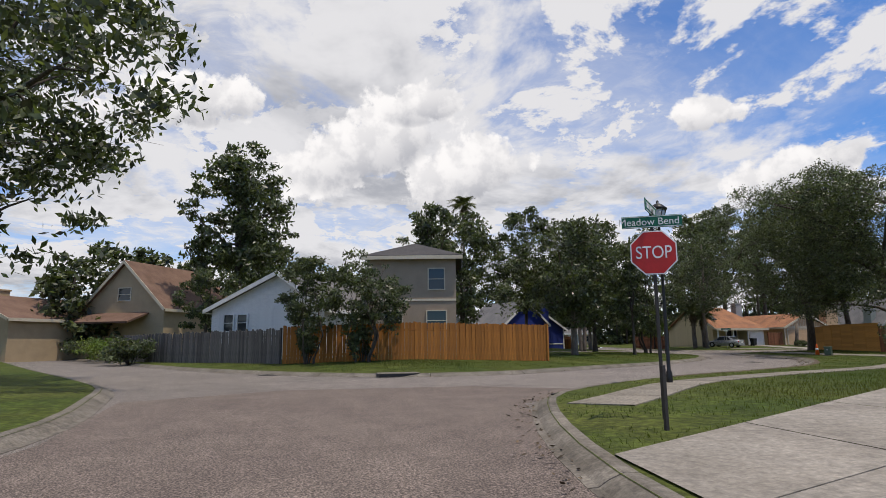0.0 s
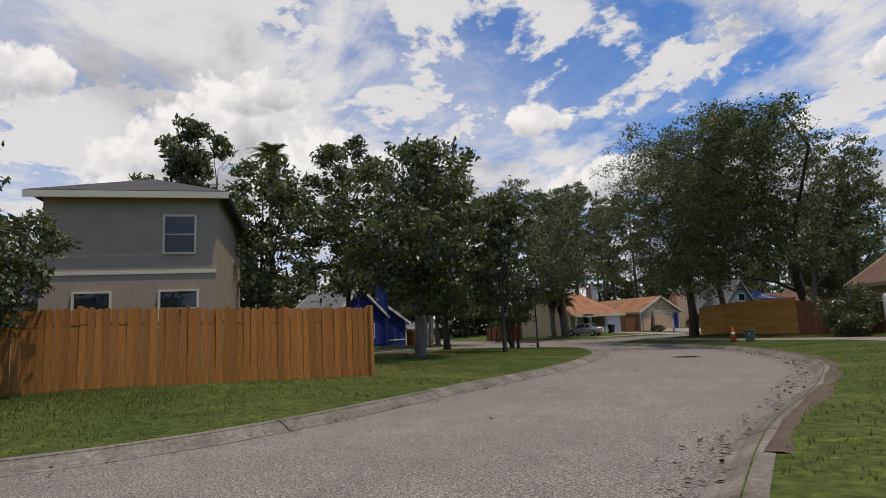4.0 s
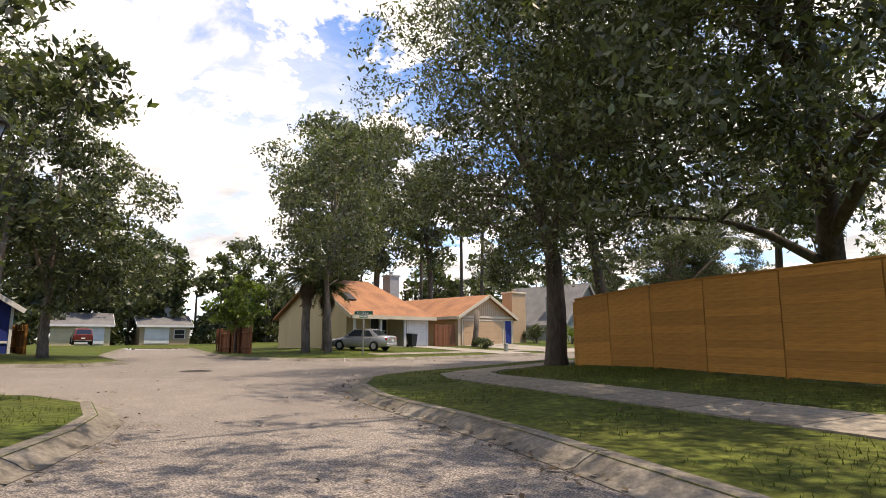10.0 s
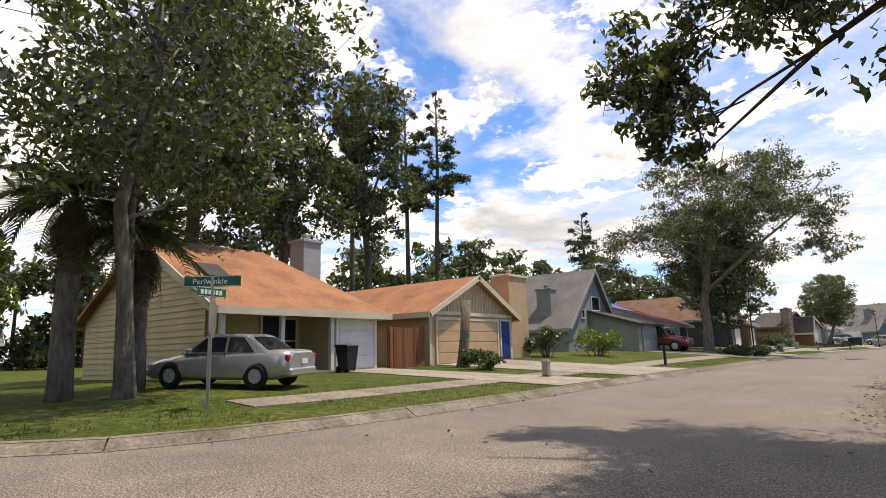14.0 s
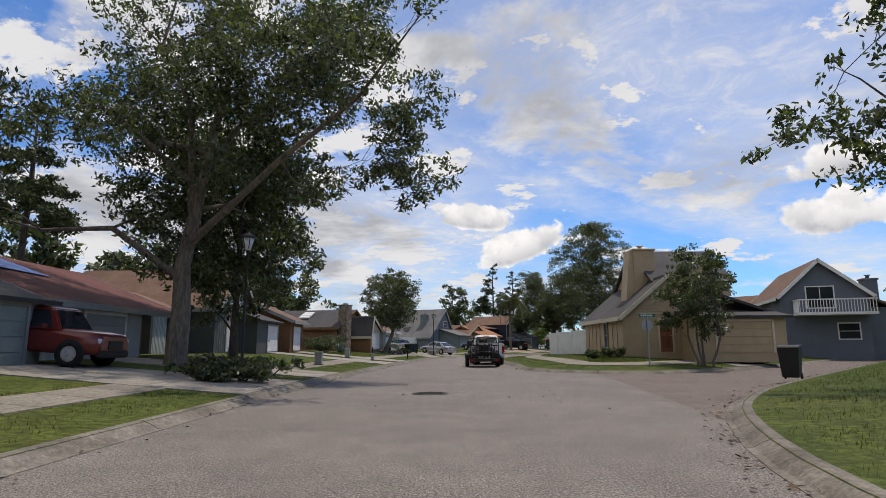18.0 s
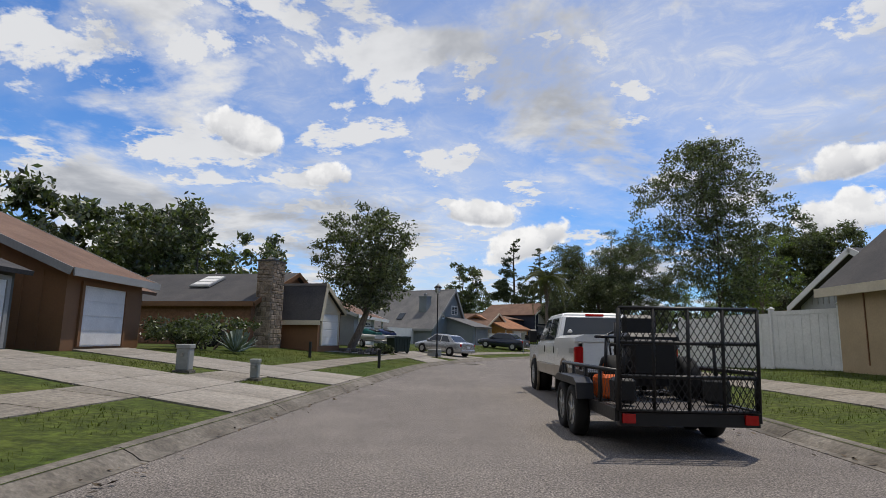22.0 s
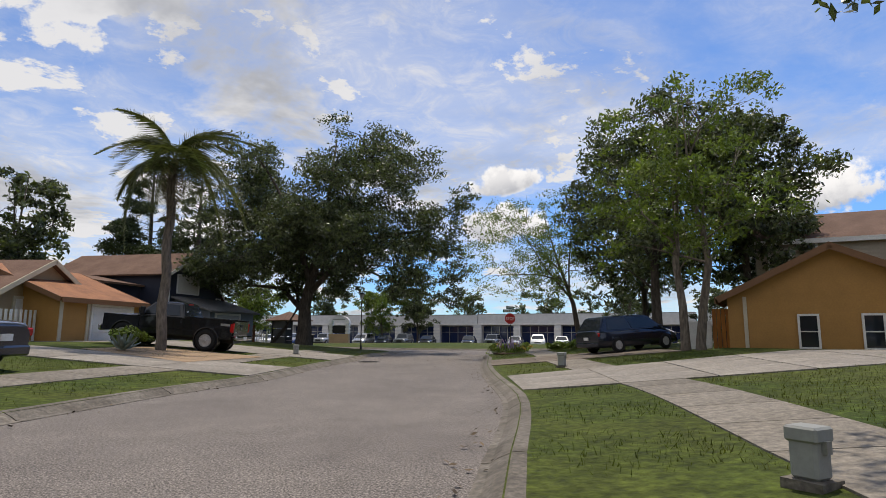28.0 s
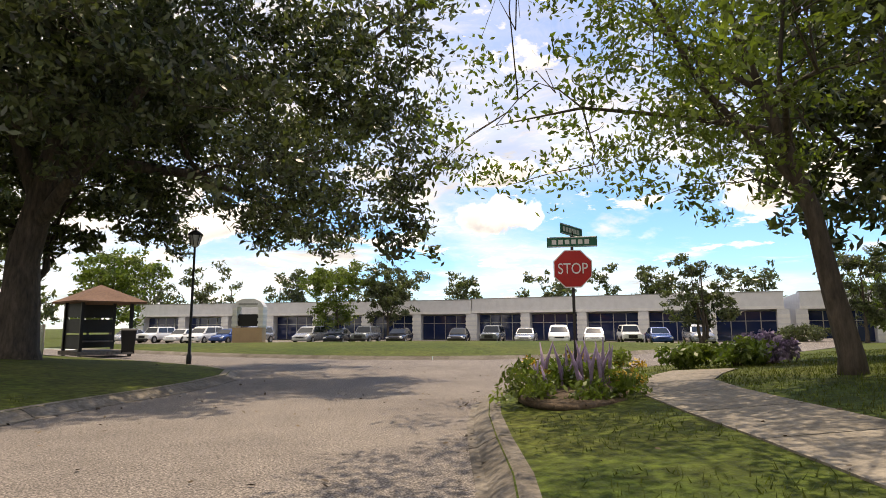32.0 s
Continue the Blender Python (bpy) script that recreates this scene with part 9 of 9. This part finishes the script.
def trailer():
    t = thing("utility_trailer", "black utility trailer with mesh ramp gate and sides", "trailer", 2.46, 36.1, 0.0, 0)
    w, length, deck = 0.77, 2.9, 0.48
    bar = lambda a, b, r=0.028: tube([a, b], [r, r], 4)
    part("deck", cube(-w, w, 0, length, deck - 0.05, deck), M_WOOD_GRAY, t)
    for s in (-1, 1):
        part("side_rail", bar((s * w, 0, deck + 0.42), (s * w, length, deck + 0.42)), M_BLACK, t)
        part("frame_rail", cube(s * w - 0.04, s * w + 0.04, 0, length, deck - 0.12, deck + 0.02), M_BLACK, t)
        for k in range(5):
            part("stake", bar((s * w, length * k / 4, deck), (s * w, length * k / 4, deck + 0.42)), M_BLACK, t)
        part("fender", extruded([(1.02, 0.5), (1.07, 0.7), (1.25, 0.76), (2.3, 0.76), (2.48, 0.7), (2.53, 0.5), (2.47, 0.5), (2.41, 0.66), (1.13, 0.66), (1.08, 0.5)], "x", s * w, s * (w + 0.22)), M_BLACK, t)
        for y in (1.45, 2.1):
            road_wheel(t, s * (w + 0.115), y, 0.33, 0.18, s, M_STEEL)
        part("tail_lamp", cube(s * (w - 0.1) - 0.07, s * (w - 0.1) + 0.07, -0.06, -0.02, deck - 0.13, deck - 0.03), M_RED_GLASS, t, "red trailer lamp")
        vs, fs = mesh_panel(0.0, length, 0.0, 0.4, 0.11, 0.006, None)
        part("side_mesh", raw("side_mesh", vs, fs, M_BLACK), None, t, "expanded-metal side", pose(s * w, 0, deck, 0, 0, 90))
    gate = part("ramp_gate", bar((-w, -0.04, deck), (-w, -0.1, deck + 1.12)), M_BLACK, t, "upright mesh ramp gate")
    for x in (w, 0.0, -w * 0.5, w * 0.5):
        part("gate_bar", bar((x, -0.04, deck), (x, -0.1, deck + 1.12), 0.022), M_BLACK, gate)
    for f in (0.0, 0.33, 0.66, 1.0):
        part("gate_bar", bar((-w, -0.04 - 0.06 * f, deck + 1.12 * f), (w, -0.04 - 0.06 * f, deck + 1.12 * f), 0.022), M_BLACK, gate)
    vs, fs = mesh_panel(-w, w, 0.0, 1.12, 0.075, 0.005, None)
    part("gate_mesh", raw("gate_mesh", vs, fs, M_BLACK), None, gate, "expanded-metal mesh", pose(0, -0.06, deck, 2.7, 0, 0))
    part("tongue", bar((-0.6, length, deck - 0.08), (0, length + 0.9, deck - 0.05), 0.045), M_BLACK, t)
    part("tongue", bar((0.6, length, deck - 0.08), (0, length + 0.9, deck - 0.05), 0.045), M_BLACK, t)
    part("rear_bar", cube(-w, w, -0.03, 0.05, deck - 0.16, deck - 0.02), M_BLACK, t)
    # ride-on mower that stands on the deck
    m = thing("ride_on_mower", "black ride-on mower with orange wheel hubs on the trailer", "mower", 2.5, 37.9, 0.49, 0)
    part("cutting_deck", extruded([(-0.62, 0.12), (0.62, 0.12), (0.66, 0.3), (-0.66, 0.3)], "y", 0.1, 0.9), M_BLACK, m, "black cutting deck")
    part("engine", cube(-0.3, 0.3, -0.75, -0.15, 0.3, 0.78, 0.05), M_BLACK, m)
    part("hood", cube(-0.36, 0.36, -0.7, -0.2, 0.7, 0.86, 0.05), M_BLACK, m, "black engine cover")
    part("seat", cube(-0.25, 0.25, -0.15, 0.3, 0.55, 0.68, 0.05), M_BLACK, m, "black padded seat")
    part("seat_back", cube(-0.24, 0.24, -0.22, -0.1, 0.62, 1.12, 0.05), M_BLACK, m, "black padded seat back")
    for s in (-1, 1):
        road_wheel(m, s * 0.48, -0.45, 0.28, 0.22, s, M_CONE)
        road_wheel(m, s * 0.36, 0.85, 0.15, 0.12, s, M_STEEL)
        part("lever", tube([(s * 0.28, 0.2, 0.4), (s * 0.3, 0.35, 0.85), (s * 0.08, 0.4, 0.95)], [0.018, 0.018, 0.022], 6), M_BLACK, m)
        part("roll_bar", tube([(s * 0.38, -0.3, 0.4), (s * 0.38, -0.32, 1.0)], [0.025, 0.025], 6), M_BLACK, m)
    for k, (x, y, h) in enumerate(((-0.75, 0.5, 0.7), (-0.8, 1.1, 0.8), (0.8, 0.6, 0.7))):
        e = thing("garden_tool", "upright dark garden machine strapped to the trailer", "garden tool", 2.46 + x * 0.75, 36.1 + y, 0.49, 20 * k, "tools on the trailer")
        part("engine", cube(-0.13, 0.13, -0.13, 0.13, 0.02, 0.32, 0.04), M_CONE if k == 1 else M_PLASTIC, e)
        part("shaft", tube([(0, 0, 0.3), (0.05, 0.03, h)], [0.025, 0.02], 6), M_BLACK, e)
        part("grip", tube([(-0.14, 0, h), (0.2, 0.02, h)], [0.022, 0.022], 6), M_BLACK, e)


trailer()


def jet_skis():
    t = thing("boat_trailer", "galvanised trailer carrying two jet skis", "trailer", -4.6, 68.0, gz(-4.6, 68.0) + 0.05, 35)
    for s in (-0.95, 0.0, 0.95):
        part("beam", tube([(s, -1.4, 0.45), (s, 1.3, 0.45)], [0.035, 0.035], 4), M_STEEL, t)
    for y in (-1.0, 0.6):
        part("cross_beam", tube([(-1.0, y, 0.42), (1.0, y, 0.42)], [0.035, 0.035], 4), M_STEEL, t)
    part("tongue", tube([(0, 1.3, 0.45), (0, 2.4, 0.4)], [0.04, 0.04], 4), M_STEEL, t)
    for s in (-1, 1):
        road_wheel(t, s * 1.15, -0.2, 0.27, 0.17, s)
    for k, (x, mat) in enumerate(((-0.52, paint("teal_hull", (0.02, 0.16, 0.15), 0.3)), (0.52, paint("navy_hull", (0.02, 0.04, 0.14), 0.3)))):
        j = thing("jet_ski", "white and %s jet ski on a trailer" % ("teal" if k == 0 else "navy"), "jet ski", -4.6, 68.0, gz(-4.6, 68.0) + 0.54, 35)
        j.matrix_world = pose(-4.6, 68.0, gz(-4.6, 68.0) + 0.54, 0, 0, 35) @ pose(x, 0, 0)
        part("hull", body_loft([(-1.35, 0.38, 0.08, 0.26, 0.3), (0.2, 0.45, 0.0, 0.3, 0.36), (0.9, 0.36, 0.05, 0.34, 0.42), (1.4, 0.08, 0.25, 0.36, 0.4)]), M_WHITE, j)
        part("deck", body_loft([(-1.2, 0.26, 0.28, 0.4, 0.46), (-0.3, 0.26, 0.28, 0.55, 0.62), (0.3, 0.3, 0.3, 0.6, 0.72), (0.95, 0.22, 0.36, 0.52, 0.6), (1.3, 0.06, 0.36, 0.42, 0.45)]), mat, j)
        part("seat", body_loft([(-1.1, 0.18, 0.42, 0.52, 0.58), (-0.1, 0.16, 0.5, 0.66, 0.72)]), M_BLACK, j, "black seat")
        part("handlebar", tube([(-0.34, 0.2, 0.88), (0, 0.28, 0.86), (0.34, 0.2, 0.88)], [0.02, 0.03, 0.02], 6), M_BLACK, j)


jet_skis()

# ---- parked cars before the offices ----
LOT_PAINTS = (P_SILVER, P_WHITE, P_NAVY, P_GREY, P_BLACK, P_WHITE, P_BLUE, P_SILVER, P_BLACK, P_GREY, P_WHITE, P_SILVER, P_NAVY, P_WHITE)
LOT_WORDS = {P_SILVER: "silver", P_WHITE: "white", P_NAVY: "dark blue", P_GREY: "grey", P_BLACK: "black", P_BLUE: "bright blue"}
lot_rng = random.Random(8)
for k in range(20):
    u = k / 19
    x, y = 24.5 + (66.0 - 24.5) * u, 157.0 + (119.0 - 157.0) * u
    if k in (6, 11):
        continue
    m = LOT_PAINTS[(k * 5) % 14]
    form = ("sedan", "suv", "sedan", "van")[k % 4]
    vehicle(form, {"sedan": "sedan_car", "suv": "sport_utility_car", "van": "minivan"}[form], "%s car parked nose out in the office car park" % LOT_WORDS[m], x + lot_rng.uniform(-0.3, 0.3), y + lot_rng.uniform(-0.3, 0.3), 228 + lot_rng.uniform(-4, 4), m, -0.34, "cars before the offices", True)

# ---- bushes, beds and grass ----
M_FLOWER = material("yellow_bloom", (0.55, 0.33, 0.03), 0.7, color2=(0.35, 0.3, 0.05), scale=3, grain=9, island=0.5)
M_LILAC = material("lilac_bloom", (0.30, 0.22, 0.34), 0.7, color2=(0.2, 0.16, 0.24), scale=3, grain=9, island=0.5)
M_AGAVE = material("agave_leaf", (0.16, 0.21, 0.17), 0.5, color2=(0.24, 0.28, 0.22), scale=2, grain=9, island=0.3)
M_GRAVEL = material("bed_gravel", (0.38, 0.27, 0.16), 0.95, color2=(0.28, 0.19, 0.12), scale=3, grain=40, bump=0.015, amount=0.4)
for k, (x, y, w, h, mat, label) in enumerate(((-9.9, -3.5, 1.2, 0.8, M_LEAF, "small dark bush beside the dead trunk"), (-12.2, 5.2, 1.6, 1.7, M_LEAF, "leafy bush beside the peach chimney"), (-10.8, 8.0, 2.2, 1.5, M_LEAF2, "light green bush before the sage house"),
    (-5.8, 20.3, 1.7, 0.6, M_LEAF, "low dark shrub bed around the lamp post"), (-5.6, 21.9, 1.6, 0.6, M_LEAF, "low dark shrub bed under the shade tree"), (-7.2, 21.2, 1.6, 0.55, M_LEAF, "low dark shrub bed under the shade tree"), (-9.6, 52.6, 2.6, 1.3, M_LEAF, "loose shrub before the brick house"), (-9.2, 50.2, 1.8, 1.1, M_LEAF, "loose shrub beside the brown house"),
    (9.6, 36.2, 0.9, 0.6, M_LEAF, "small clipped bush beside the tan house"), (8.9, 37.6, 0.8, 0.5, M_LEAF, "small clipped bush beside the tan house"), (20.9, -26.2, 1.8, 1.7, M_LEAF, "dark rambling bush at the fence end"), (20.2, -25.2, 2.0, 2.3, M_LEAF, "dark rambling bush at the fence end"),
    (21.6, -27.5, 1.2, 1.0, M_LEAF, "dark low bush before the fence end"), (10.0, -69.5, 3.0, 1.6, M_LEAF, "sprawling bush at the end of the grey fence"), (4.0, -72.5, 4.0, 1.5, M_LEAF2, "sprawling hedge beside the street"), (0.0, -74.0, 4.0, 1.6, M_LEAF, "sprawling hedge beside the street"),
    (19.2, -59.5, 0.8, 1.5, M_LEAF, "dark shrub against the stained fence"), (19.9, -57.0, 1.0, 1.7, M_LEAF, "dark shrub against the stained fence"), (-3.4, 62.2, 1.0, 0.6, M_LEAF, "low bush beside the driveway tree"), (16.6, 110.4, 2.4, 2.6, M_LEAF2, "light bush behind the big oak"),
    (9.6, 92.0, 1.0, 0.7, M_LEAF2, "low bush under the palm"), (33.2, 83.6, 1.6, 1.6, M_LEAF, "dark bush beside the minivan"), (67.0, 111.5, 3.0, 1.5, M_LEAF, "dark clipped bush before the offices"), (33.4, 95.3, 0.9, 0.5, M_LEAF2, "low flowering bush beside the sidewalk"), (34.2, 94.6, 1.2, 0.6, M_LEAF2, "low flowering bush beside the sidewalk"), (35.4, 94.6, 0.9, 0.7, M_LILAC, "low lilac flowering bush"))):
    bush(x, y, w, h, 200 + k, label, mat, int(900 + 900 * w), 0.07 if w < 3 else 0.1)


def flower_bed():
    b = thing("flower_bed", "mixed flower bed with yellow blooms round the sign", "flower bed", 28.6, 93.5, gz(28.6, 93.5), 40)
    rng = random.Random(77)
    lobes = [(rng.uniform(-1.6, 1.6), rng.uniform(-0.7, 0.7), rng.uniform(0.08, 0.3), 0.4, 0.35, 0.2) for _ in range(22)]
    part("soil", lathe([(0.2, -0.06), (1.0, -0.04), (1.0, 0.04), (0.2, 0.09)], 20), M_DIRT, b, "", pose(0, 0, 0) @ Matrix.Diagonal((1.9, 0.9, 1, 1)))
    part("foliage", leaf_cloud("foliage", lobes, 6000, 0.05, M_LEAF2, 301, 0.0, 0.1), None, b)
    part("yellow_blooms", leaf_cloud("yellow_blooms", [(x + 0.5, y, z + 0.12, 0.34, 0.3, 0.12) for x, y, z, *_ in lobes[:12]], 1500, 0.035, M_FLOWER, 302, 0.0, 0.3), None, b, "yellow flowers")
    for k in range(26):
        x, y = rng.uniform(-1.3, 0.5), rng.uniform(-0.5, 0.5)
        h = rng.uniform(0.45, 0.85)
        dx, dy = rng.uniform(-0.2, 0.2), rng.uniform(-0.2, 0.2)
        part("flower_spike", tube([(x, y, 0), (x + dx * 0.4, y + dy * 0.4, h * 0.6), (x + dx, y + dy, h)], [0.008, 0.03, 0.008], 5), M_LILAC, b, "lilac flower spike")


flower_bed()


def agave(x, y, r, seed):
    rng = random.Random(seed)
    a = thing("agave_plant", "grey-green agave with long pointed leaves", "agave", x, y, gz(x, y))
    leaf = extruded([(0.0, -0.03), (r * 0.4, -0.02), (r, 0.1), (r * 0.4, 0.05)], "y", -0.05, 0.05)
    me = mesh_of("leaf", leaf, M_AGAVE)
    for k in range(20):
        part("leaf", me, None, a, "", pose(0, 0, 0.08, 0, -rng.uniform(10, 70), k * 137.5))


agave(-8.0, 51.4, 0.85, 5)
agave(-8.4, 53.2, 0.75, 6)
agave(9.4, 89.0, 0.6, 7)


def gravel_bed(name, label, outline, lift=0.03):
    pts = [(x, y) for x, y in outline]
    area = sum(pts[i - 1][0] * pts[i][1] - pts[i][0] * pts[i - 1][1] for i in range(len(pts)))
    if area < 0:
        pts = pts[::-1]
    z = lawn_z(pts)
    ob = new(name, raw(name, [(x, y, h + lift) for (x, y), h in zip(pts, z)], [tuple(range(len(pts)))], M_GRAVEL))
    tagged(ob, label, "gravel bed", kind="structure")


gravel_bed("gravel_bed", "tan gravel bed between driveway and lawn", [(11.0, 85.6), (14.2, 89.8), (10.4, 92.6), (8.2, 89.0)])


def paved_grid(x0, y0, cell, nx, ny):
    """Which cells of a plan grid lie under slabs."""
    grid = np.zeros((nx, ny), bool)
    for q in PAVED:
        lo = np.floor((q.min(0) - (x0, y0)) / cell).astype(int)
        hi = np.ceil((q.max(0) - (x0, y0)) / cell).astype(int)
        i, j = np.meshgrid(np.arange(max(lo[0], 0), min(hi[0], nx)), np.arange(max(lo[1], 0), min(hi[1], ny)), indexing="ij")
        x, y = x0 + (i + 0.5) * cell, y0 + (j + 0.5) * cell
        area = sum(q[k - 1, 0] * q[k, 1] - q[k, 0] * q[k - 1, 1] for k in range(len(q)))
        inside = np.ones(x.shape, bool)
        for k in range(len(q)):
            a, b = q[k - 1], q[k]
            inside &= ((b[0] - a[0]) * (y - a[1]) - (b[1] - a[1]) * (x - a[0])) * np.sign(area) > -0.05
        grid[i[inside], j[inside]] = True
    return grid


def grass_tufts(name, label, spots, count, blade, seed, mat, spread=0.22):
    """Blades in tufts, over lawns near the kerbs: spots are discs (x, y, radius)."""
    rng = np.random.default_rng(seed)
    area = np.array([s[2] ** 2 for s in spots], float)
    pick = rng.choice(len(spots), count, p=area / area.sum())
    s = np.array(spots, float)[pick]
    a, r = rng.uniform(0, 2 * math.pi, count), np.sqrt(rng.random(count)) * s[:, 2]
    p = np.stack([s[:, 0] + r * np.cos(a), s[:, 1] + r * np.sin(a)], 1)
    grid = paved_grid(-50, -80, 0.12, 960, 1700)
    cells = np.clip(((p - (-50, -80)) / 0.12).astype(int), 0, (959, 1699))
    p = p[~grid[cells[:, 0], cells[:, 1]]]
    # signed distance to the kerb on a half-metre grid
    cx, cy = np.meshgrid(np.arange(-12, 52, 0.5), np.arange(-70, 104, 0.5), indexing="ij")
    flat_pts = np.stack([cx.ravel(), cy.ravel()], 1)
    sd = (to_kerb(flat_pts) * np.where(in_road(flat_pts), -1, 1)).reshape(cx.shape)
    u, v = (p[:, 0] + 12) / 0.5, (p[:, 1] + 70) / 0.5
    ok = (u > 0) & (v > 0) & (u < sd.shape[0] - 1.01) & (v < sd.shape[1] - 1.01)
    p, u, v = p[ok], u[ok], v[ok]
    i, j = u.astype(int), v.astype(int)
    fu, fv = u - i, v - j
    d = sd[i, j] * (1 - fu) * (1 - fv) + sd[i + 1, j] * fu * (1 - fv) + sd[i, j + 1] * (1 - fu) * fv + sd[i + 1, j + 1] * fu * fv
    keep = d > 0.2
    p, d = p[keep], d[keep]
    n = len(p)
    z = 0.11 + (0.34 + 0.34 * np.clip((p[:, 1] + 4) / 14, 0, 1)) * np.clip((d - 0.3) / 8.5, 0, 1)
    h = blade * rng.uniform(0.5, 1.4, n)
    w = rng.uniform(0.004, 0.009, n)
    t = rng.uniform(0, 2 * math.pi, n)
    lean_x, lean_y = rng.normal(0, 0.45, n) * h, rng.normal(0, 0.45, n) * h
    base = np.stack([p[:, 0], p[:, 1], z], 1)
    side = np.stack([np.cos(t) * w, np.sin(t) * w, np.zeros(n)], 1)
    tip = base + np.stack([lean_x, lean_y, h], 1)
    pts = np.stack([base - side, base + side, tip], 1).reshape(-1, 3)
    me = bpy.data.meshes.new(name)
    me.vertices.add(3 * n)
    me.vertices.foreach_set("co", pts.astype(np.float32).ravel())
    me.loops.add(3 * n)
    me.loops.foreach_set("vertex_index", np.arange(3 * n, dtype=np.int32))
    me.polygons.add(n)
    me.polygons.foreach_set("loop_start", np.arange(0, 3 * n, 3, dtype=np.int32))
    me.update(calc_edges=True)
    me.materials.append(mat)
    tagged(new(name, me), label, "grass", kind="stuff")


near_spots = []
for line in (S2, S4, S5, S6):
    for q, dist in ((0.9, 1.0), (2.6, 1.2), (5.2, 2.0)):
        o = offset_line(line, q)[::2]
        near_spots += [(x, y, dist) for x, y in o if -64 < y < 98 and -8 < x < 46]
grass_tufts("grass", "short green lawn grass along the kerbs", near_spots, 330000, 0.065, 91, M_BLADE)


# ---- fallen leaves in the gutters and on the grass ----
M_LITTER = material("fallen_leaf", (0.11, 0.075, 0.04), 0.85, color2=(0.06, 0.045, 0.03), scale=2.0, grain=12.0, island=0.6)


def litter(name, label, places, size, seed):
    """Flat dry leaves lying about: places are (x, y, z)."""
    rng = np.random.default_rng(seed)
    c = np.array(places, float)
    n = len(c)
    a = rng.uniform(0, 2 * math.pi, n)
    s = size * rng.uniform(0.5, 1.5, n)
    u = np.stack([np.cos(a) * s, np.sin(a) * s, rng.normal(0, 0.25, n) * s], 1)
    v = np.stack([-np.sin(a) * s * 0.5, np.cos(a) * s * 0.5, rng.normal(0, 0.15, n) * s], 1)
    pts = np.stack([c - u, c + v, c + u, c - v], 1).reshape(-1, 3)
    me = raw(name, [tuple(p) for p in pts.tolist()], [(4 * i, 4 * i + 1, 4 * i + 2, 4 * i + 3) for i in range(n)], M_LITTER)
    tagged(new(name, me), label, "leaves", kind="stuff")


leaf_rng = np.random.default_rng(12)
spots = []
for line, dense in ((S5, 26), (S2, 12), (S6, 8), (S4, 7)):
    inner = offset_line(line, -0.34)
    for (x, y), (x1, y1) in zip(inner, inner[1:]):
        if not (-62 < y < 98 and -12 < x < 44):
            continue
        for _ in range(leaf_rng.poisson(dense)):
            f = leaf_rng.random()
            w = leaf_rng.normal(0, 0.16)
            nx, ny = -(y1 - y), x1 - x
            ln = max(math.hypot(nx, ny), 0.01)
            spots.append((x + (x1 - x) * f + nx / ln * w, y + (y1 - y) * f + ny / ln * w, 0.03))
litter("gutter_leaves", "brown leaf litter lying in the gutters", spots, 0.035, 13)
road_spots = []
for x0, y0, r, n in ((14, -27, 9, 260), (3, -22, 9, 200), (0, 20, 7, 160), (22, 92, 7, 260), (24, 100, 7, 260), (5, 62, 5, 60), (26, -46, 6, 80)):
    for _ in range(n):
        a, q = leaf_rng.uniform(0, 6.283), r * math.sqrt(leaf_rng.random())
        x, y = x0 + q * math.cos(a), y0 + q * math.sin(a)
        road_spots.append((x, y))
on_road, lawn_h = in_road(road_spots), lawn_z(road_spots)
road_spots = [(x, y, 0.02 if q else h + 0.05) for (x, y), q, h in zip(road_spots, on_road, lawn_h)]
litter("road_leaves", "scattered dry leaves on road and lawn under trees", road_spots, 0.03, 14)
